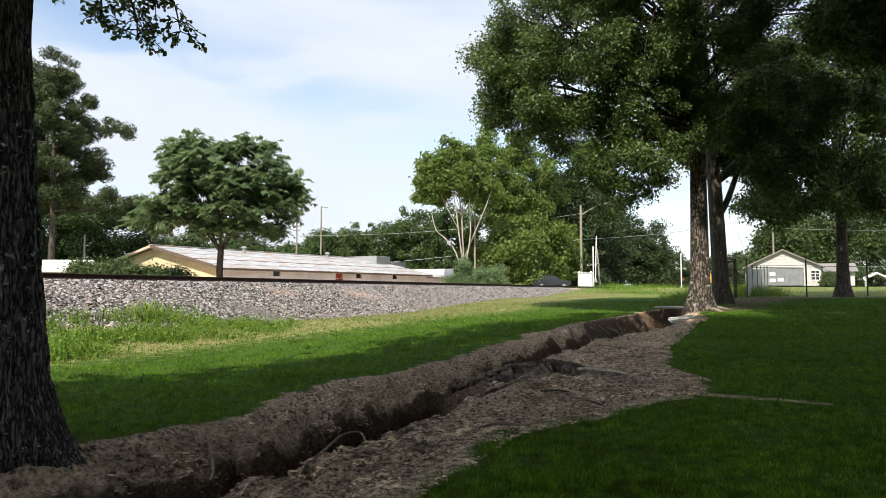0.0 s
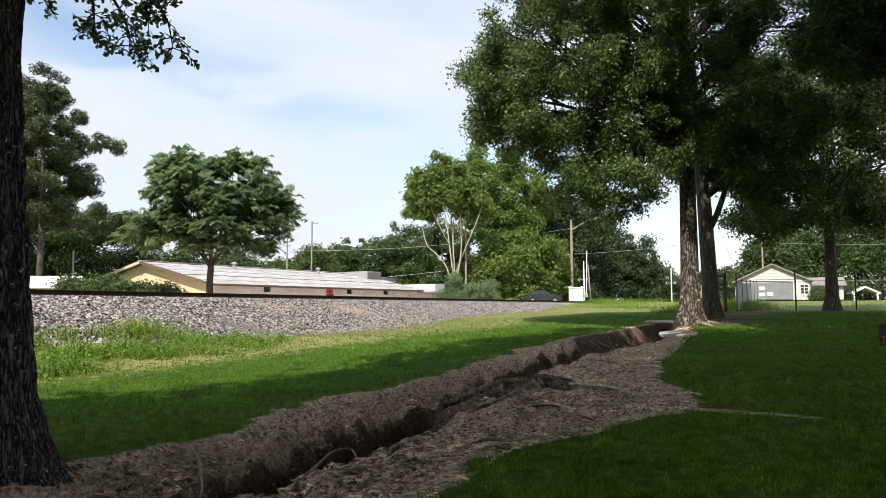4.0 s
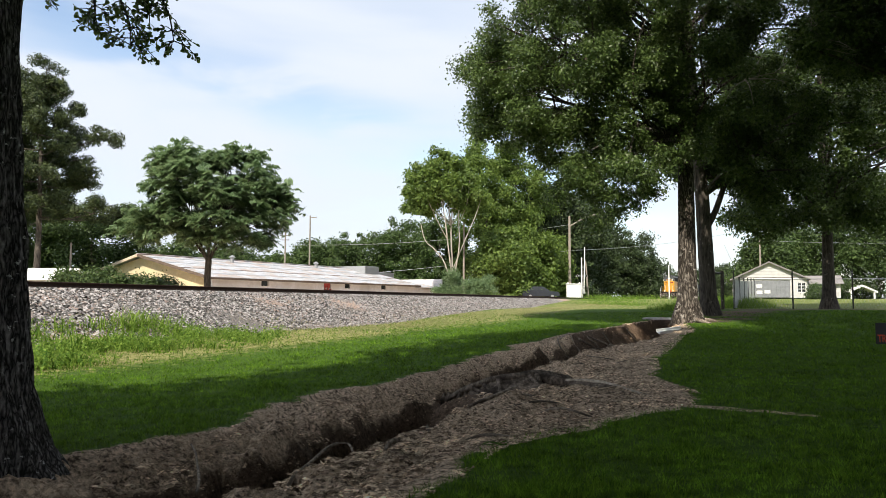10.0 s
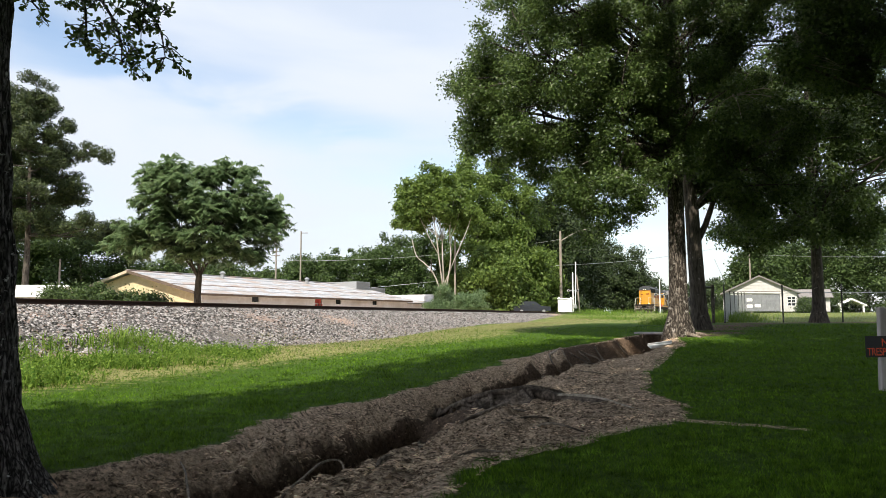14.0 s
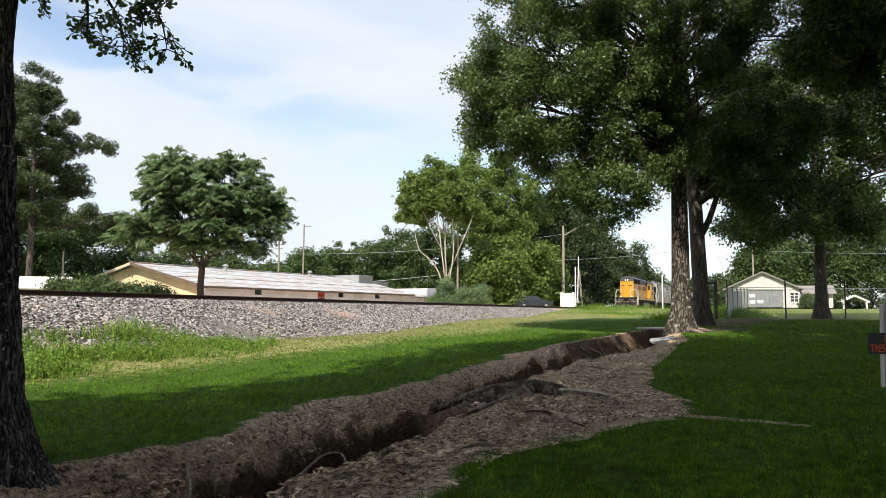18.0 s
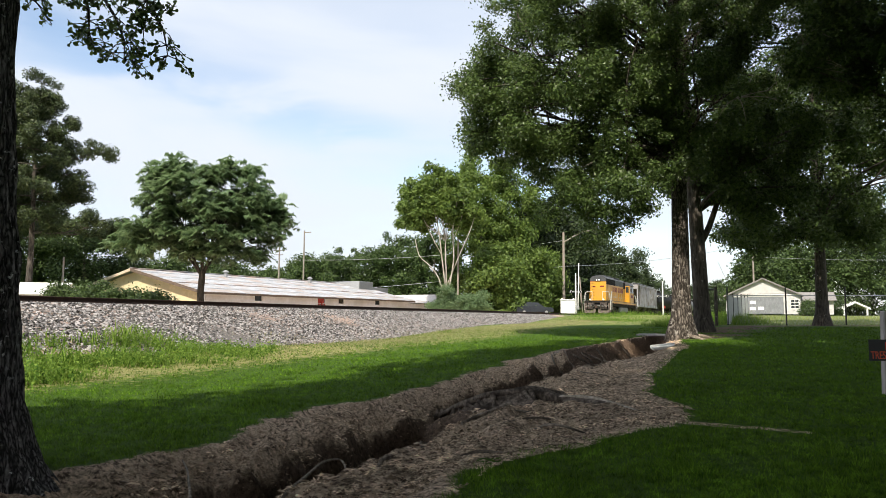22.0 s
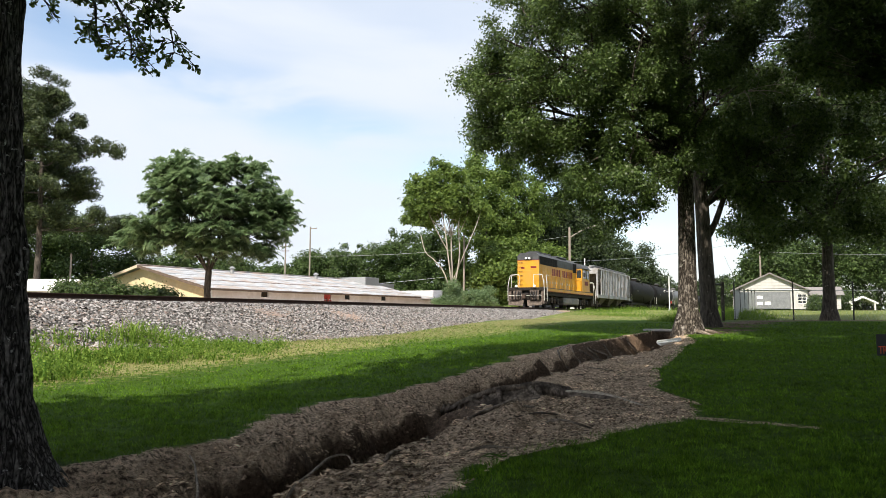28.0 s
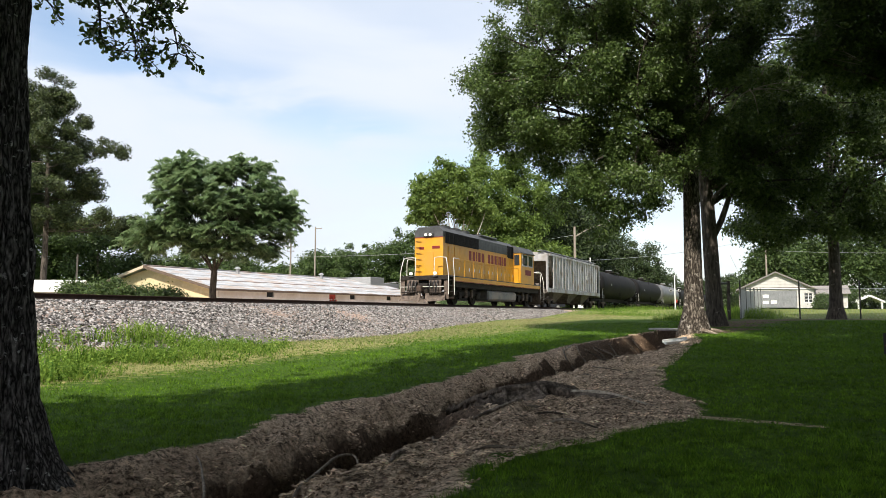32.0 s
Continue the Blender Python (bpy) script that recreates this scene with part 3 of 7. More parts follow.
def stone_mat():
    m = leaf_mat("ballast_stone", (0.022, 0.021, 0.021), (0.42, 0.40, 0.40), 0.0, 0.9)
    rp = [x for x in m.node_tree.nodes if x.type == "VALTORGB"][0]
    for pos, c in ((0.3, (0.10, 0.096, 0.094)), (0.58, (0.22, 0.210, 0.207)), (0.62, (0.28, 0.205, 0.175)), (0.68, (0.31, 0.295, 0.29))):
        e = rp.color_ramp.elements.new(pos)
        e.color = (*c, 1)
    return m


M_STONE = stone_mat()
build_track()

# ---- trees ----
def ground_z(x, y):
    return land(*uv_of(x, y))[0]


def trunk_line(x, y, z, h, lean, rnd, n=14):
    pts = []
    for i in range(n):
        t = i / (n - 1)
        w = 0.12 * math.sin(t * 5 + rnd.random()) * t
        pts.append((x + lean[0] * t * h + w, y + lean[1] * t * h + w * 0.5, z - 0.12 + t * h))
    return pts


def flare(r, h, n=14, foot=0.75, top=0.35):
    """Trunk radii with a spreading foot."""
    out = []
    for i in range(n):
        t = i / (n - 1)
        out.append(r * (1 - (1 - top) * t) + r * foot * math.exp(-t * h / 0.42))
    return out


def clumps(rng, centre, radii, n, size, hollow=0.35, flat=0.75, cut=None):
    """Clump centres spread through an ellipsoid, denser towards its skin, with an uneven outline."""
    cs, rs = [], []
    while len(cs) < n:
        d = rng.normal(size=3)
        d /= np.linalg.norm(d)
        q = hollow + (1 - hollow) * rng.random() ** 0.6
        q *= 0.82 + 0.36 * (0.5 + noise.noise(Vector((d[0] * 2.2 + centre[0], d[1] * 2.2, d[2] * 2.2 + centre[1]))))
        p = np.array(centre) + d * q * np.array(radii)
        if cut is not None and not cut(p):
            continue
        cs.append(p)
        s = size * (0.55 + 0.9 * rng.random())
        rs.append((s, s, s * flat))
    return cs, rs


def limb_to(rnd, a, b, sag=0.15, n=8):
    a, b = Vector(a), Vector(b)
    mid = (a + b) / 2 + Vector((rnd.uniform(-1, 1), rnd.uniform(-1, 1), rnd.uniform(0.2, 1.4))) * (b - a).length * sag
    return bez([a, mid, b], n)


def tree(name, label, x, y, h, r, material, leaf, crown, seed, lean=(0.0, 0.0), n_clump=150, clump=1.1, leaves=60000, leaf_size=0.11, limbs=14, fork=0.35,
         trunk_h=None, foot=0.75, flat=0.75, hollow=0.35, cut=None, seg=20, aspect=0.55, limb_r=0.32, fill=2.2, extra=None, group=""):
    """A tree of trunk, limbs and a crown of leaf clumps. crown: list of (centre, radii, share)."""
    rnd, rng = random.Random(seed), np.random.default_rng(seed)
    z = ground_z(x, y)
    root = thing(name, label, "tree", pose(x, y, z), group=group)
    th = trunk_h or h * 0.75
    line = trunk_line(0, 0, 0, th, lean, rnd, 18)
    tube("trunk", line, flare(r, th, 18, foot), material, root, seg=seg, rough=0.16, fseed=seed * 3.1, freq=2.6)
    cs, rs = [], []
    for centre, radii, share in crown:
        a, b = clumps(rng, (centre[0] - x, centre[1] - y, centre[2] - z), radii, max(3, int(n_clump * share)), clump, hollow, flat, cut and (lambda p: cut(p + np.array((x, y, z)))))
        cs += a
        rs += b
    order = rng.permutation(len(cs))
    for i in range(min(limbs, len(cs))):
        c = cs[order[i]]
        t = min(0.97, max(fork + rnd.uniform(0, 0.12), (c[2] - np.linalg.norm(c[:2]) * 0.3) / th + rnd.uniform(-0.06, 0.06)))
        k = t * (len(line) - 1)
        a = Vector(line[int(k)])
        ln = limb_to(rnd, a, c)
        r0 = r * limb_r * (1.15 - t * 0.6)
        tube("limb", ln, [r0 * (1 - 0.85 * j / 7) for j in range(8)], material, root, seg=6)
        for _ in range(2):
            c2 = cs[order[rnd.randrange(len(cs))]]
            if (Vector(c2) - Vector(c)).length < max(4.0, h * 0.25):
                tube("branch", limb_to(rnd, ln[4], c2), [r0 * 0.42 * (1 - 0.85 * j / 7) for j in range(8)], material, root, seg=5)
    mesh_part("crown", leaf_cloud(cs, rs, leaves, leaf_size, rng, leaf, "crown", aspect, fill=fill), root)
    return root


def airy(p):
    """Crowns are open in places: no clump where a void runs through them."""
    return noise.noise(Vector((p[0] * 0.62, p[1] * 0.16, p[2] * 0.62 + 4.0))) > -0.07


# oaks standing close together by the ditch
oak_one = tree("oak_tree", "tall water oak with grey lichen-spotted bark beside the ditch", 9.235, 27.6, 21, 0.36, M_BARK, M_OAK_LEAF,
     [((4.6, 26.2, 10.3), (3.3, 4.2, 2.6), 0.20), ((2.4, 26.2, 9.2), (1.5, 2.4, 1.5), 0.06), ((2.5, 26.2, 7.8), (1.5, 2.2, 1.1), 0.05), ((4.4, 26.0, 12.2), (2.6, 3.0, 1.5), 0.06), ((5.0, 26.2, 6.9), (1.6, 2.6, 1.5), 0.07), ((6.0, 25.9, 5.4), (2.0, 2.4, 1.7), 0.10), ((3.6, 26.2, 8.2), (2.2, 2.4, 1.7), 0.06), ((7.4, 25.6, 8.6), (1.9, 2.0, 1.6), 0.025), ((5.2, 26.2, 14.0), (3.4, 4.8, 3.6), 0.16), ((9.0, 26.2, 14.6), (3.6, 4.8, 3.6), 0.12),
      ((9.3, 25.6, 8.6), (2.9, 1.9, 1.6), 0.055), ((9.6, 25.8, 11.0), (2.4, 2.0, 1.6), 0.05), ((7.0, 25.8, 12.0), (1.6, 1.8, 1.6), 0.04), ((7.2, 25.8, 9.3), (1.4, 1.6, 1.0), 0.03), ((8.0, 26.0, 6.6), (1.5, 1.6, 0.7), 0.03), ((13.5, 28.0, 13.5), (4.2, 5.0, 4.2), 0.095)], 11, lean=(0.004, 0.0),
     n_clump=455, clump=0.42, leaves=300000, leaf_size=0.042, limbs=84, trunk_h=17, foot=0.85, seg=40, hollow=0.45, fill=2.2)
oak_two = tree("oak_tree", "dark-barked oak forking low, beside the ditch", 11.86, 32.6, 20, 0.36, M_BARK_DARK, M_OAK_LEAF,
     [((15.4, 33.0, 9.8), (5.2, 5.0, 3.0), 0.5), ((14.6, 33.0, 6.6), (2.6, 2.4, 1.3), 0.14), ((12.6, 31.5, 9.4), (2.0, 2.0, 1.6), 0.06), ((13.5, 33.0, 15.5), (6.0, 6.0, 4.6), 0.30)], 12, lean=(-0.045, 0.0),
     n_clump=170, clump=0.56, leaves=95000, leaf_size=0.066, limbs=44, trunk_h=15, foot=0.6, seg=24, hollow=0.45, fill=2.2, cut=airy)
tube("limb", bez([(-0.16, 0, 3.6), (0.35, -0.1, 4.6), (0.95, -0.2, 6.2), (2.1, -0.4, 8.2)], 10), [0.16 - 0.010 * j for j in range(10)], M_BARK_DARK, oak_two, seg=10, rough=0.15)
tree("oak_tree", "broad dark oak shading the lawn beside a wire fence", 21.9, 41.7, 20, 0.34, M_BARK_DARK, M_OAK_LEAF,
     [((20.4, 40.0, 10.4), (7.6, 6.5, 5.0), 0.6), ((19.4, 40.0, 6.8), (5.6, 4.5, 1.7), 0.13), ((26.0, 38.0, 14.0), (8.0, 8.0, 5.5), 0.20)], 13,
     n_clump=220, clump=0.70, leaves=110000, leaf_size=0.078, limbs=40, trunk_h=14, foot=0.7, seg=20, hollow=0.45, fill=2.2, cut=airy)
tree("oak_tree", "large oak with boughs reaching over the lawn", 22.0, 25.0, 19, 0.45, M_BARK_DARK, M_OAK_LEAF,
     [((17.8, 25.0, 12.0), (5.6, 5.0, 5.2), 0.6), ((13.4, 26.0, 11.4), (2.8, 3.0, 2.8), 0.32), ((15.0, 26.0, 12.2), (3.6, 2.5, 2.0), 0.14)], 14, n_clump=250, clump=0.52, leaves=110000, leaf_size=0.055, limbs=40, trunk_h=14, foot=0.7, hollow=0.4, fill=2.2, cut=airy)


def bare_twigs(root, centre, seed, n=9):
    """A dead grey bough: forked bare twigs among the leaves."""
    rnd = random.Random(seed)
    c = Vector(centre)
    for _ in range(n):
        d = Vector((rnd.gauss(0.4, 0.6), rnd.gauss(-0.3, 0.4), rnd.gauss(-0.1, 0.5))).normalized()
        e = c + d * rnd.uniform(0.9, 1.9)
        ln = limb_to(rnd, c, e, 0.12, 7)
        tube("bare_twig", ln, [0.024 * (1 - 0.12 * j) for j in range(7)], M_POLE, root, seg=4)
        for k in (3, 4, 5):
            tube("bare_twig", [ln[k], ln[k] + Vector((rnd.gauss(0, 0.25), rnd.gauss(0, 0.2), rnd.gauss(0, 0.25)))], [0.011, 0.004], M_POLE, root, seg=3)


bare_twigs(oak_one, (3.0, -3.2, 9.4), 5)
bare_twigs(oak_one, (1.1, -3.0, 8.2), 6, 6)
bare_twigs(oak_one, (4.4, -3.0, 10.6), 7, 8)


def off_strip(x, y, z):
    """Whether a clump's shadow falls clear of the sunny strip beside the track."""
    k = z / SUN_TOWARDS.z
    u, v = uv_of(x - SUN_TOWARDS.x * k, y - SUN_TOWARDS.y * k)
    return v > -6.42 + 0.9 * noise.noise(Vector((u * 0.45, 2.0, 0))) + 0.35 * noise.noise(Vector((u * 1.6, 5.0, 0)))


def near_oak():
    """The oak at the camera's side: trunk, high crown, and one bough hanging into view."""
    x, y = -3.10, 4.75
    z = ground_z(x, y) - 0.1
    rng = np.random.default_rng(21)
    root = thing("oak_tree", "near oak trunk with dark furrowed bark and pale lichen", "tree", pose(x, y, z))
    n, seg, verts, faces = 150, 260, [], []
    h = 7.0
    for i in range(n):
        t = i / (n - 1)
        zz = t * h
        r = 0.44 - 0.02 * zz + 0.22 * math.exp(-zz / 0.40)
        for k in range(seg):
            a = 2 * math.pi * k / seg
            ca, sa = math.cos(a), math.sin(a)
            lobes = 0.16 * math.exp(-zz / 0.5) * math.sin(a * 5 + 0.6)
            q = Vector((ca * 3.2, sa * 3.2, zz * 0.9))
            ridge = abs(noise.noise(Vector((ca * 8.5, sa * 8.5, zz * 1.6)))) * 0.085 + noise.noise(Vector((ca * 22, sa * 22, zz * 6.0))) * 0.016
            rr = r * (1 + lobes + 0.05 * noise.noise(q)) + ridge
            verts.append((ca * rr - 0.012 * zz - 0.035 * max(0.0, zz - 1.2), sa * rr, zz))
        if i:
            o = (i - 1) * seg
            faces += [(o + k, o + (k + 1) % seg, o + seg + (k + 1) % seg, o + seg + k) for k in range(seg)]
    mesh_part("trunk", np_mesh("trunk", verts, faces, M_BARK_NEAR, smooth=True), root)
    rnd = random.Random(8)
    top = Vector((-0.28, 0, 6.8))
    # crown above the view, trimmed so that its shadow spares the sunny strip
    cs, rs = clumps(rng, (2.7, 3.4, 11.8), (7.4, 9.6, 3.4), 270, 1.0, 0.1, cut=lambda p: off_strip(p[0] + x, p[1] + y, p[2] + z))
    for i in range(9):
        ln = limb_to(rnd, top, cs[i * 11])
        tube("limb", ln, [0.2 * (1 - 0.8 * j / 7) for j in range(8)], M_BARK_NEAR, root, seg=8)
    mesh_part("crown", leaf_cloud(cs, rs, 13500, 0.19, rng, M_OAK_LEAF, "crown"), root)


near_oak()


def shade_tree(x, y, seed, h=10.5, leaves=19000, n_clump=190):
    tree("oak_tree", "spreading oak out of view, added for its shade", x, y, 18, 0.45, M_BARK_DARK, M_OAK_LEAF,
         [((x, y, h + 1.5), (8.5, 8.5, 4.5), 1.0)], seed, n_clump=n_clump, clump=1.25, cut=lambda p: off_strip(*p), leaves=leaves, leaf_size=0.32, limbs=10, trunk_h=h + 1.5, foot=0.6, seg=14)


# unseen oaks, added to shade the lawn and the oaks on its right
shade_tree(6.0, -4.5, 31, h=8.3, leaves=44000, n_clump=300)
shade_tree(13.0, 5.0, 32, h=9.3, leaves=44000, n_clump=300)
shade_tree(-4.0, -7.7, 33, leaves=17000, n_clump=230)
shade_tree(15.5, -8.0, 34, h=8.3, leaves=40000, n_clump=280)
shade_tree(14.5, 13.0, 36, h=17.0, leaves=34000, n_clump=260)
shade_tree(23.0, 11.0, 35, leaves=44000, n_clump=300)

def frond_sprays(centres, outward, per, length, rng, material, name):
    """Drooping pinnate fronds in sprays at branch ends: each leaflet its own small blade."""
    c = np.repeat(np.asarray(centres, float), per, 0)
    o = np.repeat(np.asarray(outward, float), per, 0)
    n = len(c)
    az = rng.random(n) * 2 * np.pi
    h = np.stack([np.cos(az), np.sin(az), np.zeros(n)], 1) + o * 0.35
    h[:, 2] *= 0.35
    h /= np.linalg.norm(h, axis=1)[:, None]
    c = c + rng.normal(0, 0.20, (n, 3)) * np.array([1, 1, 1.0])
    ln = length * rng.uniform(0.6, 1.15, n)
    lift = rng.uniform(-0.1, 0.8, n)
    side = np.cross(h, np.array([0, 0, 1.0]))
    side[:, 2] += rng.normal(0, 0.45, n)
    side /= np.linalg.norm(side, axis=1)[:, None]
    out = []
    for t in np.linspace(0.18, 1.0, 7):
        p = c + h * (ln * t)[:, None]
        p[:, 2] += ln * (lift * t - 0.50 * t * t)
        for q in (-1, 1):
            w = 0.50 * ln * (1.1 - 0.5 * abs(t - 0.5))
            tip = p + side * (q * w)[:, None] + h * (0.10 * ln)[:, None]
            tip[:, 2] -= w * rng.uniform(-0.25, 0.7, n)
            k = h * (0.125 * ln)[:, None]
            out.append(np.stack([p + k, tip, p - k], 1))
    v = np.concatenate(out, 0).reshape(-1, 3)
    return np_mesh(name, v, np.arange(len(v)).reshape(-1, 3), material)


def mimosa():
    """Feathery spreading tree in front of the long building."""
    x, y = -12.45, 40.5
    z = ground_z(x, y)
    rnd, rng = random.Random(41), np.random.default_rng(41)
    root = thing("mimosa_tree", "feathery green mimosa with a spreading crown beside the track", "tree", pose(x, y, z))
    tube("trunk", [(0, 0, -0.1), (0.0, 0, 0.9), (-0.04, 0, 1.9), (0.02, 0, 2.9)], [0.24, 0.19, 0.18, 0.17], M_BARK_DARK, root, seg=12, rough=0.12)
    boughs = []
    for i in range(8):
        a = i * 2 * math.pi / 8 + 0.3
        reach = rnd.uniform(1.6, 2.8)
        e = (math.cos(a) * reach, math.sin(a) * reach * 0.8, rnd.uniform(4.8, 7.4))
        ln = bez([(0.02, 0, 2.75), (e[0] * 0.25, e[1] * 0.25, 3.7), (e[0] * 0.65, e[1] * 0.65, e[2] * 0.78), e], 10)
        tube("bough", ln, [0.075 * (1 - 0.075 * j) for j in range(10)], M_BARK_DARK, root, seg=7)
        boughs.append(ln)
    cs, os = [], []
    lobes = [((0.25, 0.0, 6.5), (3.6, 3.1, 2.7), 98), ((0.1, -0.4, 4.9), (4.0, 3.2, 1.35), 58), ((-3.3, 0.0, 4.75), (1.35, 1.4, 0.75), 16), ((3.6, 0.0, 5.9), (1.0, 1.3, 0.9), 16), ((1.1, -0.5, 4.0), (2.4, 2.0, 0.7), 26), ((-1.6, -0.5, 4.3), (2.0, 1.8, 0.6), 16), ((-2.0, -0.3, 8.0), (1.3, 1.2, 0.85), 14), ((1.5, -0.3, 8.45), (1.5, 1.2, 0.8), 14)]
    for (cx, cy, cz), (rx, ry, rz), n in lobes:
        for _ in range(n):
            d = rng.normal(size=3)
            d[2] = abs(d[2]) * 0.9 - 0.35
            d /= np.linalg.norm(d)
            q = 0.35 + 0.68 * rng.random() ** 0.6
            p = np.array((cx, cy, cz)) + d * q * np.array((rx, ry, rz))
            cs.append(p)
            os.append(d)
            near = min(boughs, key=lambda ln: (ln[6] - Vector(p)).length)
            if rnd.random() < 0.55:
                tube("twig", limb_to(rnd, near[rnd.randrange(4, 9)], p, 0.10), [0.030 * (1 - 0.1 * j) for j in range(8)], M_BARK_DARK, root, seg=4)
    mesh_part("crown", frond_sprays(cs, os, 30, 0.46, rng, M_MIMOSA_LEAF, "crown"), root)


mimosa()


def pine(x, y, h, seed):
    """Loblolly pine: whorled boughs that end in flat tufts of needles, with sky between."""
    z = ground_z(x, y)
    rnd, rng = random.Random(seed), np.random.default_rng(seed)
    root = thing("pine_tree", "tall loblolly pine with tufted dark green boughs", "tree", pose(x, y, z))
    line = trunk_line(0, 0, 0, h, (0.004, 0), rnd, 16)
    tube("trunk", line, flare(0.30, h, 16, 0.25, 0.16), M_BARK_DARK, root, seg=12, rough=0.1)
    cs, rs = [], []
    n = 40
    for i in range(n):
        f = i / (n - 1)
        zz = h * (0.36 + 0.62 * f) + rnd.uniform(-0.5, 0.3) * (1 - f)
        reach = lerp_list(f, [(0, 5.8), (0.30, 5.4), (0.55, 4.6), (0.80, 3.3), (0.92, 2.0), (1.0, 0.8)]) * rnd.uniform(0.45, 1.12)
        a = i * 2.399 + rnd.uniform(-0.3, 0.3)
        e = Vector((math.cos(a) * reach, math.sin(a) * reach, zz + rnd.uniform(0.2, 0.9)))
        ln = bez([(line[0][0], 0, zz), (e.x * 0.5, e.y * 0.5, zz - 0.05), e], 9)
        tube("bough", ln, [0.075 * (1 - 0.09 * j) for j in range(9)], M_BARK_DARK, root, seg=5)
        for k in range(4 + int(1.2 * reach)):
            q = ln[rnd.randrange(4, 9)]
            p = q + Vector((rnd.gauss(0, 0.65), rnd.gauss(0, 0.65), rnd.uniform(-0.3, 0.8)))
            cs.append(tuple(p))
            s = rnd.uniform(0.45, 0.85)
            rs.append((s, s, s * 0.70))
            tube("twig", [q, (q + p) / 2, p], [0.03, 0.022, 0.012], M_BARK_DARK, root, seg=4)
    mesh_part("crown", leaf_cloud(cs, rs, 95000, 0.105, rng, M_PINE_LEAF, "crown", 0.30, 0.3, 2.4, 0.1, 1.0, 0.10), root)


pine(-32.2, 60.0, 18.7, 51)
pine(-38.0, 64.0, 21.0, 52)


def bush(x, y, r, h, leaf, seed, label="dark leafy scrub bush behind the track"):
    rng, rnd = np.random.default_rng(seed), random.Random(seed)
    z = ground_z(x, y)
    b = thing("scrub_bush", label, "bush", pose(x, y, z), group="scrub along the track")
    cs, rs = clumps(rng, (0, 0, h * 0.5), (r, r, h * 0.55), 26, 0.5, 0.2)
    for i in range(6):
        tube("stem", limb_to(rnd, (0, 0, -0.1), cs[i]), [0.05 * (1 - 0.8 * j / 7) for j in range(8)], M_BARK_DARK, b, seg=5)
    mesh_part("foliage", leaf_cloud(cs, rs, 12000, 0.062, rng, leaf, "foliage"), b)


for i, (x, y, r, h) in enumerate(((-21.6, 45, 1.4, 2.6), (-20.0, 44.5, 1.6, 2.7), (-18.2, 44, 1.4, 2.4), (-16.4, 43.5, 1.1, 1.9))):
    bush(x, y, r, h, M_WOODS_LEAF, 140 + i)
for i, (x, y, r, h) in enumerate(((4.0, 76, 1.6, 2.6), (1.4, 78, 1.7, 3.0), (36.2, 71, 0.5, 1.2), (44.5, 84, 2.0, 2.2), (58, 86, 2.5, 2.6))):
    bush(x, y, r, h, M_MIMOSA_LEAF if i < 2 else M_WOODS_LEAF, 150 + i, "leafy green bush beside the yard")


def wood(name, label, spots, leaf, seed, leaves, size, clump, bark=M_BARK_DARK, group=""):
    for i, (x, y, r, h) in enumerate(spots):
        tree(name, label, x, y, h, 0.22, bark, leaf, [((x, y, h * 0.62), (r, r, h * 0.40), 0.75), ((x, y - 0.3 * r, h * 0.28), (r * 0.9, r * 0.8, h * 0.26), 0.25)], seed + i,
             n_clump=int(60 + r * 8), clump=clump, leaves=leaves, leaf_size=size, limbs=8, trunk_h=h * 0.7, foot=0.2, seg=8, hollow=0.4, group=group)


wood("broadleaf_tree", "leafy dark green woodland tree", [(-37, 80, 5, 11), (-44, 78, 5.5, 13), (-30.5, 84, 4.5, 7.5), (-52, 80, 6, 14), (-25.5, 90, 4, 7.5)], M_WOODS_LEAF, 60, 32000, 0.125, 1.0, group="woods behind the track")
wood("broadleaf_tree", "leafy dark green woodland tree", [(-24, 150, 6, 13), (-16, 148, 7, 15), (-7, 146, 7, 16.5), (-31, 152, 6, 12), (0.5, 140, 6, 16), (-38, 155, 5, 10)], M_WOODS_LEAF, 70, 26000, 0.19, 1.2, group="far woods")
wood("broadleaf_tree", "bright leafy tree hung with vines beyond the track", [(6.2, 94, 4.2, 23.0), (10.2, 96, 4.6, 22.0), (7.6, 88, 3.0, 9.5), (11.5, 93, 3.4, 9.5), (14.5, 97, 2.6, 9.0)], M_BRIGHT_LEAF, 80, 32000, 0.14, 0.95, group="trees by the crossing")
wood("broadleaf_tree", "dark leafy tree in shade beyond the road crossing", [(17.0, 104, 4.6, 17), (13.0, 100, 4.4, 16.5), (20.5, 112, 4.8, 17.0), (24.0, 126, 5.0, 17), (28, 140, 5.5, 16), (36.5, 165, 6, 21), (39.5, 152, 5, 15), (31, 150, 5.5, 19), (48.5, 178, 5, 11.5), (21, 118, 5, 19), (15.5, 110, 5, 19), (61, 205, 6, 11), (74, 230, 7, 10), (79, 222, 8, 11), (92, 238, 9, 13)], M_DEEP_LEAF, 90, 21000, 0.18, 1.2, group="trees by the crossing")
wood("broadleaf_tree", "leafy garden tree behind the pale house", [(42, 94, 4.0, 9.5), (45.5, 99, 4.5, 11), (50, 98, 5.5, 13), (57, 96, 5.5, 14), (63, 92, 5, 12), (70, 95, 6, 14)], M_WOODS_LEAF, 110, 26000, 0.135, 1.1, group="garden trees")

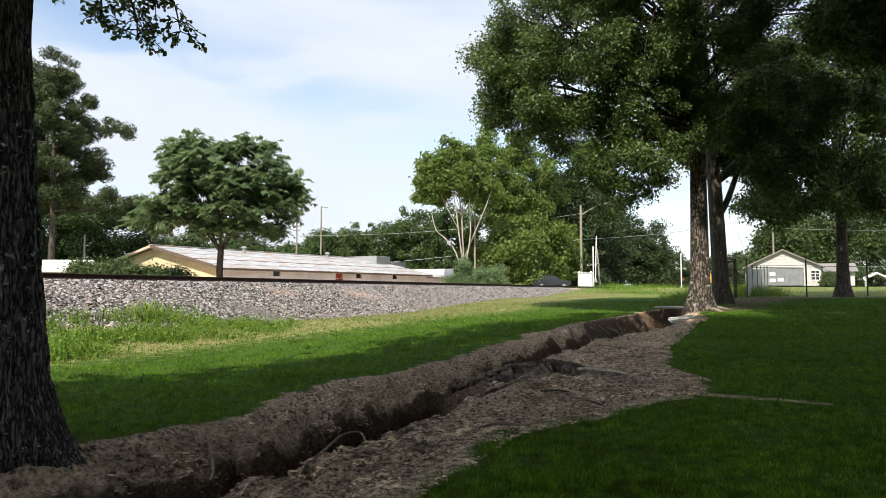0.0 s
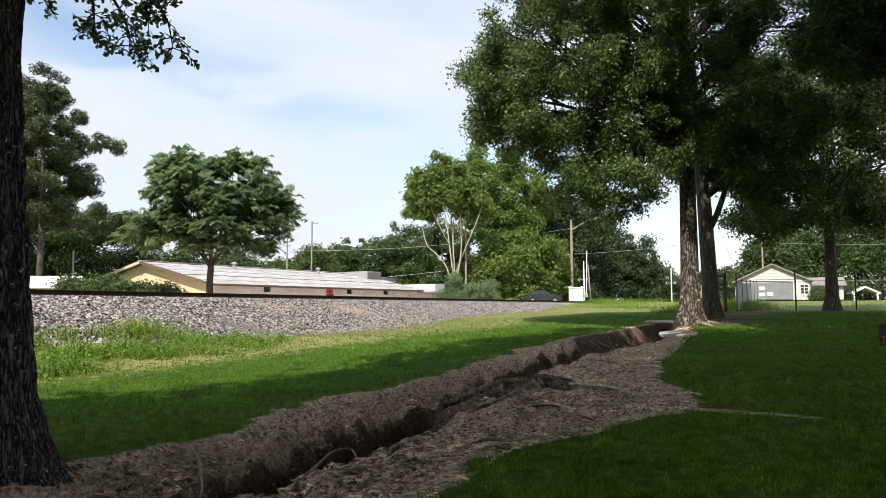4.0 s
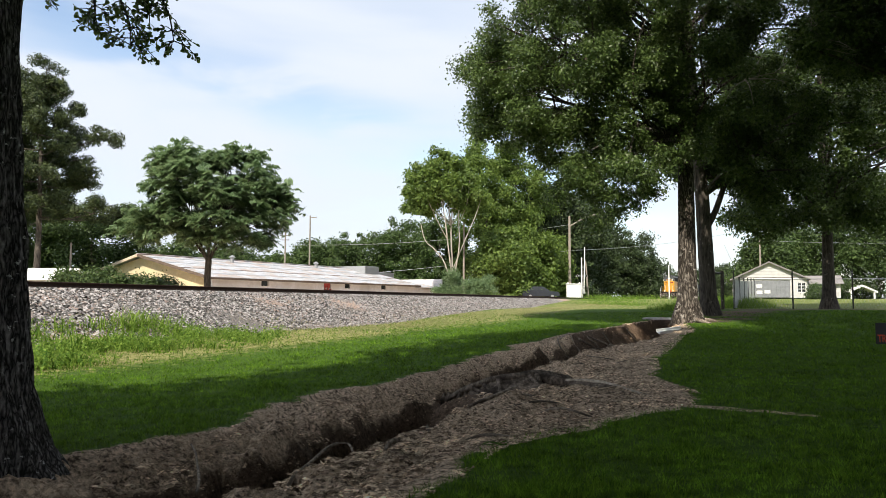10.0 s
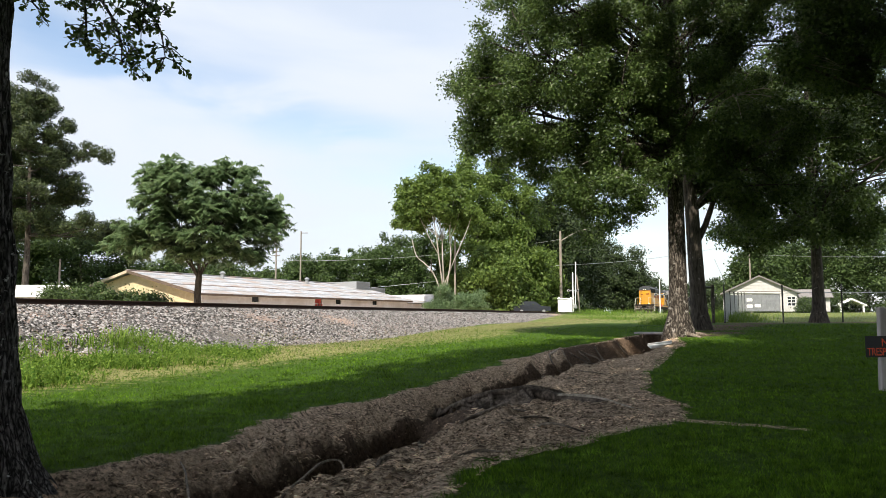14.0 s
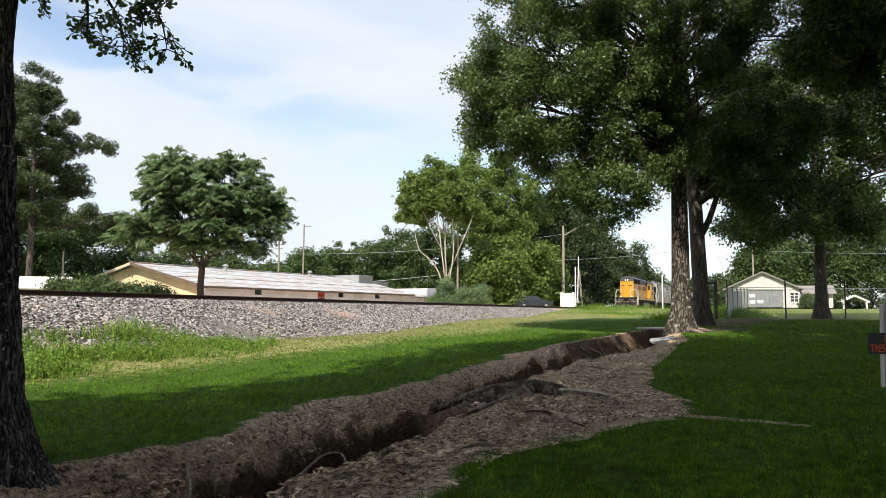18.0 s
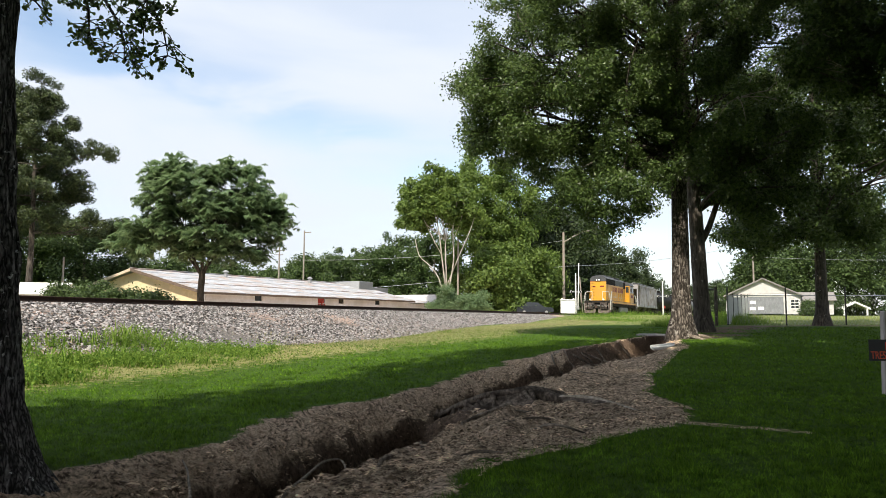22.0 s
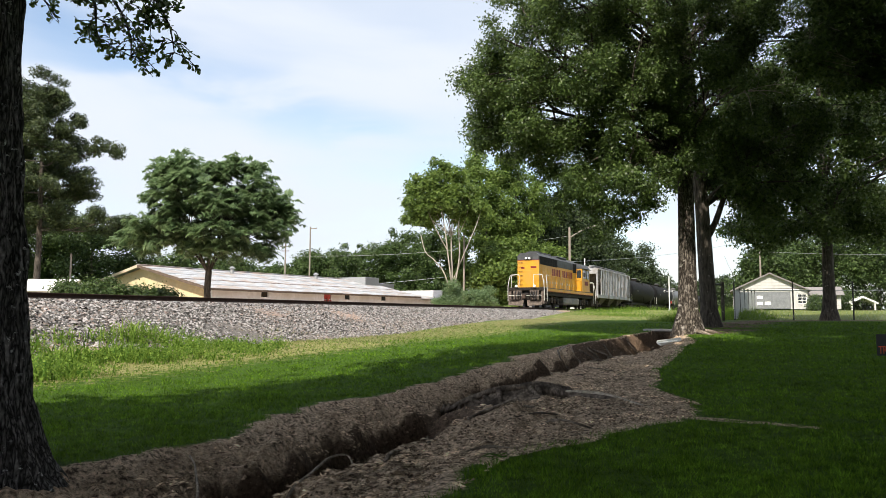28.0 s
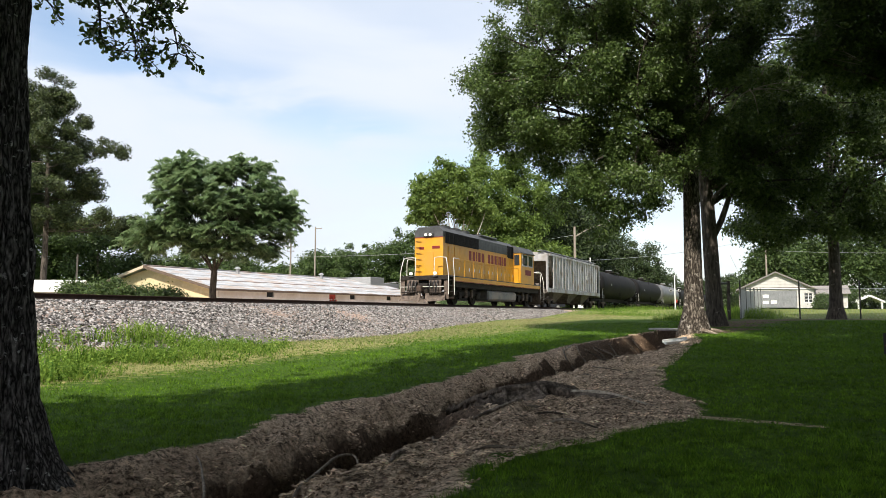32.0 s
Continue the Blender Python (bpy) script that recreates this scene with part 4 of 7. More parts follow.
# the sycamore with its pale bare limbs
sycamore = tree("sycamore_tree", "open sycamore with pale bare limbs beyond the track", 1.6, 84.0, 17, 0.17, M_BARK_PALE, M_BRIGHT_LEAF,
     [((0.4, 84.0, 14.6), (4.6, 4.0, 3.2), 0.62), ((-2.2, 84.0, 12.4), (2.2, 2.6, 2.2), 0.2), ((4.0, 84.0, 13.0), (2.2, 2.6, 3.2), 0.18)], 121, n_clump=120, clump=0.7, leaves=34000, leaf_size=0.14,
     limbs=12, trunk_h=9, fork=0.25, foot=0.2, seg=10, limb_r=0.5, hollow=0.15)
for pts, r0 in (([(0, 0, 1.4), (-0.9, -1.6, 4.2), (-2.0, -2.6, 5.6), (-3.0, -3.2, 6.5), (-3.5, -3.4, 8.4)], 0.13), ([(0, 0, 2.6), (-0.5, -2.2, 6.4), (-0.9, -3.4, 9.5), (-1.6, -4.0, 12.6)], 0.15),
                ([(0.1, 0, 1.8), (0.8, -2.4, 6.0), (0.7, -3.4, 9.5), (1.2, -4.0, 13.0)], 0.15), ([(0.2, 0, 3.6), (1.6, -2.6, 7.0), (2.7, -3.6, 9.6), (3.4, -4.0, 12.0)], 0.11), ([(-0.6, -2.4, 6.8), (-1.8, -3.6, 9.0), (-3.0, -4.2, 11.6)], 0.08), ([(0.75, -3.0, 8.4), (1.6, -4.0, 10.6), (1.9, -4.2, 13.2)], 0.07)):
    tube("limb", bez([(a, b * 0.45, c) for a, b, c in pts], 14), [r0 * 0.62 * (1 - 0.5 * j / 13) for j in range(14)], M_BARK_PALE, sycamore, seg=8, rough=0.15, fseed=r0 * 50)

# ---- buildings and fixtures ----
M_TIN = mat("weathered_tin_roof", (0.25, 0.25, 0.262), (0.60, 0.62, 0.66), 2.6, 0.55, 0.2, 8.0, metal=0.15, c3=(0.38, 0.30, 0.255), big=0.8, stretch=(0.25, 1.6, 1))
M_EAVES = mat("dark_brown_eaves", (0.07, 0.05, 0.038), (0.15, 0.11, 0.085), 4.0, 0.85)
M_TAN_TRIM = mat("tan_painted_trim", (0.42, 0.34, 0.25), (0.58, 0.49, 0.38), 4.0, 0.8)
M_YELLOW_WALL = mat("yellow_painted_block", (0.52, 0.42, 0.25), (0.66, 0.55, 0.35), 3.0, 0.9, 0.2, c3=(0.50, 0.42, 0.27), big=0.5)
M_WHITE_WALL = mat("off_white_painted_block", (0.62, 0.61, 0.63), (0.76, 0.75, 0.78), 3.0, 0.9, 0.2, c3=(0.55, 0.53, 0.52), big=0.4)
M_SIDING = mat("pale_siding", (0.43, 0.42, 0.415), (0.56, 0.55, 0.54), 2.0, 0.8, 0.15)
M_GREY_DOOR = mat("grey_garage_door", (0.15, 0.16, 0.175), (0.23, 0.24, 0.255), 2.0, 0.6, 0.1)
M_SHINGLE = mat("grey_shingles", (0.14, 0.13, 0.13), (0.28, 0.26, 0.25), 12.0, 0.95, 0.5)
M_TRIM = mat("white_trim", (0.66, 0.65, 0.63), (0.80, 0.79, 0.77), 4.0, 0.7)
# near-black colour that paints the shade inside openings
M_DARK = plain("dark_opening", (0.015, 0.016, 0.017), 0.4)
M_GLASS = plain("dark_window_glass", (0.03, 0.035, 0.04), 0.08)
M_GALV = mat("galvanised_steel", (0.30, 0.31, 0.32), (0.46, 0.47, 0.48), 12.0, 0.5, 0.1, metal=0.6)
M_WHITE = mat("white_paint", (0.70, 0.70, 0.69), (0.84, 0.84, 0.83), 3.0, 0.6)
M_CONCRETE = mat("concrete", (0.33, 0.32, 0.30), (0.52, 0.50, 0.47), 9.0, 0.9, 0.3)
M_RED = plain("red_paint", (0.42, 0.05, 0.04), 0.6)
M_BLACK = plain("black_plastic", (0.012, 0.012, 0.013), 0.45)
M_SIGN_RED = plain("sign_red", (0.85, 0.10, 0.03), 0.5)


def local(px, py, angle):
    """A frame with its x axis along angle (radians from world y towards x), at a point."""
    return Matrix.Translation((px, py, 0)) @ Matrix.Rotation(math.pi / 2 - angle, 4, "Z")


def sloped_panel(x0, x1, y0, z0, y1, z1, thick=0.05):
    bm = bmesh.new()
    vs = [bm.verts.new(c) for c in ((x0, y0, z0), (x1, y0, z0), (x1, y1, z1), (x0, y1, z1), (x0, y0, z0 - thick), (x1, y0, z0 - thick), (x1, y1, z1 - thick), (x0, y1, z1 - thick))]
    for f in ((0, 1, 2, 3), (7, 6, 5, 4), (0, 4, 5, 1), (1, 5, 6, 2), (2, 6, 7, 3), (3, 7, 4, 0)):
        bm.faces.new([vs[i] for i in f])
    return bm


def long_building():
    """Low gabled block building with a tin roof; local x runs along its ridge, y to the far side."""
    ang = math.radians(30.0)
    base = thing("long_building", "long low block building with weathered tin gable roof", "building", local(-18.1, 60.0, ang))
    w, ln, eave, ridge, g = 16.4, 31.0, 3.12, 5.06, 0.2
    # long wall with real openings
    cuts = [(5.6, 6.5), (14.2, 15.3), (17.5, 18.4), (24.0, 24.9)]
    xs = [0.0] + [c for p in cuts for c in p] + [ln]
    for a, b in zip(xs[0::2], xs[1::2]):
        part("wall", box(a, b, 0, 0.2, g, eave), M_WHITE_WALL, base)
    for i, (a, b) in enumerate(cuts):
        red = i == 1
        part("wall", box(a, b, 0, 0.2, g, 2.42 if not red else 2.0), M_WHITE_WALL, base)
        part("wall", box(a, b, 0, 0.2, 2.92, eave), M_WHITE_WALL, base)
        win = part("window", box(a + 0.04, b - 0.04, 0.1, 0.13, 2.45, 2.90), M_GLASS if not red else M_RED, base, "red panel in the opening" if red else "")
        part("frame", box(a, b, -0.03, 0.07, 2.40, 2.46), M_TRIM, win)
    for k in range(3):
        part("red_post", box(14.25 + 0.42 * k, 14.36 + 0.42 * k, -0.12, -0.02, 1.8, 2.4 + 0.25 * (k == 1)), M_RED, base, "red painted post")
    # yellow gable end
    bm = bmesh.new()
    a = [(0, 0.2, g), (0, w, g), (0, w, eave), (0, w / 2, ridge - 0.12), (0, 0.2, eave)]
    f1 = [bm.verts.new(c) for c in a]
    f2 = [bm.verts.new((0.2, c[1], c[2])) for c in a]
    bm.faces.new(f1)
    bm.faces.new(f2[::-1])
    for i in range(5):
        bm.faces.new((f1[i], f1[(i + 1) % 5], f2[(i + 1) % 5], f2[i]))
    part("gable_wall", bm, M_YELLOW_WALL, base, "yellow painted gable wall")
    part("far_wall", box(0.2, ln, w - 0.2, w, g, eave), M_WHITE_WALL, base)
    part("end_wall", box(ln - 0.2, ln, 0.2, w - 0.2, g, eave), M_WHITE_WALL, base)
    # roof sheets, each its own panel
    n = 26
    step = (ln + 1.0) / n
    sl = (ridge - eave) / (w / 2)
    for i in range(n):
        x0 = -0.7 + i * step
        lift = 0.012 * (i % 2)
        part("roof_sheet", sloped_panel(x0, x0 + step + 0.04, -0.6, eave - 0.6 * sl + 0.06 + lift, w / 2, ridge + 0.06 + lift), M_TIN, base)
        part("roof_sheet", sloped_panel(x0, x0 + step + 0.04, w + 0.6, eave - 0.6 * sl + 0.06 + lift, w / 2, ridge + 0.06 + lift), M_TIN, base)
    part("ridge_cap", box(-0.7, ln + 0.3, w / 2 - 0.2, w / 2 + 0.2, ridge + 0.07, ridge + 0.13, 0.02), M_TIN, base)
    # barge boards and fascia
    for y0, y1 in ((-0.6, w / 2), (w + 0.6, w / 2)):
        part("barge_board", sloped_panel(-0.76, -0.70, y0, eave - 0.6 * sl + 0.06, y1, ridge + 0.08, 0.24), M_EAVES if y0 < 0 else M_TAN_TRIM, base)
    part("fascia", box(-0.7, ln + 0.3, -0.63, -0.6, eave - 0.6 * sl - 0.12, eave - 0.6 * sl + 0.05), M_EAVES, base)
    for q in (0.16, 0.38, 0.62, 0.84):
        y = -0.6 + q * (w / 2 + 0.6)
        z = eave + y * sl + 0.085
        part("roof_lap", sloped_panel(-0.7, ln + 0.3, y, z, y + 0.12, z + 0.12 * sl + 0.012, 0.03), M_EAVES if q == 0.38 else M_GALV, base)
    for x in (9.0, 21.5):
        bm = cyl((x, w / 2 - 1.2, ridge - 0.4), (x, w / 2 - 1.2, ridge + 0.25), 0.18, 10)
        cyl((x, w / 2 - 1.2, ridge + 0.25), (x, w / 2 - 1.2, ridge + 0.45), 0.34, 10, 0.1, bm)
        part("roof_vent", bm, M_GALV, base)
    # stepped parapet blocks at the far end
    part("parapet", box(ln - 3, ln - 0.2, 5.0, 9.5, eave, 5.3, 0.03), M_GALV, base, "corrugated tin parapet")
    part("annex_wall", box(ln, ln + 7.5, 0.4, 0.6, g, 2.75), M_WHITE_WALL, base)
    part("annex_end", box(ln + 7.3, ln + 7.5, 0.6, 10, g, 4.0), M_WHITE_WALL, base)
    part("annex_roof", sloped_panel(ln, ln + 7.8, 0.0, 2.85, 9.0, 4.3), M_TIN, base)
    part("annex_parapet", box(ln + 1.5, ln + 7.6, 8.0, 8.3, 3.4, 4.9, 0.02), M_GALV, base, "corrugated tin parapet")
    return base


long_building()


def shed():
    b = thing("white_shed", "low white metal roof beyond the track", "shed", pose(-30.3, 56.0, 0.25, 0, 0, 8))
    part("wall", box(-3, 3, -2, 2, 0, 2.4), M_WHITE_WALL, b)
    for s in (-1, 1):
        part("roof", sloped_panel(-3.3, 3.3, 2.3 * s, 2.4, 0, 3.3), M_WHITE, b)


shed()


def house():
    """Pale gabled garage house behind the wire fence, with a lower wing."""
    y0 = 76.0
    z = 1.60
    b = thing("garage_house", "pale grey gabled house with a wide garage door", "house", pose(33.9, y0, z, 0, 0, -22))
    w, eave, ridge, dp = 6.9, 2.0, 3.72, 9.0
    h = w / 2
    # front wall pieces round the garage door
    for x0, x1, z0, z1 in ((-h, -1.5, 0, eave), (1.9, 2.55, 0, eave), (3.35, h, 0, eave), (-1.5, 1.9, 1.78, eave), (2.55, 3.35, 0, 0.55), (2.55, 3.35, 1.55, eave)):
        part("wall", box(x0, x1, 0, 0.15, z0, z1), M_SIDING, b)
    bm = bmesh.new()
    f = [bm.verts.new(c) for c in ((-h, 0.0, eave), (h, 0.0, eave), (0, 0.0, ridge - 0.1))]
    k = [bm.verts.new((v.co.x, 0.15, v.co.z)) for v in f]
    bm.faces.new(f)
    bm.faces.new(k[::-1])
    for i in range(3):
        bm.faces.new((f[i], f[(i + 1) % 3], k[(i + 1) % 3], k[i]))
    part("gable", bm, M_SIDING, b)
    part("eave_trim", box(-h - 0.1, h + 0.1, -0.08, -0.025, eave - 0.08, eave + 0.02), M_TRIM, b)
    # thin dark strip that paints the shadow line above the eave trim
    part("eave_shadow_strip", box(-h - 0.1, h + 0.1, -0.06, -0.025, eave + 0.021, eave + 0.07), M_EAVES, b)
    for i in range(5):
        z0 = eave + 0.10 + i * 0.3
        hw = (h - 0.15) * (1 - (z0 + 0.30 - eave) / (ridge - eave))
        part("siding_board", box(-hw, hw, -0.022, -0.002, z0, z0 + 0.27), M_SIDING, b)
    door = part("garage_door", box(-1.48, 1.88, 0.06, 0.1, 0.02, 1.76), M_GREY_DOOR, b, "grey double garage door")
    for x0 in (-1.46, 0.22):
        for i in range(4):
            part("door_panel", box(x0 + i * 0.41, x0 + 0.37 + i * 0.41, 0.035, 0.06, 0.05, 1.72, 0.01), M_GREY_DOOR, door)
    for x0, z0 in ((-1.25, 0.42), (-1.25, 1.05), (-0.5, 0.45)):
        part("white_notice", box(x0, x0 + 0.55, 0.02, 0.034, z0, z0 + 0.32), M_WHITE, door, "white panel on the door")
    win = part("window", box(2.58, 3.32, 0.07, 0.1, 0.58, 1.52), M_GLASS, b)
    for zz in (0.57, 0.88, 1.2, 1.5):
        part("muntin", box(2.55, 3.35, 0.02, 0.06, zz - 0.025, zz + 0.03), M_TRIM, win)
    for x in (2.56, 2.95, 3.33):
        part("muntin", box(x - 0.03, x + 0.03, 0.015, 0.055, 0.55, 1.55), M_TRIM, win)
    for s in (-1, 1):
        part("side_wall", box(s * h - 0.08, s * h + 0.08, 0.15, dp, 0, eave), M_SIDING, b)
        bm = bmesh.new()
        pts = [(0, ridge), (s * (h + 0.35), eave - 0.1), (s * (h + 0.35), eave - 0.2), (0, ridge - 0.1)]
        f = [bm.verts.new((x, -0.35, zz)) for x, zz in pts]
        k = [bm.verts.new((x, dp, zz)) for x, zz in pts]
        bm.faces.new(f)
        bm.faces.new(k[::-1])
        for i in range(4):
            bm.faces.new((f[i], f[(i + 1) % 4], k[(i + 1) % 4], k[i]))
        part("roof", bm, M_SHINGLE, b)
        bm = bmesh.new()
        pts = [(0, ridge - 0.02), (s * (h + 0.35), eave - 0.12), (s * (h + 0.35), eave - 0.24), (0, ridge - 0.14)]
        f = [bm.verts.new((x, -0.40, zz)) for x, zz in pts]
        k = [bm.verts.new((x, -0.36, zz)) for x, zz in pts]
        bm.faces.new(f)
        bm.faces.new(k[::-1])
        for i in range(4):
            bm.faces.new((f[i], f[(i + 1) % 4], k[(i + 1) % 4], k[i]))
        part("barge_board", bm, M_SHINGLE, b, "dark weathered barge board")
    # wing
    part("wing_wall", box(h + 0.1, h + 3.2, 2.0, 6.0, 0, 1.5), M_SIDING, b)
    part("wing_roof", sloped_panel(h + 0.05, h + 3.5, 1.6, 1.45, 4.2, 2.35), M_SHINGLE, b)
    part("wing_door", box(h + 2.2, h + 2.8, 1.93, 1.99, 0.02, 1.35), M_DARK, b)
    c = thing("white_carport", "small white gabled carport with a dark opening", "carport", pose(52.6, 92.0, 1.62))
    for s in (-1, 1):
        part("post", box(s * 1.45 - 0.08, s * 1.45 + 0.08, 0, 0.16, 0, 1.0), M_WHITE, c)
        part("roof", roof_half(s, 1.85, 0.95, 1.75, 0, 4), M_WHITE, c)
    # solid panel, coloured near-black for the shade within the carport
    part("back", box(-1.4, 1.4, 3.6, 3.8, 0, 1.2), M_DARK, c)
    return b


def roof_half(s, half, z_eave, z_ridge, y0, y1, t=0.22):
    bm = bmesh.new()
    pts = [(0, z_ridge), (s * half, z_eave), (s * half, z_eave - t), (0, z_ridge - t)]
    f = [bm.verts.new((x, y0, zz)) for x, zz in pts]
    k = [bm.verts.new((x, y1, zz)) for x, zz in pts]
    bm.faces.new(f)
    bm.faces.new(k[::-1])
    for i in range(4):
        bm.faces.new((f[i], f[(i + 1) % 4], k[(i + 1) % 4], k[i]))
    return bm


house()


def utility_pole(x, y, h, r, label, arms=(), wood=True):
    z = ground_z(x, y)
    p = thing("utility_pole", label, "utility pole", pose(x, y, z))
    tube("pole", [(0, 0, -0.3), (0.0, 0, h * 0.4), (0.02, 0, h * 0.75), (0.02, 0, h)], [r, r * 0.9, r * 0.8, r * 0.7], M_POLE, p, seg=10, rough=0.05)
    for zz, a, b in arms:
        part("crossarm", box(a, b, -0.06, 0.06, zz - 0.06, zz + 0.06, 0.01), M_POLE, p)
        for q in (a + 0.1, b - 0.1):
            part("insulator", cyl((q, 0, zz + 0.06), (q, 0, zz + 0.2), 0.045, 8, 0.03), M_GALV, p)
    return p


crooked_pole = utility_pole(16.75, 94.5, 10.6, 0.20, "weathered timber utility pole with a crooked bare arm")
for pts, r0 in (([(0.05, 0, 9.3), (2.0, -0.2, 10.4), (3.8, -0.3, 10.95), (4.5, -0.4, 11.67), (5.1, -0.5, 12.5)], 0.10), ([(3.7, -0.3, 10.9), (5.3, -0.4, 10.85), (6.7, -0.5, 11.0)], 0.06), ([(2.9, -0.2, 10.65), (3.1, -0.2, 10.1), (3.15, -0.2, 9.3)], 0.05)):
    tube("bare_arm", bez(pts, 12), [r0 * (1 - 0.05 * j) for j in range(12)], M_POLE, crooked_pole, seg=7, rough=0.2, fseed=r0 * 31)
utility_pole(-24.6, 120.0, 11.5, 0.16, "far timber utility pole with a crossarm", ((10.3, -0.9, 0.9), (9.6, -0.6, 0.6)))
utility_pole(-21.0, 122.0, 13.8, 0.15, "far tall utility pole", ((13.5, 0.0, 1.1),))
utility_pole(-30.0, 61.0, 5.2, 0.10, "short weathered timber post by the scrub")
utility_pole(3.0, 86.0, 9.0, 0.13, "thin timber pole among the leaves beyond the track")
utility_pole(19.4, 96.0, 5.0, 0.12, "leaning short timber post by the crossing").rotation_euler = (0, -0.07, 0)


def wire(a, b, sag, r=0.022):
    pts = [Vector(a).lerp(Vector(b), i / 16) - Vector((0, 0, sag * 4 * (i / 16) * (1 - i / 16))) for i in range(17)]
    ob = tube("overhead_wire", pts, [r] * 17, M_BLACK if r < 0.012 else M_GALV, seg=5)
    tagged(ob, "overhead utility wire sagging between poles", "wire", group="overhead wires")


wire((16.75, 94.4, 11.0), (-34.0, 96.0, 9.2), 1.6, 0.016)
wire((16.75, 94.4, 7.7), (-40.0, 100.0, 3.6), 1.0, 0.022)
wire((16.75, 94.4, 7.7), (55.0, 120.0, 14.2), 0.9, 0.024)
utility_pole(38.2, 88.0, 7.2, 0.12, "service pole among the garden trees")
utility_pole(62.0, 88.0, 7.2, 0.12, "service pole among the garden trees")
wire((38.2, 88.0, 8.5), (62.0, 88.0, 8.4), 0.25, 0.017)
wire((25.5, 66.0, 6.2), (31.4, 76.3, 3.4), 0.3, 0.011)


def crossing_signal(x, y, h, label, arm=False):
    z = ground_z(x, y)
    s = thing("crossing_signal", label, "crossing signal", pose(x, y, z, 0, 0, -8))
    part("mast", cyl((0, 0, -0.2), (0, 0, h), 0.075, 10), M_WHITE, s)
    part("base", cyl((0, 0, -0.1), (0, 0, 0.35), 0.2, 10, 0.12), M_GALV, s)
    part("light_bar", box(-0.75, 0.75, -0.05, 0.05, h * 0.55, h * 0.55 + 0.1, 0.02), M_GALV, s)
    for k in (-0.55, 0.55):
        lamp = part("lamp", cyl((k, -0.18, h * 0.55 + 0.05), (k, 0.05, h * 0.55 + 0.05), 0.16, 12), M_WHITE, s)
        part("visor", cyl((k, -0.3, h * 0.55 + 0.05), (k, -0.18, h * 0.55 + 0.05), 0.13, 10), M_BLACK, lamp)
    if arm:
        part("gate_arm", box(0.16, 0.26, -0.14, -0.10, 0.9, h + 1.3, 0.01, turn=Matrix.Rotation(0.03, 4, "Y")), M_WHITE, s, "raised white gate arm")
        part("gate_motor", box(0.0, 0.4, -0.2, 0.2, 0.7, 1.2, 0.04), M_GALV, s)
    return s


crossing_signal(17.9, 92.6, 5.2, "white railway crossing signal mast with twin lamps", True)
near_sig = crossing_signal(30.9, 99.5, 4.6, "white crossing signal post beside the road crossing")
part("red_marker", box(0.12, 0.27, -0.12, -0.08, 0.95, 1.3, 0.01), M_RED, near_sig, "small red plate")


def relay_cabinet():
    x, y = 16.4, 90.0
    z = ground_z(x, y)
    c = thing("relay_cabinet", "white metal railway relay cabinet beside the crossing", "cabinet", pose(x, y, z, 0, 0, -10))
    part("body", box(-0.85, 0.85, -0.6, 0.6, 0.1, 1.75, 0.03), M_WHITE, c)
    part("roof", box(-0.95, 0.95, -0.7, 0.7, 1.75, 1.86, 0.03), M_WHITE, c)
    part("plinth", box(-0.8, 0.8, -0.55, 0.55, -0.2, 0.1), M_CONCRETE, c)
    for s in (-0.43, 0.43):
        d = part("door", box(s - 0.38, s + 0.38, -0.63, -0.6, 0.2, 1.66, 0.01), M_WHITE, c)
        part("handle", box(s + 0.2, s + 0.25, -0.67, -0.63, 0.85, 1.05), M_GALV, d)
    for s in (-0.7, 0.7):
        part("vent_cap", cyl((s, 0, 1.86), (s, 0, 2.02), 0.1, 8), M_WHITE, c)


relay_cabinet()


def parked_car():
    """Dark saloon standing under the trees beyond the track; local x runs along it."""
    x, y = 11.7, 86.5
    c = thing("parked_car", "dark parked car half hidden beyond the railway", "car", pose(x, y, ground_z(x, y), 0, 0, 12))

    def extruded(prof, half, name, m, inset=0.0):
        bm = bmesh.new()
        rows = []
        for yy, k in ((-half, inset), (-half + 0.08, 0.0), (half - 0.08, 0.0), (half, inset)):
            rows.append([bm.verts.new((px, yy, pz - k * (pz > 0.7))) for px, pz in prof])
        for a, b in zip(rows, rows[1:]):
            for i in range(len(prof)):
                bm.faces.new((a[i], a[(i + 1) % len(prof)], b[(i + 1) % len(prof)], b[i]))
        bm.faces.new(rows[0][::-1])
        bm.faces.new(rows[-1])
        return part(name, bm, m, c)

    extruded([(-2.2, 0.35), (2.2, 0.35), (2.25, 0.6), (2.1, 0.86), (1.1, 0.96), (-1.5, 0.98), (-2.15, 0.9), (-2.25, 0.6)], 0.88, "body", M_CAR, 0.03)
    extruded([(-1.6, 0.97), (1.15, 0.95), (0.45, 1.40), (-0.95, 1.44)], 0.78, "glasshouse", M_GLASS, 0.04)
    extruded([(-0.98, 1.42), (0.48, 1.385), (0.40, 1.45), (-0.90, 1.48)], 0.74, "roof", M_CAR, 0.02)
    for s in (-1, 1):
        for wx in (-1.35, 1.35):
            w = part("wheel", cyl((wx, s * 0.72, 0.32), (wx, s * 0.90, 0.32), 0.32, 18, bev=0.03), M_BLACK, c)
            part("rim", cyl((wx, s * 0.90, 0.32), (wx, s * 0.915, 0.32), 0.19, 14), M_GALV, w)
        part("pillar", box(-0.28, -0.20, s * 0.775 - 0.02, s * 0.775 + 0.02, 0.97, 1.40), M_CAR, c)


M_CAR = mat("dark_blue_car_paint", (0.02, 0.023, 0.03), (0.03, 0.034, 0.042), 3.0, 0.25)
parked_car()


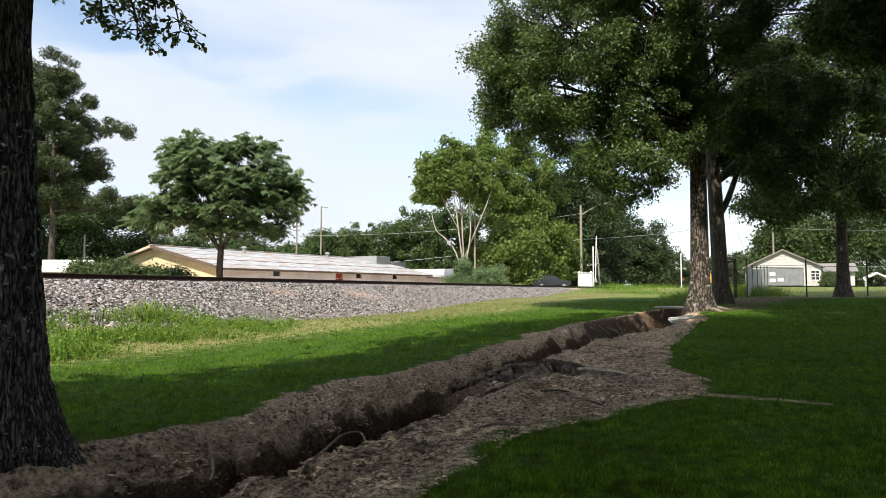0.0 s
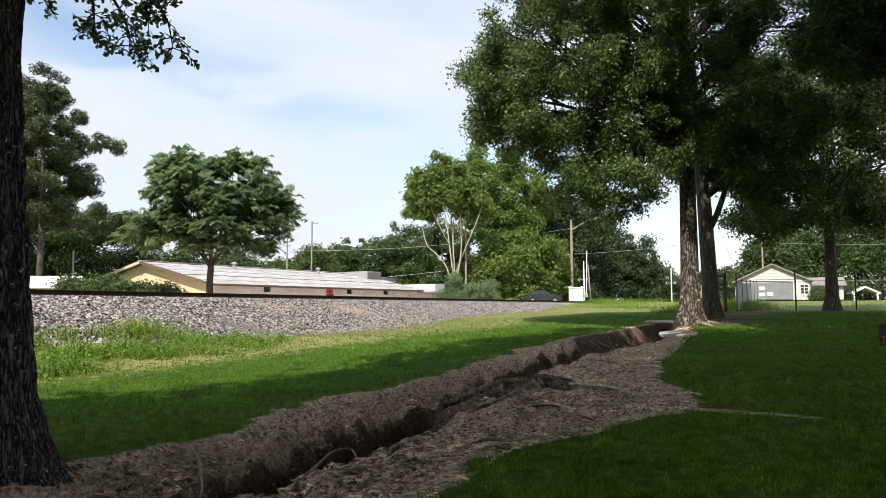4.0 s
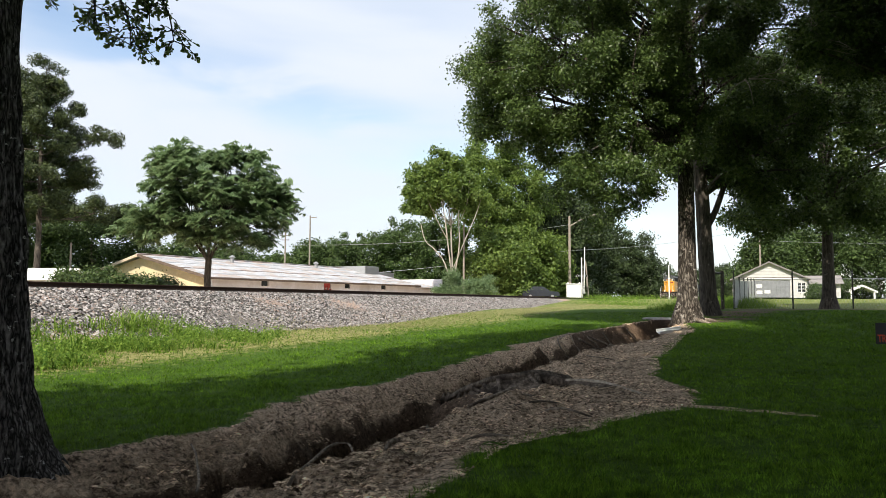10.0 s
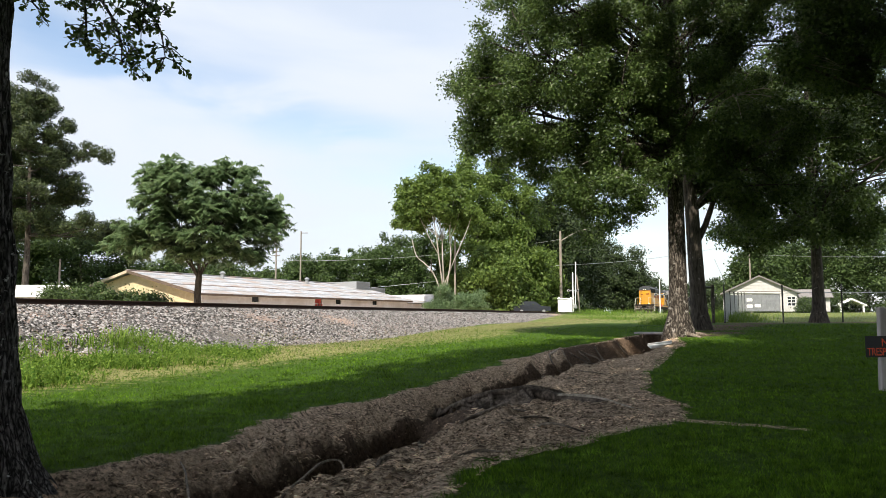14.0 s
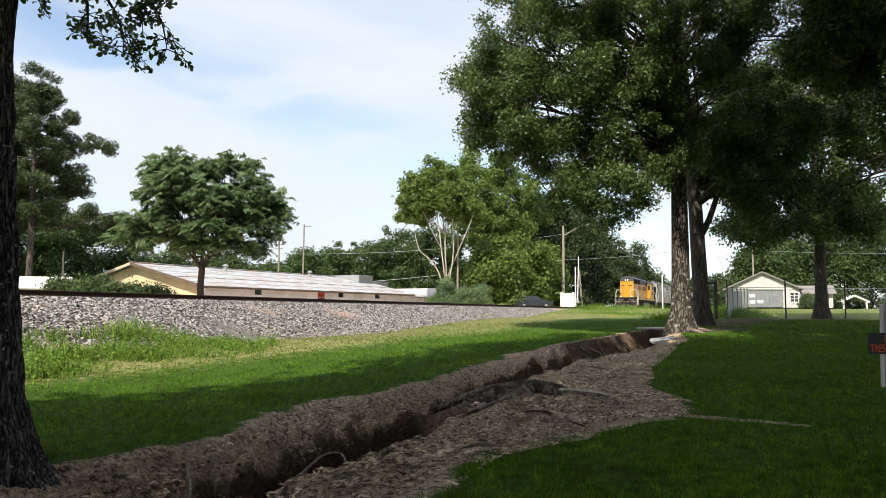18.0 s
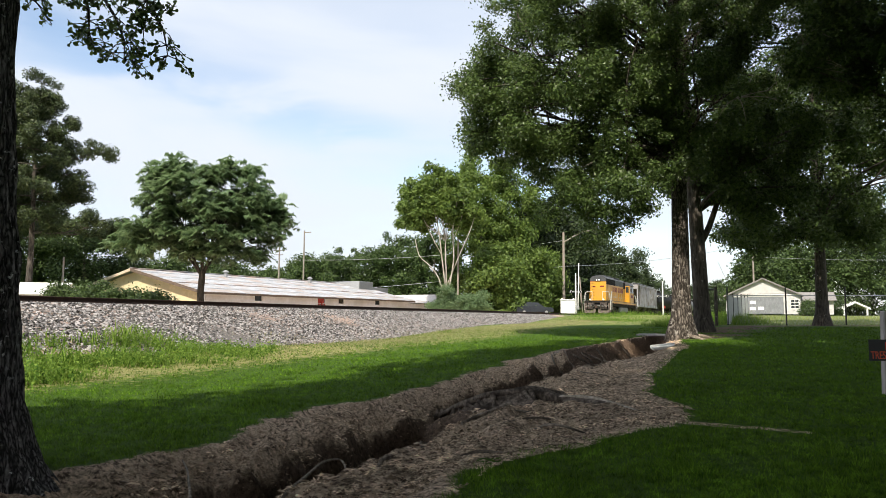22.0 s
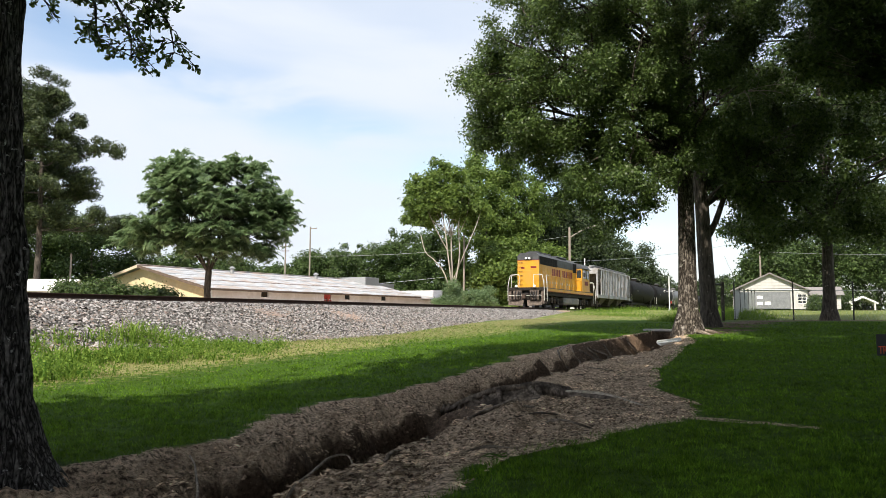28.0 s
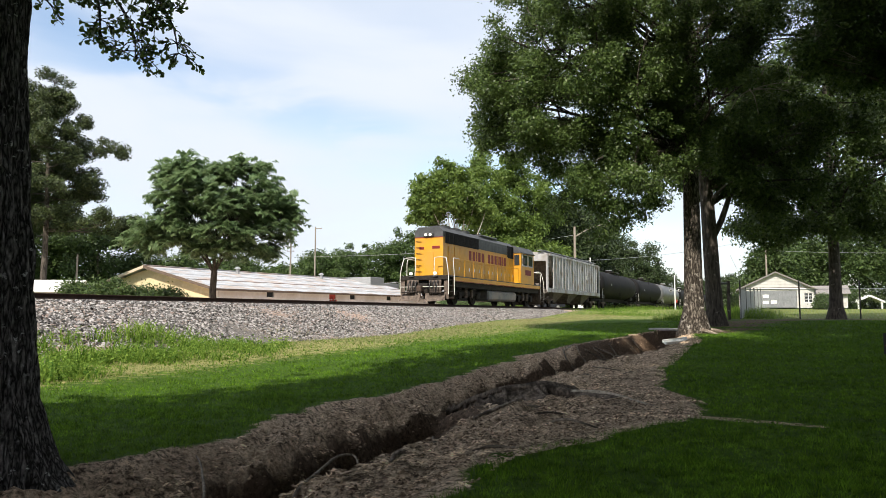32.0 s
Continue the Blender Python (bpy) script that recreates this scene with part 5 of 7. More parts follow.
def chain_fence():
    """Chain-link fence: dark line posts, and a mesh run going away behind the trees."""
    f = thing("chain_link_fence", "tall chain-link fence with dark steel posts across the lawn", "fence")
    line = [(17.1, 43.0), (20.6, 43.2), (24.1, 43.2), (27.6, 43.4), (31.0, 43.6)]
    for x, y in line:
        z = ground_z(x, y)
        part("post", cyl((x, y, z - 0.2), (x, y, z + 2.15), 0.045, 8), M_BLACK, f)
        part("post_cap", cyl((x, y, z + 2.15), (x, y, z + 2.22), 0.055, 8, 0.02), M_BLACK, f)
    for (x0, y0), (x1, y1) in zip(line, line[1:]):
        z0, z1 = ground_z(x0, y0), ground_z(x1, y1)
        part("rail", cyl((x0, y0, z0 + 1.72), (x1, y1, z1 + 1.72), 0.02, 6), M_GALV, f)
        bm = bmesh.new()
        n = 16
        for k in range(n):
            t = k / n
            x = x0 + (x1 - x0) * t
            cyl((x, y0, z0), (x + 0.9, y0, z0 + 1.72), 0.0035, 3, None, bm)
            cyl((x + 0.9, y0, z0), (x, y0, z0 + 1.72), 0.0035, 3, None, bm)
        part("wire_mesh", bm, M_GALV, f)
    # return run with slats towards the house
    g = thing("slatted_fence", "grey slatted chain-link fence running back to the house", "fence")
    a, b = Vector((17.1, 43.0, 0)), Vector((27.2, 64.0, 0))
    for i in range(46):
        p = a.lerp(b, i / 45)
        z = ground_z(p.x, p.y)
        part("slat", box(-0.17, 0.17, -0.012, 0.012, 0.05, 1.72 + 0.03 * (i % 2), turn=Matrix.Translation((p.x, p.y, z)) @ Matrix.Rotation(math.atan2((b - a).y, (b - a).x), 4, "Z")), M_GALV, g)
    for i in range(6):
        p = a.lerp(b, i / 5)
        z = ground_z(p.x, p.y)
        part("post", cyl((p.x, p.y, z - 0.2), (p.x, p.y, z + 1.95), 0.05, 8), M_BLACK, g)
    # gate beside the oaks
    q = thing("metal_gate", "narrow dark steel gate frame between oak and fence", "gate", pose(14.6, 39.6, ground_z(14.6, 39.6), 0, 0, 35))
    for x in (0, 0.9):
        part("gate_post", cyl((x, 0, -0.2), (x, 0, 2.1), 0.09, 8), M_BARK_DARK, q)
    part("top_rail", cyl((0, 0, 1.95), (0.9, 0, 1.95), 0.05, 8), M_BLACK, q)


chain_fence()


def ditch_things():
    z = land(31.2, -5.9)[0]
    c = xy_of(31.2, -3.75)
    tagged(part("concrete_slab", box(-1.4, 0.95, -0.4, 0.4, -0.09, 0.0, 0.02), M_CONCRETE, None), "pale concrete slab bridging the ditch", "slab").matrix_basis = pose(c[0], c[1], z + 0.05, 0, 0, -math.degrees(0.433) + 2)
    bm = box(-0.46, 0.46, -0.10, 0.10, -0.045, 0.0, 0.008)
    box(-0.46, 0.46, -0.10, -0.07, 0.0, 0.05, 0.006, bm)
    box(-0.46, 0.46, 0.07, 0.10, 0.0, 0.05, 0.006, bm)
    x, y = 7.15, 23.0
    tagged(part("white_trough", bm, M_WHITE, None), "short white metal trough lying beside the ditch", "trough").matrix_basis = pose(x, y, ground_z(x, y) + 0.09, 24, -5, 22)


ditch_things()


def trespass_sign():
    x, y = 5.95, 9.9
    z = ground_z(x, y)
    p = thing("sign_post", "pale weathered wooden post carrying a small sign", "sign post", pose(x, y, z, 0, 1.5, 0))
    part("post", box(0.025, 0.115, -0.045, 0.045, -0.3, 1.10, 0.008), M_POST, p)
    s = thing("warning_sign", "small black sign with red lettering fixed on a post", "sign", pose(x + 0.06, y - 0.062, z + 0.58, 0, 0, 0))
    part("board", box(-0.24, 0.46, -0.004, 0.004, -0.14, 0.14, 0.003), M_BLACK, s)
    for word, size, x, zz in (("NO", 0.15, -0.03, 0.005), ("TRESPASSING", 0.145, -0.22, -0.115)):
        cu = bpy.data.curves.new("lettering", "FONT")
        cu.body = word
        cu.size = size
        cu.extrude = 0.0015
        cu.space_character = 0.94
        cu.materials.append(M_SIGN_RED)
        ob = new("lettering", cu)
        ob.parent = s
        ob["label"] = "orange-red lettering"
        ob.matrix_basis = pose(x, -0.0065, zz, 90, 0, 0) @ Matrix.Diagonal((0.68 if len(word) > 2 else 0.9, 1, 1, 1))


M_POST = mat("pale_weathered_timber", (0.30, 0.27, 0.25), (0.52, 0.48, 0.46), 10.0, 0.9, 0.3, stretch=(1, 1, 0.15))
trespass_sign()

# ---- the train ----
M_YELLOW = mat("armour_yellow_paint", (0.50, 0.235, 0.012), (0.62, 0.305, 0.02), 1.6, 0.42, 0.05, c3=(0.50, 0.25, 0.04), big=0.9)
M_GREY_PAINT = mat("harbour_grey_paint", (0.045, 0.048, 0.053), (0.09, 0.094, 0.10), 2.0, 0.6, spec=0.2)
M_GRILLE = mat("black_grille", (0.008, 0.008, 0.009), (0.02, 0.02, 0.021), 20.0, 0.8, 0.4, 40.0, spec=0.08)
M_TRUCK = mat("grimy_truck_steel", (0.010, 0.009, 0.008), (0.035, 0.03, 0.027), 7.0, 0.8, 0.3, spec=0.2)
M_PILOT = mat("dusty_pilot_steel", (0.033, 0.025, 0.021), (0.17, 0.132, 0.11), 5.0, 0.85, 0.3)
M_TANK_GREY = mat("grey_fuel_tank", (0.07, 0.072, 0.077), (0.15, 0.153, 0.16), 3.0, 0.5, c3=(0.20, 0.17, 0.15), big=1.1)
M_LETTER = plain("red_lettering", (0.17, 0.007, 0.005), 0.6)
M_LAMP = plain("headlight_glass", (0.7, 0.68, 0.6), 0.2, emit=0.45)
M_RAILING = mat("white_handrail", (0.48, 0.47, 0.44), (0.68, 0.67, 0.64), 5.0, 0.5)
M_HOPPER = mat("weathered_grey_hopper", (0.27, 0.27, 0.29), (0.44, 0.44, 0.47), 2.2, 0.7, 0.1, c3=(0.22, 0.19, 0.165), big=1.1, stretch=(1, 1, 0.2))
M_HOPPER_DIRT = mat("dusty_underframe", (0.04, 0.035, 0.03), (0.15, 0.128, 0.11), 3.0, 0.9, 0.2)
M_TANKER = mat("black_tank_paint", (0.008, 0.008, 0.009), (0.014, 0.014, 0.015), 1.2, 0.72, spec=0.10, c3=(0.018, 0.016, 0.015), big=0.5)
M_TANKER_GREY = mat("grey_tank_paint", (0.07, 0.073, 0.08), (0.13, 0.133, 0.14), 1.2, 0.5, c3=(0.12, 0.11, 0.10), big=0.5)
M_BRAKE = plain("brown_brake_gear", (0.06, 0.04, 0.03), 0.9)

WHEELSETS = []


def wheelset(parent, x, r):
    """Axle with two flanged wheels, turning about its own centre."""
    bm = cyl((0, -0.9, 0), (0, 0.9, 0), 0.08, 10)
    for s in (-1, 1):
        cyl((0, s * 0.70, 0), (0, s * 0.83, 0), r, 24, None, bm)
        cyl((0, s * 0.67, 0), (0, s * 0.70, 0), r + 0.03, 24, None, bm)
        cyl((0, s * 0.83, 0), (0, s * 0.88, 0), r * 0.45, 12, None, bm)
        for k in range(5):
            a = 2 * math.pi * k / 5
            cyl((math.cos(a) * r * 0.65, s * 0.825, math.sin(a) * r * 0.65), (math.cos(a) * r * 0.65, s * 0.84, math.sin(a) * r * 0.65), r * 0.12, 8, None, bm)
    w = part("wheelset", bm, M_TRUCK, parent)
    w.location = (x, 0, r)
    WHEELSETS.append((w, x, r))
    return w


def coupler(parent, x, sign, z=0.88):
    bm = box(min(x, x + sign * 0.55), max(x, x + sign * 0.55), -0.10, 0.10, z - 0.11, z + 0.11, 0.02)
    box(min(x + sign * 0.45, x + sign * 0.72), max(x + sign * 0.45, x + sign * 0.72), -0.17, 0.14, z - 0.17, z + 0.17, 0.05, bm)
    part("coupler", bm, M_BRAKE, parent)


def loco():
    """Long-hood-first road diesel; local x runs back from its leading end, the camera's side is -y."""
    L = thing("locomotive", "yellow and grey diesel locomotive running long hood first", "locomotive")
    e = 18.8
    part("frame", box(0.25, e - 0.25, -1.40, 1.40, 1.02, 1.36, 0.02), M_TRUCK, L)
    part("deck", box(0.05, e - 0.05, -1.52, 1.52, 1.60, 1.66, 0.01), M_GREY_PAINT, L, "grey walkway deck")
    for s in (-1, 1):
        part("side_sill", box(0.9, e - 0.9, s * 1.50 - 0.03, s * 1.50 + 0.03, 1.34, 1.60), M_YELLOW, L, "yellow side sill")
        part("sill_stripe", box(0.9, e - 0.9, s * 1.535 - 0.004, s * 1.535 + 0.004, 1.34, 1.38), M_LETTER, L, "thin red stripe")
    # hood
    def hood(x0, x1, half, z0, z1, ch, m, name, label=""):
        bm = bmesh.new()
        prof = [(-half, z0), (half, z0), (half, z1 - ch), (half - ch, z1), (-half + ch, z1), (-half, z1 - ch)]
        a = [bm.verts.new((x0, y, z)) for y, z in prof]
        b = [bm.verts.new((x1, y, z)) for y, z in prof]
        bm.faces.new(a)
        bm.faces.new(b[::-1])
        for i in range(6):
            bm.faces.new((a[i], a[(i + 1) % 6], b[(i + 1) % 6], b[i]))
        return part(name, bm, m, L, label)
    hood(0.7, 13.2, 0.93, 1.66, 3.98, 0.02, M_YELLOW, "long_hood", "yellow engine hood")
    hood(0.695, 13.2, 0.932, 3.98, 4.58, 0.26, M_GREY_PAINT, "hood_roof", "dark grey hood roof")
    part("end_stripe", box(0.685, 0.695, -0.93, 0.93, 3.94, 3.98), M_LETTER, L, "thin red stripe")
    hood(16.3, 18.0, 0.93, 1.66, 3.05, 0.10, M_YELLOW, "short_hood", "low yellow nose")
    # cab
    bm = bmesh.new()
    prof = [(-1.52, 1.66), (1.52, 1.66), (1.52, 3.95), (1.25, 4.33), (0.5, 4.52), (-0.5, 4.52), (-1.25, 4.33), (-1.52, 3.95)]
    a = [bm.verts.new((13.2, y, z)) for y, z in prof]
    b = [bm.verts.new((16.3, y, z)) for y, z in prof]
    bm.faces.new(a)
    bm.faces.new(b[::-1])
    for i in range(8):
        bm.faces.new((a[i], a[(i + 1) % 8], b[(i + 1) % 8], b[i]))
    cab = part("cab", bm, M_YELLOW, L, "yellow driver's cab")
    bm = bmesh.new()
    prof = [(1.55, 3.95), (1.27, 4.36), (0.5, 4.56), (-0.5, 4.56), (-1.27, 4.36), (-1.55, 3.95), (-1.55, 3.90), (1.55, 3.90)]
    a = [bm.verts.new((13.15, y, z)) for y, z in prof]
    b = [bm.verts.new((16.45, y, z)) for y, z in prof]
    bm.faces.new(a)
    bm.faces.new(b[::-1])
    for i in range(8):
        bm.faces.new((a[i], a[(i + 1) % 8], b[(i + 1) % 8], b[i]))
    part("cab_roof", bm, M_GREY_PAINT, cab, "grey cab roof")
    for s in (-1, 1):
        for x0, x1 in ((13.6, 14.6), (14.95, 15.85)):
            win = part("window", box(x0, x1, s * 1.53 - 0.02, s * 1.53 + 0.02, 3.0, 3.75, 0.02), M_GLASS, cab)
            for bx in ((x0 - 0.06, x0, 2.94, 3.81), (x1, x1 + 0.06, 2.94, 3.81), (x0, x1, 3.75, 3.81), (x0, x1, 2.94, 3.0)):
                part("frame", box(bx[0], bx[1], s * 1.54 - 0.03, s * 1.54 + 0.03, bx[2], bx[3]), M_GALV, win)
        part("cab_window", box(13.17, 13.2, s * 1.22 - 0.2, s * 1.22 + 0.2, 3.0, 3.75), M_GLASS, cab)
        part("cab_door", box(13.17, 13.2, s * 1.22 - 0.24, s * 1.22 + 0.24, 1.7, 2.9), M_YELLOW, cab)
        part("sunshade", box(13.5, 15.9, min(s * 1.55, s * 1.78), max(s * 1.55, s * 1.78), 3.86, 3.89), M_GREY_PAINT, cab)
        part("number_bars", box(14.2, 15.6, s * 1.535 - 0.004, s * 1.535 + 0.004, 2.3, 2.7), M_LETTER, cab, "red painted bar")
        part("mirror", box(13.35, 13.4, min(s * 1.6, s * 1.8), max(s * 1.6, s * 1.8), 3.1, 3.5), M_BLACK, cab)
    # grilles, doors, letters on both flanks
    for s in (-1, 1):
        y = s * 0.94
        for x0, x1, z0, z1 in ((0.95, 6.2, 3.62, 4.30), (11.9, 13.1, 3.45, 4.32)):
            g = part("grille", box(x0, x1, y - 0.03, y + 0.03, z0, z1, 0.01), M_GRILLE, L, "black radiator grille")
            n = int((x1 - x0) / 0.55)
            for i in range(n + 1):
                x = x0 + (x1 - x0) * i / n
                part("grille_bar", box(x - 0.015, x + 0.015, min(y, y + s * 0.045), max(y, y + s * 0.045), z0, z1), M_GRILLE, g)
        part("exhaust_panel", box(6.25, 11.85, y - 0.02, y + 0.02, 3.66, 4.16, 0.01), M_GREY_PAINT, L)
        for i in range(14):
            x = 1.5 + i * 0.83
            if x > 12.6:
                continue
            top = 3.5
            d = part("hood_door", box(x, x + 0.77, min(y, y + s * 0.022), max(y, y + s * 0.022), 1.78, 2.62, 0.008), M_YELLOW, L)
            part("latch", box(x + 0.66, x + 0.71, min(y, y + s * 0.05), max(y, y + s * 0.05), 2.1, 2.3), M_GALV, d)
            part("upper_door", box(x, x + 0.77, min(y, y + s * 0.018), max(y, y + s * 0.018), 2.66, top, 0.008), M_YELLOW, L)
        # lettering drawn as plain upright bars
        x = 4.6
        for wd in (0.46, 0.46, 0.18, 0.46, 0.46, 0, 0.46, 0.46, 0.46, 0.18, 0.42, 0.18, 0.46):
            if wd == 0:
                x += 0.55
                continue
            part("letter_bar", box(x, x + wd * 0.86, min(y, y + s * 0.03), max(y, y + s * 0.03), 2.80, 3.42), M_LETTER, L, "red painted bar")
            x += wd + 0.16
    # roof gear
    for x in (2.3, 3.8, 5.3):
        fan = part("radiator_fan", cyl((x, 0, 4.58), (x, 0, 4.76), 0.66, 20, bev=0.03), M_GREY_PAINT, L)
        part("fan_guard", cyl((x, 0, 4.76), (x, 0, 4.79), 0.5, 16), M_GRILLE, fan)
    part("dynamic_brake_hatch", box(7.2, 10.2, -0.8, 0.8, 4.58, 4.72, 0.05), M_GREY_PAINT, L)
    for x in (8.0, 9.4):
        part("brake_fan", cyl((x, 0, 4.72), (x, 0, 4.80), 0.5, 16), M_GRILLE, L)
    part("exhaust_stack", box(10.7, 11.2, -0.25, 0.25, 4.46, 4.75, 0.04), M_TRUCK, L)
    part("horn", cyl((12.2, 0.3, 4.46), (12.2, 0.3, 4.8), 0.06, 8), M_GALV, L)
    part("antenna", cyl((15.0, 0.2, 4.56), (15.0, 0.2, 4.9), 0.03, 6), M_BLACK, L)
    # leading end
    hl = part("headlight_case", box(0.58, 0.70, -0.32, 0.32, 3.98, 4.24, 0.05), M_GREY_PAINT, L)
    for y in (-0.15, 0.15):
        part("headlight", cyl((0.55, y, 4.11), (0.59, y, 4.11), 0.085, 14), M_LAMP, hl, "lit round headlight")
    part("number_bar", box(0.685, 0.70, -0.72, -0.22, 3.28, 3.44), M_LETTER, L, "dark red painted bar")
    part("emblem_bar", box(0.685, 0.70, 0.32, 0.62, 3.25, 3.40), M_LETTER, L, "dark red painted bar")
    for i in range(6):
        z = 1.95 + i * 0.36
        part("grab_iron", cyl((0.62, 0.45, z), (0.62, 0.82, z), 0.018, 6), M_BLACK, L)
    part("end_door", box(0.675, 0.70, -0.32, 0.30, 1.72, 3.1, 0.01), M_YELLOW, L)
    for x, sg in ((0.0, -1), (e, 1)):
        part("end_plate", box(min(x, x - sg * 0.1), max(x, x - sg * 0.1), -1.52, 1.52, 1.40, 1.66, 0.02), M_TRUCK, L, "dark steel end sill")
        for q in (-1, 1):
            part("pilot_plate", box(min(x, x - sg * 0.06), max(x, x - sg * 0.06), min(q * 0.34, q * 1.12), max(q * 0.34, q * 1.12), 0.30, 1.40, 0.02), M_PILOT, L, "dusty brown pilot plate")
            bm = bmesh.new()
            pr = [(q * 0.12, 0.62), (q * 1.38, 0.62), (q * 1.46, 0.2), (q * 0.2, 0.14)]
            a = [bm.verts.new((x + sg * (0.26 if z < 0.5 else 0.06), y, z)) for y, z in pr]
            b = [bm.verts.new((x + sg * (0.20 if z < 0.5 else 0.0), y, z)) for y, z in pr]
            bm.faces.new(a)
            bm.faces.new(b[::-1])
            for i in range(4):
                bm.faces.new((a[i], a[(i + 1) % 4], b[(i + 1) % 4], b[i]))
            part("plow_blade", bm, M_PILOT, L, "dusty brown plow blade")
            part("footboard", box(min(x + sg * 0.05, x + sg * 0.3), max(x + sg * 0.05, x + sg * 0.3), min(q * 0.5, q * 1.35), max(q * 0.5, q * 1.35), 0.66, 0.70), M_TRUCK, L)
            part("mu_box", box(min(x, x + sg * 0.14), max(x, x + sg * 0.14), min(q * 0.42, q * 0.66), max(q * 0.42, q * 0.66), 0.98, 1.26, 0.02), M_TRUCK, L)
        part("uncoupling_lever", cyl((x + sg * 0.2, -1.4, 1.0), (x + sg * 0.2, 1.4, 1.0), 0.02, 6), M_RAILING, L)
        part("draft_gear", box(min(x - sg * 0.5, x + sg * 0.1), max(x - sg * 0.5, x + sg * 0.1), -0.3, 0.3, 0.62, 1.2, 0.03), M_TRUCK, L)
        coupler(L, x, sg)
        for k, y in enumerate((-0.95, -0.75, -0.5, 0.4, 0.62, 0.85)):
            tube("hose", bez([(x + sg * 0.05, y, 1.35), (x + sg * 0.28, y, 1.1), (x + sg * 0.24, y * 0.95, 0.7), (x + sg * 0.1, y * 0.9, 0.55)], 8), [0.035] * 8, M_BLACK, L, seg=6)
        for s in (-1, 1):
            lamp = part("ditch_light", cyl((x + sg * 0.02, s * 0.78, 1.78), (x + sg * 0.16, s * 0.78, 1.78), 0.09, 14), M_LAMP if sg < 0 else M_GREY_PAINT, L, "lit ditch light" if sg < 0 else "")
            part("bracket", box(min(x, x + sg * 0.1), max(x, x + sg * 0.1), s * 0.78 - 0.15, s * 0.78 + 0.15, 1.6, 1.66), M_GREY_PAINT, lamp)
            # corner steps
            for i in range(4):
                z = 0.38 + i * 0.34
                xa = x - sg * 0.1
                xb = x - sg * 0.85
                part("step", box(min(xa, xb), max(xa, xb), min(s * 1.30, s * 1.54), max(s * 1.30, s * 1.54), z, z + 0.035), M_PILOT, L)
            part("step_side", box(x - sg * 0.12 - 0.03, x - sg * 0.12 + 0.03, min(s * 1.28, s * 1.55), max(s * 1.28, s * 1.55), 0.30, 1.62), M_PILOT, L)
            part("step_side", box(x - sg * 0.88 - 0.03, x - sg * 0.88 + 0.03, min(s * 1.28, s * 1.55), max(s * 1.28, s * 1.55), 0.30, 1.62), M_PILOT, L)
            # white corner handrails
            tube("corner_handrail", bez([(x - sg * 0.06, s * 1.56, 0.55), (x - sg * 0.05, s * 1.56, 1.7), (x - sg * 0.12, s * 1.42, 2.5), (x - sg * 0.18, s * 1.30, 2.70), (x - sg * 0.18, s * 0.72, 2.72), (x - sg * 0.18, s * 0.62, 2.6), (x - sg * 0.1, s * 0.62, 1.66)], 20), [0.025] * 20, M_RAILING, L, seg=6, label="white painted handrail")
            tube("corner_handrail", bez([(x - sg * 0.90, s * 1.56, 0.55), (x - sg * 0.90, s * 1.56, 1.7), (x - sg * 0.85, s * 1.52, 2.5), (x - sg * 1.0, s * 1.50, 2.70), (x - sg * 1.8, s * 1.48, 2.70)], 16), [0.025] * 16, M_RAILING, L, seg=6, label="white painted handrail")
    # side handrails
    for s in (-1, 1):
        part("handrail", cyl((1.8, s * 1.48, 2.70), (13.1, s * 1.48, 2.70), 0.02, 6), M_YELLOW, L)
        for i in range(8):
            x = 2.6 + i * 1.45
            part("stanchion", cyl((x, s * 1.48, 1.62), (x, s * 1.48, 2.70), 0.022, 6), M_YELLOW, L)
        part("handrail", cyl((16.4, s * 1.48, 2.6), (18.0, s * 1.48, 2.6), 0.02, 6), M_RAILING, L)
    # fuel tank, reservoirs, trucks
    part("fuel_tank", box(7.0, 12.6, -1.36, 1.36, 0.32, 1.0, 0.12), M_TANK_GREY, L, "dull grey fuel tank")
    for s in (-1, 1):
        part("air_reservoir", cyl((7.2, s * 1.2, 1.18), (11.6, s * 1.2, 1.18), 0.17, 14, bev=0.04), M_TANK_GREY, L, "long grey air reservoir")
    for cx in (4.1, 15.1):
        for s in (-1, 1):
            tr = part("truck_frame", box(cx - 2.1, cx + 2.1, s * 1.02 - 0.09, s * 1.02 + 0.09, 0.52, 0.86, 0.06), M_TRUCK, L)
            for k in (-1.45, 1.45):
                part("journal_box", box(cx + k - 0.22, cx + k + 0.22, s * 1.14 - 0.08, s * 1.14 + 0.08, 0.34, 0.74, 0.04), M_TRUCK, tr)
            for k in (-0.45, 0.45):
                part("spring", cyl((cx + k, s * 1.12, 0.42), (cx + k, s * 1.12, 0.95), 0.12, 10), M_PILOT, tr)
                part("brake_cylinder", cyl((cx + k * 1.5 - 0.2, s * 1.16, 0.98), (cx + k * 1.5 + 0.2, s * 1.16, 0.98), 0.11, 10), M_TRUCK, tr)
        for k in (-1.45, 1.45):
            wheelset(L, cx + k, 0.51)
    # the body drawn to its true length
    k = 18.5 / e
    for ob in L.children_recursive:
        if ob.name.startswith("wheelset"):
            ob.location.x *= k
        else:
            ob.data.transform(Matrix.Diagonal((k, 1, 1, 1)))
    WHEELSETS[:] = [(w, x * k, r) for w, x, r in WHEELSETS]
    return L


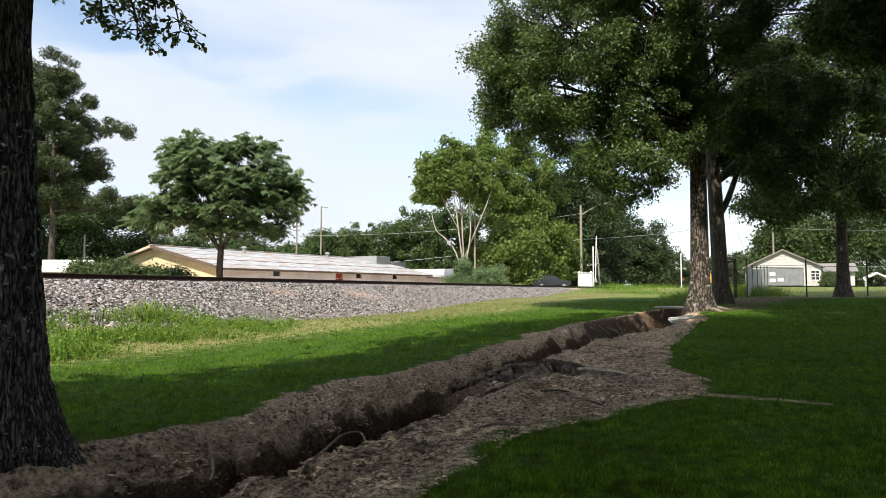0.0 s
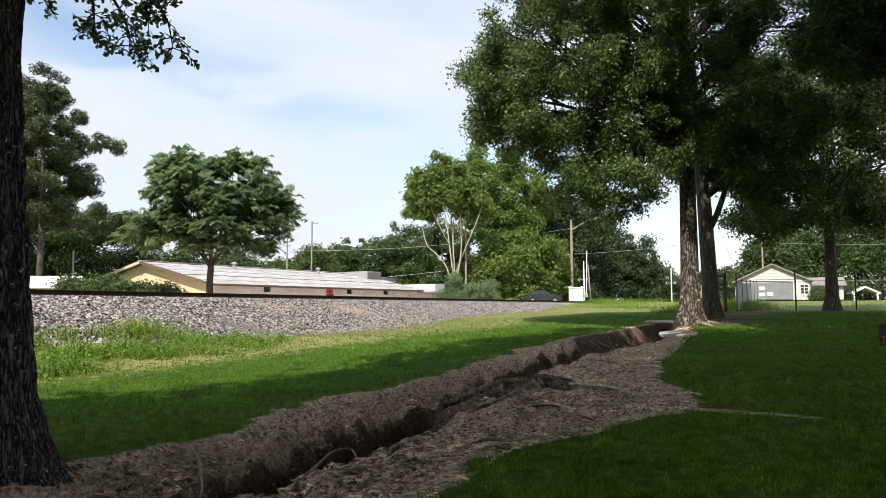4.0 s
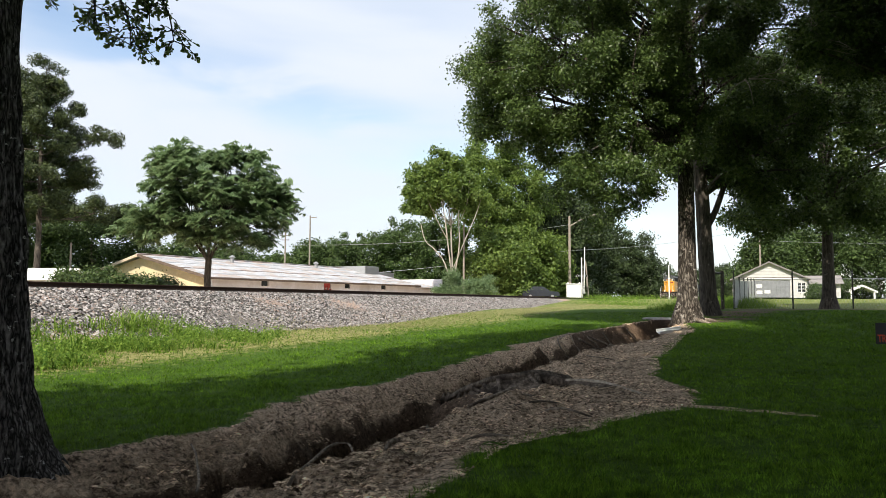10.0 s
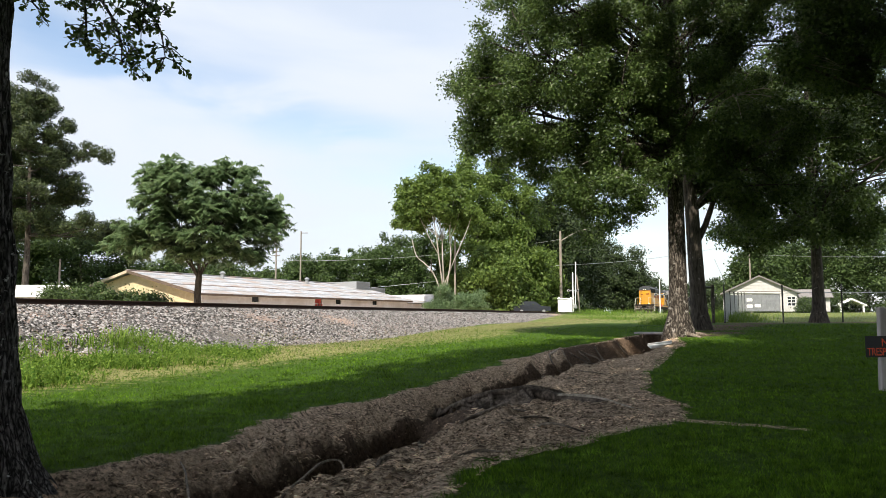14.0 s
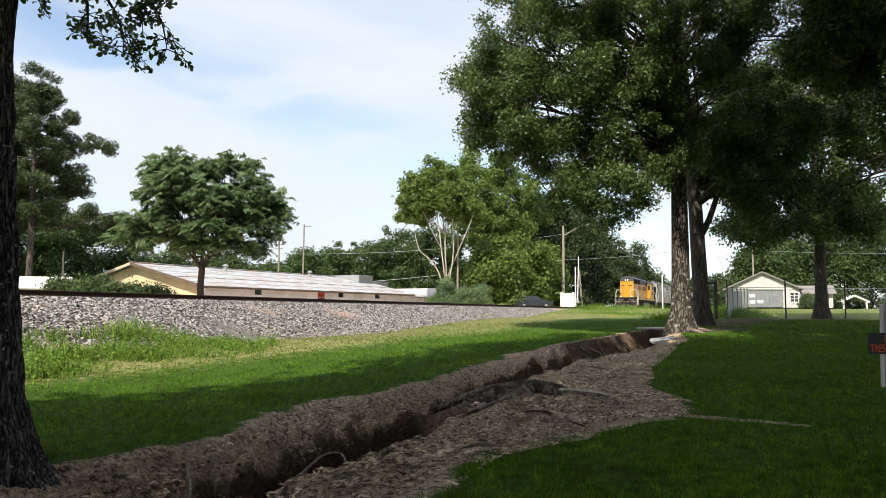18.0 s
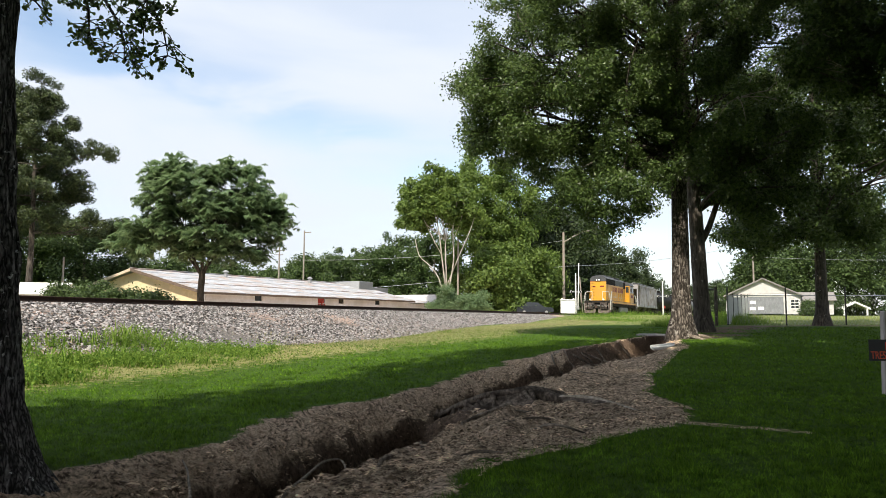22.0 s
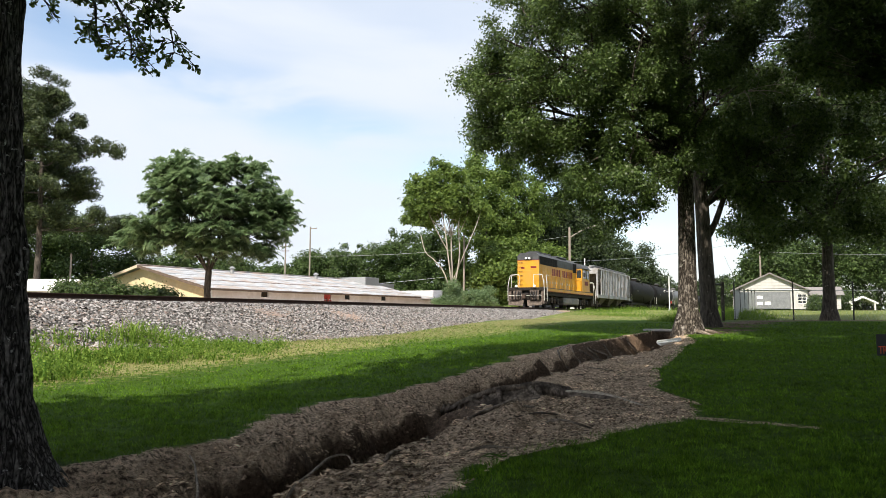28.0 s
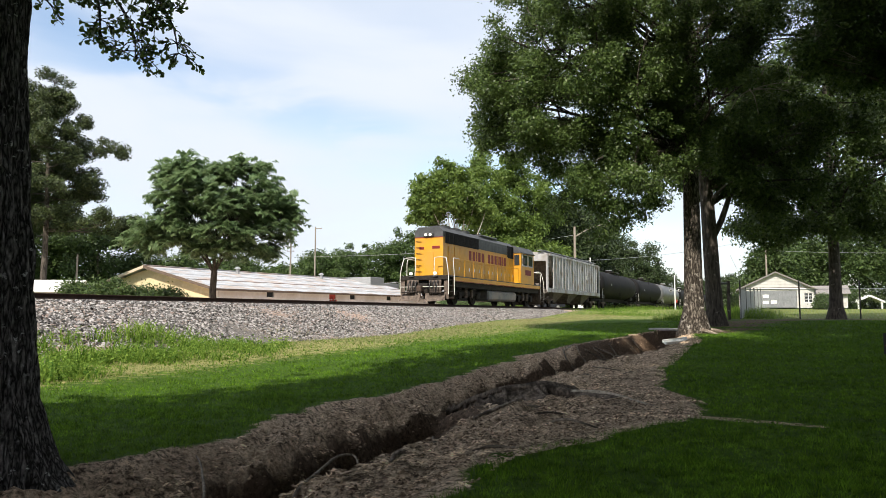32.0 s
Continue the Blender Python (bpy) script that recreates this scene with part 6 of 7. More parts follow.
def freight_truck(parent, cx):
    for s in (-1, 1):
        bm = box(cx - 1.05, cx + 1.05, s * 1.0 - 0.07, s * 1.0 + 0.07, 0.5, 0.72, 0.05)
        box(cx - 0.32, cx + 0.32, s * 1.0 - 0.08, s * 1.0 + 0.08, 0.28, 0.62, 0.04, bm)
        tr = part("truck_frame", bm, M_BRAKE, parent)
        for k in (-0.15, 0.0, 0.15):
            part("spring", cyl((cx + k, s * 1.0, 0.33), (cx + k, s * 1.0, 0.62), 0.06, 8), M_TRUCK, tr)
        for k in (-0.87, 0.87):
            part("bearing_cap", cyl((cx + k, s * 0.98, 0.46), (cx + k, s * 1.14, 0.46), 0.13, 10), M_TRUCK, tr)
    for k in (-0.87, 0.87):
        wheelset(parent, cx + k, 0.46)


def hopper():
    H = thing("covered_hopper_car", "weathered grey covered hopper car with ribbed sides", "freight car")
    e = 19.6
    z0, z1 = 1.55, 4.35
    for s in (-1, 1):
        y = s * 1.5
        part("side_sheet", box(2.2, e - 2.2, min(y, y - s * 0.05), max(y, y - s * 0.05), z0, z1 - 0.1), M_HOPPER, H)
        n = 17
        for i in range(n + 1):
            x = 2.2 + (e - 4.4) * i / n
            part("side_rib", box(x - 0.05, x + 0.05, min(y, y + s * 0.09), max(y, y + s * 0.09), z0, z1 - 0.1, 0.01), M_HOPPER, H)
        part("top_chord", box(1.2, e - 1.2, min(y - s * 0.1, y + s * 0.08), max(y - s * 0.1, y + s * 0.08), z1 - 0.14, z1 + 0.04, 0.02), M_HOPPER, H)
        part("side_sill", box(0.6, e - 0.6, min(y - s * 0.12, y + s * 0.05), max(y - s * 0.12, y + s * 0.05), 1.22, 1.55, 0.02), M_HOPPER, H)
        part("white_panel", box(13.3, 13.8, min(y, y + s * 0.012), max(y, y + s * 0.012), 2.7, 3.1), M_WHITE, H, "small white data panel")
        for x in (0.75, e - 0.75):
            part("corner_post", box(x - 0.1, x + 0.1, min(y - s * 0.14, y), max(y - s * 0.14, y), 1.2, z1, 0.01), M_HOPPER, H, "pale upright end post")
            lad = part("ladder", box(x - 0.03, x + 0.03, min(y, y + s * 0.05), max(y, y + s * 0.05), 1.1, z1), M_HOPPER, H)
            for i in range(9):
                part("rung", cyl((x - 0.28, y + s * 0.04, 1.25 + i * 0.34), (x + 0.28, y + s * 0.04, 1.25 + i * 0.34), 0.014, 5), M_GALV, lad)
    # end slope sheets, in dark steel colour to paint the overhang's shade
    for x, sg in ((0.7, 1), (e - 0.7, -1)):
        bm = bmesh.new()
        a = [(x, z1 - 0.1), (x + sg * 1.5, z1 - 0.1), (x + sg * 3.2, z0), (x + sg * 1.5, z0 + 0.8)]
        f = [bm.verts.new((q, -1.44, z)) for q, z in a]
        k = [bm.verts.new((q, 1.44, z)) for q, z in a]
        bm.faces.new(f)
        bm.faces.new(k[::-1])
        for i in range(4):
            bm.faces.new((f[i], f[(i + 1) % 4], k[(i + 1) % 4], k[i]))
        part("slope_sheet", bm, M_PILOT, H, "slope sheet coloured dark for the shade under its header")
        part("end_sill", box(min(x, x + sg * 0.3) - 0.15, max(x, x + sg * 0.3), -1.45, 1.45, 1.1, 1.4, 0.02), M_HOPPER_DIRT, H)
        part("end_header", box(x - 0.06, x + 0.06, -1.48, 1.48, 3.75, z1, 0.02), M_HOPPER, H, "pale end header panel")
        part("brake_platform", box(min(x, x + sg * 1.6), max(x, x + sg * 1.6), -1.4, 1.4, 1.40, 1.45), M_HOPPER_DIRT, H)
        part("air_tank", cyl((x + sg * 0.9, -0.5, 1.75), (x + sg * 0.9, 0.5, 1.75), 0.22, 12), M_HOPPER_DIRT, H)
        coupler(H, x - sg * 0.2, -sg)
    # roof, running board, hatches
    bm = bmesh.new()
    prof = [(-1.5, z1 - 0.05), (1.5, z1 - 0.05), (1.1, z1 + 0.14), (0, z1 + 0.2), (-1.1, z1 + 0.14)]
    f = [bm.verts.new((0.7, y, z)) for y, z in prof]
    k = [bm.verts.new((e - 0.7, y, z)) for y, z in prof]
    bm.faces.new(f)
    bm.faces.new(k[::-1])
    for i in range(5):
        bm.faces.new((f[i], f[(i + 1) % 5], k[(i + 1) % 5], k[i]))
    part("roof", bm, M_HOPPER, H)
    for s in (-1, 1):
        part("running_board", box(0.4, e - 0.4, s * 0.95 - 0.25, s * 0.95 + 0.25, z1 + 0.26, z1 + 0.30), M_GALV, H)
    for i in range(5):
        part("roof_hatch", box(2.6 + i * 3.1, 4.6 + i * 3.1, -0.4, 0.4, z1 + 0.2, z1 + 0.32, 0.04), M_HOPPER, H)
    # discharge bays
    for i in range(3):
        cx = 5.2 + i * 4.8
        bm = bmesh.new()
        top = [(cx - 2.1, -1.3, z0), (cx + 2.1, -1.3, z0), (cx + 2.1, 1.3, z0), (cx - 2.1, 1.3, z0)]
        bot = [(cx - 0.45, -0.6, 0.42), (cx + 0.45, -0.6, 0.42), (cx + 0.45, 0.6, 0.42), (cx - 0.45, 0.6, 0.42)]
        a, b = [bm.verts.new(c) for c in top], [bm.verts.new(c) for c in bot]
        bm.faces.new(a)
        bm.faces.new(b[::-1])
        for q in range(4):
            bm.faces.new((a[q], a[(q + 1) % 4], b[(q + 1) % 4], b[q]))
        bay = part("discharge_bay", bm, M_HOPPER_DIRT, H)
        part("gate", box(cx - 0.5, cx + 0.5, -0.8, 0.8, 0.34, 0.42, 0.02), M_BRAKE, bay)
    part("centre_sill", box(0.6, e - 0.6, -0.2, 0.2, 0.85, 1.2), M_HOPPER_DIRT, H)
    for cx in (2.4, e - 2.4):
        freight_truck(H, cx)
    return H


def tanker(material, label):
    T = thing("tank_car", label, "freight car", group="tank cars of the train")
    e, r, cz = 20.2, 1.52, 2.66
    bm = bmesh.new()
    seg = 28
    rings = [(0.55, 0.25), (0.62, 0.62), (0.78, 0.86), (1.05, 0.97), (1.4, 1.0)]
    xs = rings + [(x, 1.0) for x in (4.0, 7.0, 10.1, 13.2, 16.2)] + [(e - x, q) for x, q in rings[::-1]]
    loops = []
    for x, q in xs:
        loops.append([bm.verts.new((x, math.cos(2 * math.pi * i / seg) * r * q, cz + math.sin(2 * math.pi * i / seg) * r * q)) for i in range(seg)])
    for a, b in zip(loops, loops[1:]):
        for i in range(seg):
            bm.faces.new((a[i], a[(i + 1) % seg], b[(i + 1) % seg], b[i]))
    bm.faces.new(loops[0])
    bm.faces.new(loops[-1][::-1])
    part("tank", bm, material, T, smooth=True)
    for x in (3.6, 6.5, 10.1, 12.1, 15.0):
        bm = bmesh.new()
        l2 = [[bm.verts.new((x + d, math.cos(2 * math.pi * i / seg) * (r + 0.012), cz + math.sin(2 * math.pi * i / seg) * (r + 0.012))) for i in range(seg)] for d in (-0.04, 0.04)]
        for i in range(seg):
            bm.faces.new((l2[0][i], l2[0][(i + 1) % seg], l2[1][(i + 1) % seg], l2[1][i]))
        part("tank_band", bm, material, T)
    dome = part("dome_housing", cyl((10.1, 0, cz + r - 0.1), (10.1, 0, cz + r + 0.36), 0.45, 16, bev=0.04), material, T)
    part("lid", cyl((10.1, 0, cz + r + 0.36), (10.1, 0, cz + r + 0.42), 0.38, 14), M_GALV, dome)
    part("platform", box(8.7, 11.5, -0.95, 0.95, cz + r + 0.0, cz + r + 0.05), M_TRUCK, T)
    for s in (-1, 1):
        for x in (8.75, 10.1, 11.45):
            part("rail_post", cyl((x, s * 0.9, cz + r), (x, s * 0.9, cz + r + 0.55), 0.018, 5), M_TRUCK, T)
        part("rail", cyl((8.75, s * 0.9, cz + r + 0.55), (11.45, s * 0.9, cz + r + 0.55), 0.018, 5), M_TRUCK, T)
        for k in (-0.22, 0.22):
            part("ladder_rail", cyl((10.1 + k, s * 1.35, 1.0), (10.1 + k, s * 1.12, cz + r), 0.02, 5), M_TRUCK, T)
        part("data_panel", box(4.3, 4.7, s * (r + 0.004) - 0.01, s * (r + 0.004) + 0.01, cz - 0.12, cz + 0.08), M_TANK_GREY, T, "small pale data panel")
        for x in (0.6, e - 0.6):
            part("end_handrail", cyl((x, s * 1.4, 1.1), (x, s * 1.4, 2.1), 0.02, 5), M_RAILING, T)
    part("centre_sill", box(0.2, e - 0.2, -0.25, 0.25, 0.82, 1.16), M_TRUCK, T)
    for x in (0.25, e - 0.85):
        part("end_platform", box(x, x + 0.6, -1.45, 1.45, 1.0, 1.12, 0.01), M_TRUCK, T)
    for cx in (2.3, e - 2.3):
        part("saddle", box(cx - 0.6, cx + 0.6, -1.1, 1.1, 1.1, 1.5, 0.04), M_TRUCK, T)
        freight_truck(T, cx)
    coupler(T, 0.1, -1)
    coupler(T, e - 0.1, 1)
    return T


def travel(t):
    """Metres from the mark on the track to the train's leading end, t seconds in."""
    k = t - 32.0
    return 3.75 - 5.033 * k - 0.0105 * k * k


def car_pose(s, length):
    """A car whose front is s metres along the track, standing on its two trucks."""
    a, b = track_point(s + length * 0.15, 0, RAIL_Z), track_point(s + length * 0.85, 0, RAIL_Z)
    d = (b - a).normalized()
    o = a - d * length * 0.15
    return Matrix.Translation(o) @ Matrix.Rotation(math.atan2(d.y, d.x), 4, "Z")


def build_train():
    cars = [(loco(), 0.0, 18.5)]
    wheels = [list(WHEELSETS)]
    WHEELSETS.clear()
    cars.append((hopper(), 19.1, 19.6))
    wheels.append(list(WHEELSETS))
    s = 39.4
    for i in range(6):
        WHEELSETS.clear()
        grey = i == 2
        T = tanker(M_TANKER_GREY if grey else M_TANKER, "dark grey tank car coupled in the train" if grey else "glossy black tank car coupled in the train")
        cars.append((T, s, 20.2))
        wheels.append(list(WHEELSETS) if i < 2 else [])
        s += 20.9
    return cars, wheels


CARS, CAR_WHEELS = build_train()

# ---- ditch litter, roots, grass ----
def root(points, r0, r1, label="weathered grey tree root exposed by erosion", name="exposed_root", seg=9, mat_=None):
    pts = bez(points, 22)
    rr = [(r0 + (r1 - r0) * i / 21) * (1 + 0.22 * noise.noise(Vector((i * 0.3, r0 * 40, 0)))) for i in range(22)]
    ob = tube(name, pts, rr, mat_ or M_ROOT, seg=seg, rough=0.22, fseed=r0 * 91, freq=1.6)
    return tagged(ob, label, "root", group="exposed roots")


def on(x, y, dz=0.0):
    return (x, y, ground_z(x, y) + dz)


def eroded_stump():
    """A torn stump with root ridges that run down into the wash, as one weathered mass."""
    ridges = [
        [(0.12, 10.08, -0.22, 0.06), (0.55, 9.92, -0.10, 0.09), (0.80, 9.85, 0.00, 0.13), (1.19, 9.80, 0.07, 0.22)],
        [(1.19, 9.80, 0.07, 0.22), (1.50, 10.0, 0.04, 0.13), (1.80, 10.25, 0.0, 0.07)],
        [(1.25, 9.75, 0.02, 0.16), (1.45, 9.75, -0.06, 0.10), (1.73, 9.70, -0.10, 0.09), (2.05, 9.35, -0.12, 0.08), (2.25, 8.7, -0.05, 0.06), (2.34, 8.2, -0.04, 0.04)],
        [(1.20, 9.70, 0.02, 0.16), (1.33, 9.40, -0.12, 0.10), (1.5, 9.1, -0.2, 0.05)],
        [(0.85, 9.80, 0.00, 0.12), (0.64, 9.55, -0.16, 0.08), (0.44, 9.35, -0.27, 0.04)],
        [(1.10, 9.75, 0.02, 0.16), (0.98, 9.45, -0.14, 0.09), (0.84, 9.2, -0.24, 0.04)],
    ]
    segs = []
    for line in ridges:
        pts = bez([p[:3] for p in line], 4 * len(line))
        for i, p in enumerate(pts):
            t = i / (len(pts) - 1) * (len(line) - 1)
            k = min(int(t), len(line) - 2)
            w = line[k][3] + (line[k + 1][3] - line[k][3]) * (t - k)
            segs.append((p.x, p.y, max(p.z + 0.07, ground_z(p.x, p.y) + 0.05), w * 1.75))
    q = np.array(segs)
    nx, ny, x0, y0, st = 136, 124, -0.1, 8.1, 0.019
    verts = []
    for j in range(ny):
        for i in range(nx):
            x, y = x0 + i * st, y0 + j * st
            g = ground_z(x, y)
            wx = x + 0.05 * noise.noise(Vector((x * 5, y * 5, 1)))
            wy = y + 0.05 * noise.noise(Vector((x * 5, y * 5, 7)))
            d = np.hypot(q[:, 0] - wx, q[:, 1] - wy) / (q[:, 3] * 0.85)
            h = np.where(d < 1.12, np.maximum(q[:, 2] - g, 0.03) * (1.05 - d ** 1.5), -0.25)
            k = float(h.max())
            if k > 0:
                k += min(1.0, k * 8) * (0.03 * noise.noise(Vector((x * 6, y * 6, 3))) + 0.02 * noise.noise(Vector((x * 16, y * 16, 3))) - 0.03)
            verts.append((x, y, g - 0.03 + k if k > -0.2 else g - 0.2))
    idx = np.arange(nx * ny).reshape(ny, nx)
    quads = np.stack([idx[:-1, :-1], idx[:-1, 1:], idx[1:, 1:], idx[1:, :-1]], -1).reshape(-1, 4)
    vz = np.array(verts)
    low = np.array([ground_z(a, b) for a, b, _ in verts]) - vz[:, 2]
    quads = quads[(low[quads] < 0.06).any(1)]
    used, inv = np.unique(quads, return_inverse=True)
    st = new("eroded_stump", np_mesh("eroded_stump", vz[used], inv.reshape(-1, 4), M_STUMP, smooth=True))
    tagged(st, "torn grey stump with root ridges standing in the eroded soil", "stump")
    # the thick roots that hold it together
    for line, r0, r1 in (([(0.02, 10.1, -0.36), (0.30, 10.0, -0.17), (0.55, 9.90, -0.06), (0.80, 9.82, 0.02), (1.19, 9.76, 0.07)], 0.030, 0.055),
                         ([(1.10, 9.78, 0.06), (1.35, 9.80, 0.08), (1.60, 9.98, 0.03), (1.95, 10.3, -0.05)], 0.060, 0.03),
                         ([(1.25, 9.74, 0.05), (1.52, 9.70, 0.0), (1.82, 9.50, -0.03), (2.10, 9.1, -0.03), (2.30, 8.5, -0.04), (2.42, 8.0, -0.08)], 0.085, 0.028)):
        root(line, r0, r1, "gnarled root along the stump's crest", seg=12, mat_=M_STUMP)
    rnd = random.Random(12)
    crest = [(0.42, 9.96, -0.10), (0.80, 9.82, 0.0), (1.05, 9.77, 0.05), (1.25, 9.75, 0.06), (1.50, 9.72, 0.0)]
    for i in range(5):
        a = Vector(crest[i % 4]).lerp(Vector(crest[i % 4 + 1]), rnd.random())
        dx, ln = rnd.uniform(-0.2, 0.35), rnd.uniform(0.22, 0.5)
        m, b = (a.x + dx * 0.3, a.y - ln * 0.4), (a.x + dx, a.y - ln)
        root([a, Vector((*m, (a.z + ground_z(*m)) / 2 + 0.02)), on(*b, -0.03)], rnd.uniform(0.03, 0.06), 0.012, "small root running down the stump's face", seg=8, mat_=M_STUMP)
    root([on(1.62, 9.62, 0.09), on(1.85, 9.45, 0.07), on(2.08, 9.15, 0.06), on(2.20, 8.75, 0.01), on(2.34, 8.25, -0.01)], 0.026, 0.010, "pale stripped root lying across bare soil", mat_=M_ROOT_PALE)
    root([on(0.95, 9.1, 0.05), on(0.6, 8.8, 0.03), on(0.25, 8.2, 0.02), on(0.1, 7.6, -0.01)], 0.03, 0.012, "thin root trailing down the wash")


def build_roots():
    # arching root over the near end of the ditch
    root([(-0.95, 4.75, -0.2), (-0.93, 4.95, -0.12), (-0.93, 5.6, -0.17), (-0.85, 6.0, -0.13), (-0.73, 6.1, -0.125), (-0.66, 5.95, -0.17), (-0.62, 5.8, -0.30)], 0.013, 0.007, "thin pale arching root over the ditch")
    root([(-1.45, 4.6, -0.14), (-1.5, 4.8, -0.11), (-1.64, 5.2, -0.10), (-1.75, 5.5, -0.08), (-1.87, 5.75, -0.06)], 0.011, 0.006)
    eroded_stump()
    # small roots in the far bank
    rnd = random.Random(4)
    for i in range(26):
        u = rnd.uniform(15, 27)
        v = lerp_list(u, DITCH_LEFT) + rnd.uniform(0.1, 0.9)
        a = xy_of(u, v)
        b = xy_of(u + rnd.uniform(-0.5, 0.9), v + rnd.uniform(0.3, 0.9))
        m = xy_of(u + rnd.uniform(-0.2, 0.5), v + rnd.uniform(0.2, 0.5))
        root([on(*a, 0.0), on(*m, 0.08), on(*b, -0.02)], rnd.uniform(0.02, 0.045), 0.012, "small root hanging in the ditch bank", seg=6, mat_=M_ROOT_PALE if i % 6 == 0 else M_ROOT)
    for i in range(16):
        u = rnd.uniform(3.5, 14)
        v = lerp_list(u, DITCH_LEFT) + rnd.uniform(0.7, 2.6)
        a, b = xy_of(u, v), xy_of(u + rnd.uniform(-0.6, 0.9), v + rnd.uniform(-0.5, 0.7))
        m = ((a[0] + b[0]) / 2 + rnd.uniform(-0.1, 0.1), (a[1] + b[1]) / 2)
        root([on(*a, 0.0), on(*m, 0.03), on(*b, -0.01)], rnd.uniform(0.010, 0.022), 0.007, "small root lying on bare soil", seg=6)
    # spreading roots of the nearer oak
    for k in range(7):
        ang = k * 0.9 + 2.2
        x0, y0 = 9.235 + 0.34 * math.cos(ang), 27.6 + 0.42 * math.sin(ang)
        x1, y1 = 9.235 + 1.3 * math.cos(ang + 0.2), 27.6 + 1.5 * math.sin(ang + 0.2)
        root([on(x0, y0, 0.12), on((x0 + x1) / 2, (y0 + y1) / 2, 0.05), on(x1, y1, -0.06)], 0.10, 0.03, "spreading root at an oak's foot")


build_roots()


def scatter(n, seed, y0, y1, left=-0.62, right=0.64):
    """Spots spread evenly over what lies before the camera."""
    rng = np.random.default_rng(seed)
    y = np.exp(rng.uniform(math.log(y0), math.log(y1), n))
    x = y * rng.uniform(left, right, n)
    return rng, x, y


def soil_litter():
    """Chips, twigs and clods on the bare soil."""
    rng, x, y = scatter(340000, 71, 3.4, 28, -0.45, 0.36)
    spots = []
    for a, b in zip(x, y):
        u, v = uv_of(a, b)
        if lerp_list(u, DITCH_LEFT) + 0.05 < v < lerp_list(u, DITCH_RIGHT) + 0.15 and u < 31:
            if 1.5 * noise.noise(Vector((a * 1.1, b * 0.8, 6))) + 0.8 * noise.noise(Vector((a * 4.0, b * 3.0, 9))) + 0.42 < rng.random() * 0.95:
                continue
            z, _, _, top = land(u, v)
            if rng.random() < top * 1.1 or top > 0.62:
                continue
            spots.append((a, b, z))
    n = len(spots)
    c = np.array(spots)
    yaw = rng.normal(0.25, 0.6, n)
    ln = (0.005 + 0.026 * rng.random(n) ** 2) * (1 + 0.05 * c[:, 1])
    wd = np.minimum(ln * rng.uniform(0.12, 0.45, n), 0.012)
    d = np.stack([np.cos(yaw), np.sin(yaw), rng.normal(0, 0.25, n)], 1)
    s = np.stack([-np.sin(yaw), np.cos(yaw), rng.normal(0, 0.2, n)], 1)
    up = np.array([0, 0, 1.0])
    c = c + up * 0.008
    v = np.stack([c - d * ln[:, None], c + s * wd[:, None] + up * 0.004, c + d * ln[:, None], c - s * wd[:, None], c + up * (0.006 + wd[:, None] * 0.5)], 1).reshape(-1, 3)
    o = np.arange(n) * 5
    f = np.concatenate([np.stack([o, o + 1, o + 4], 1), np.stack([o + 1, o + 2, o + 4], 1), np.stack([o + 2, o + 3, o + 4], 1), np.stack([o + 3, o, o + 4], 1)])
    ob = new("wood_litter", np_mesh("wood_litter", v, f, M_LITTER))
    tagged(ob, "dry twigs, bark chips and clods on bare soil", "litter", kind="stuff")


M_LITTER = leaf_mat("dry_litter", (0.12, 0.075, 0.046), (0.92, 0.74, 0.54), 0.05, 0.9)


def blades(name, label, spots, height, width, rng, material, category="grass", bendy=0.5, fine=False):
    c = np.array(spots)
    n = len(c)
    yaw = rng.random(n) * 2 * np.pi
    d = np.stack([np.cos(yaw), np.sin(yaw), np.zeros(n)], 1)
    lean = rng.normal(0, bendy, (n, 3))
    lean[:, 2] = 0
    h = np.asarray(height)[:, None]
    w = np.asarray(width)[:, None]
    up = np.array([0, 0, 1.0])
    tip = c + up * h * (1 - 0.25 * np.linalg.norm(lean, axis=1)[:, None]) + lean * h
    if fine:
        mid = c + up * h * 0.6 + lean * h * 0.35
        v = np.stack([c - d * w - up * 0.01, c + d * w - up * 0.01, mid + d * w * 0.8, mid - d * w * 0.8, tip], 1).reshape(-1, 3)
        o = np.arange(n) * 5
        tri = np.concatenate([np.stack([o, o + 1, o + 2], 1), np.stack([o, o + 2, o + 3], 1), np.stack([o + 3, o + 2, o + 4], 1)])
    else:
        v = np.stack([c - d * w - up * 0.01, c + d * w - up * 0.01, tip], 1).reshape(-1, 3)
        tri = np.arange(n * 3).reshape(-1, 3)
    ob = new(name, np_mesh(name, v, tri, material))
    return tagged(ob, label, category, kind="stuff")


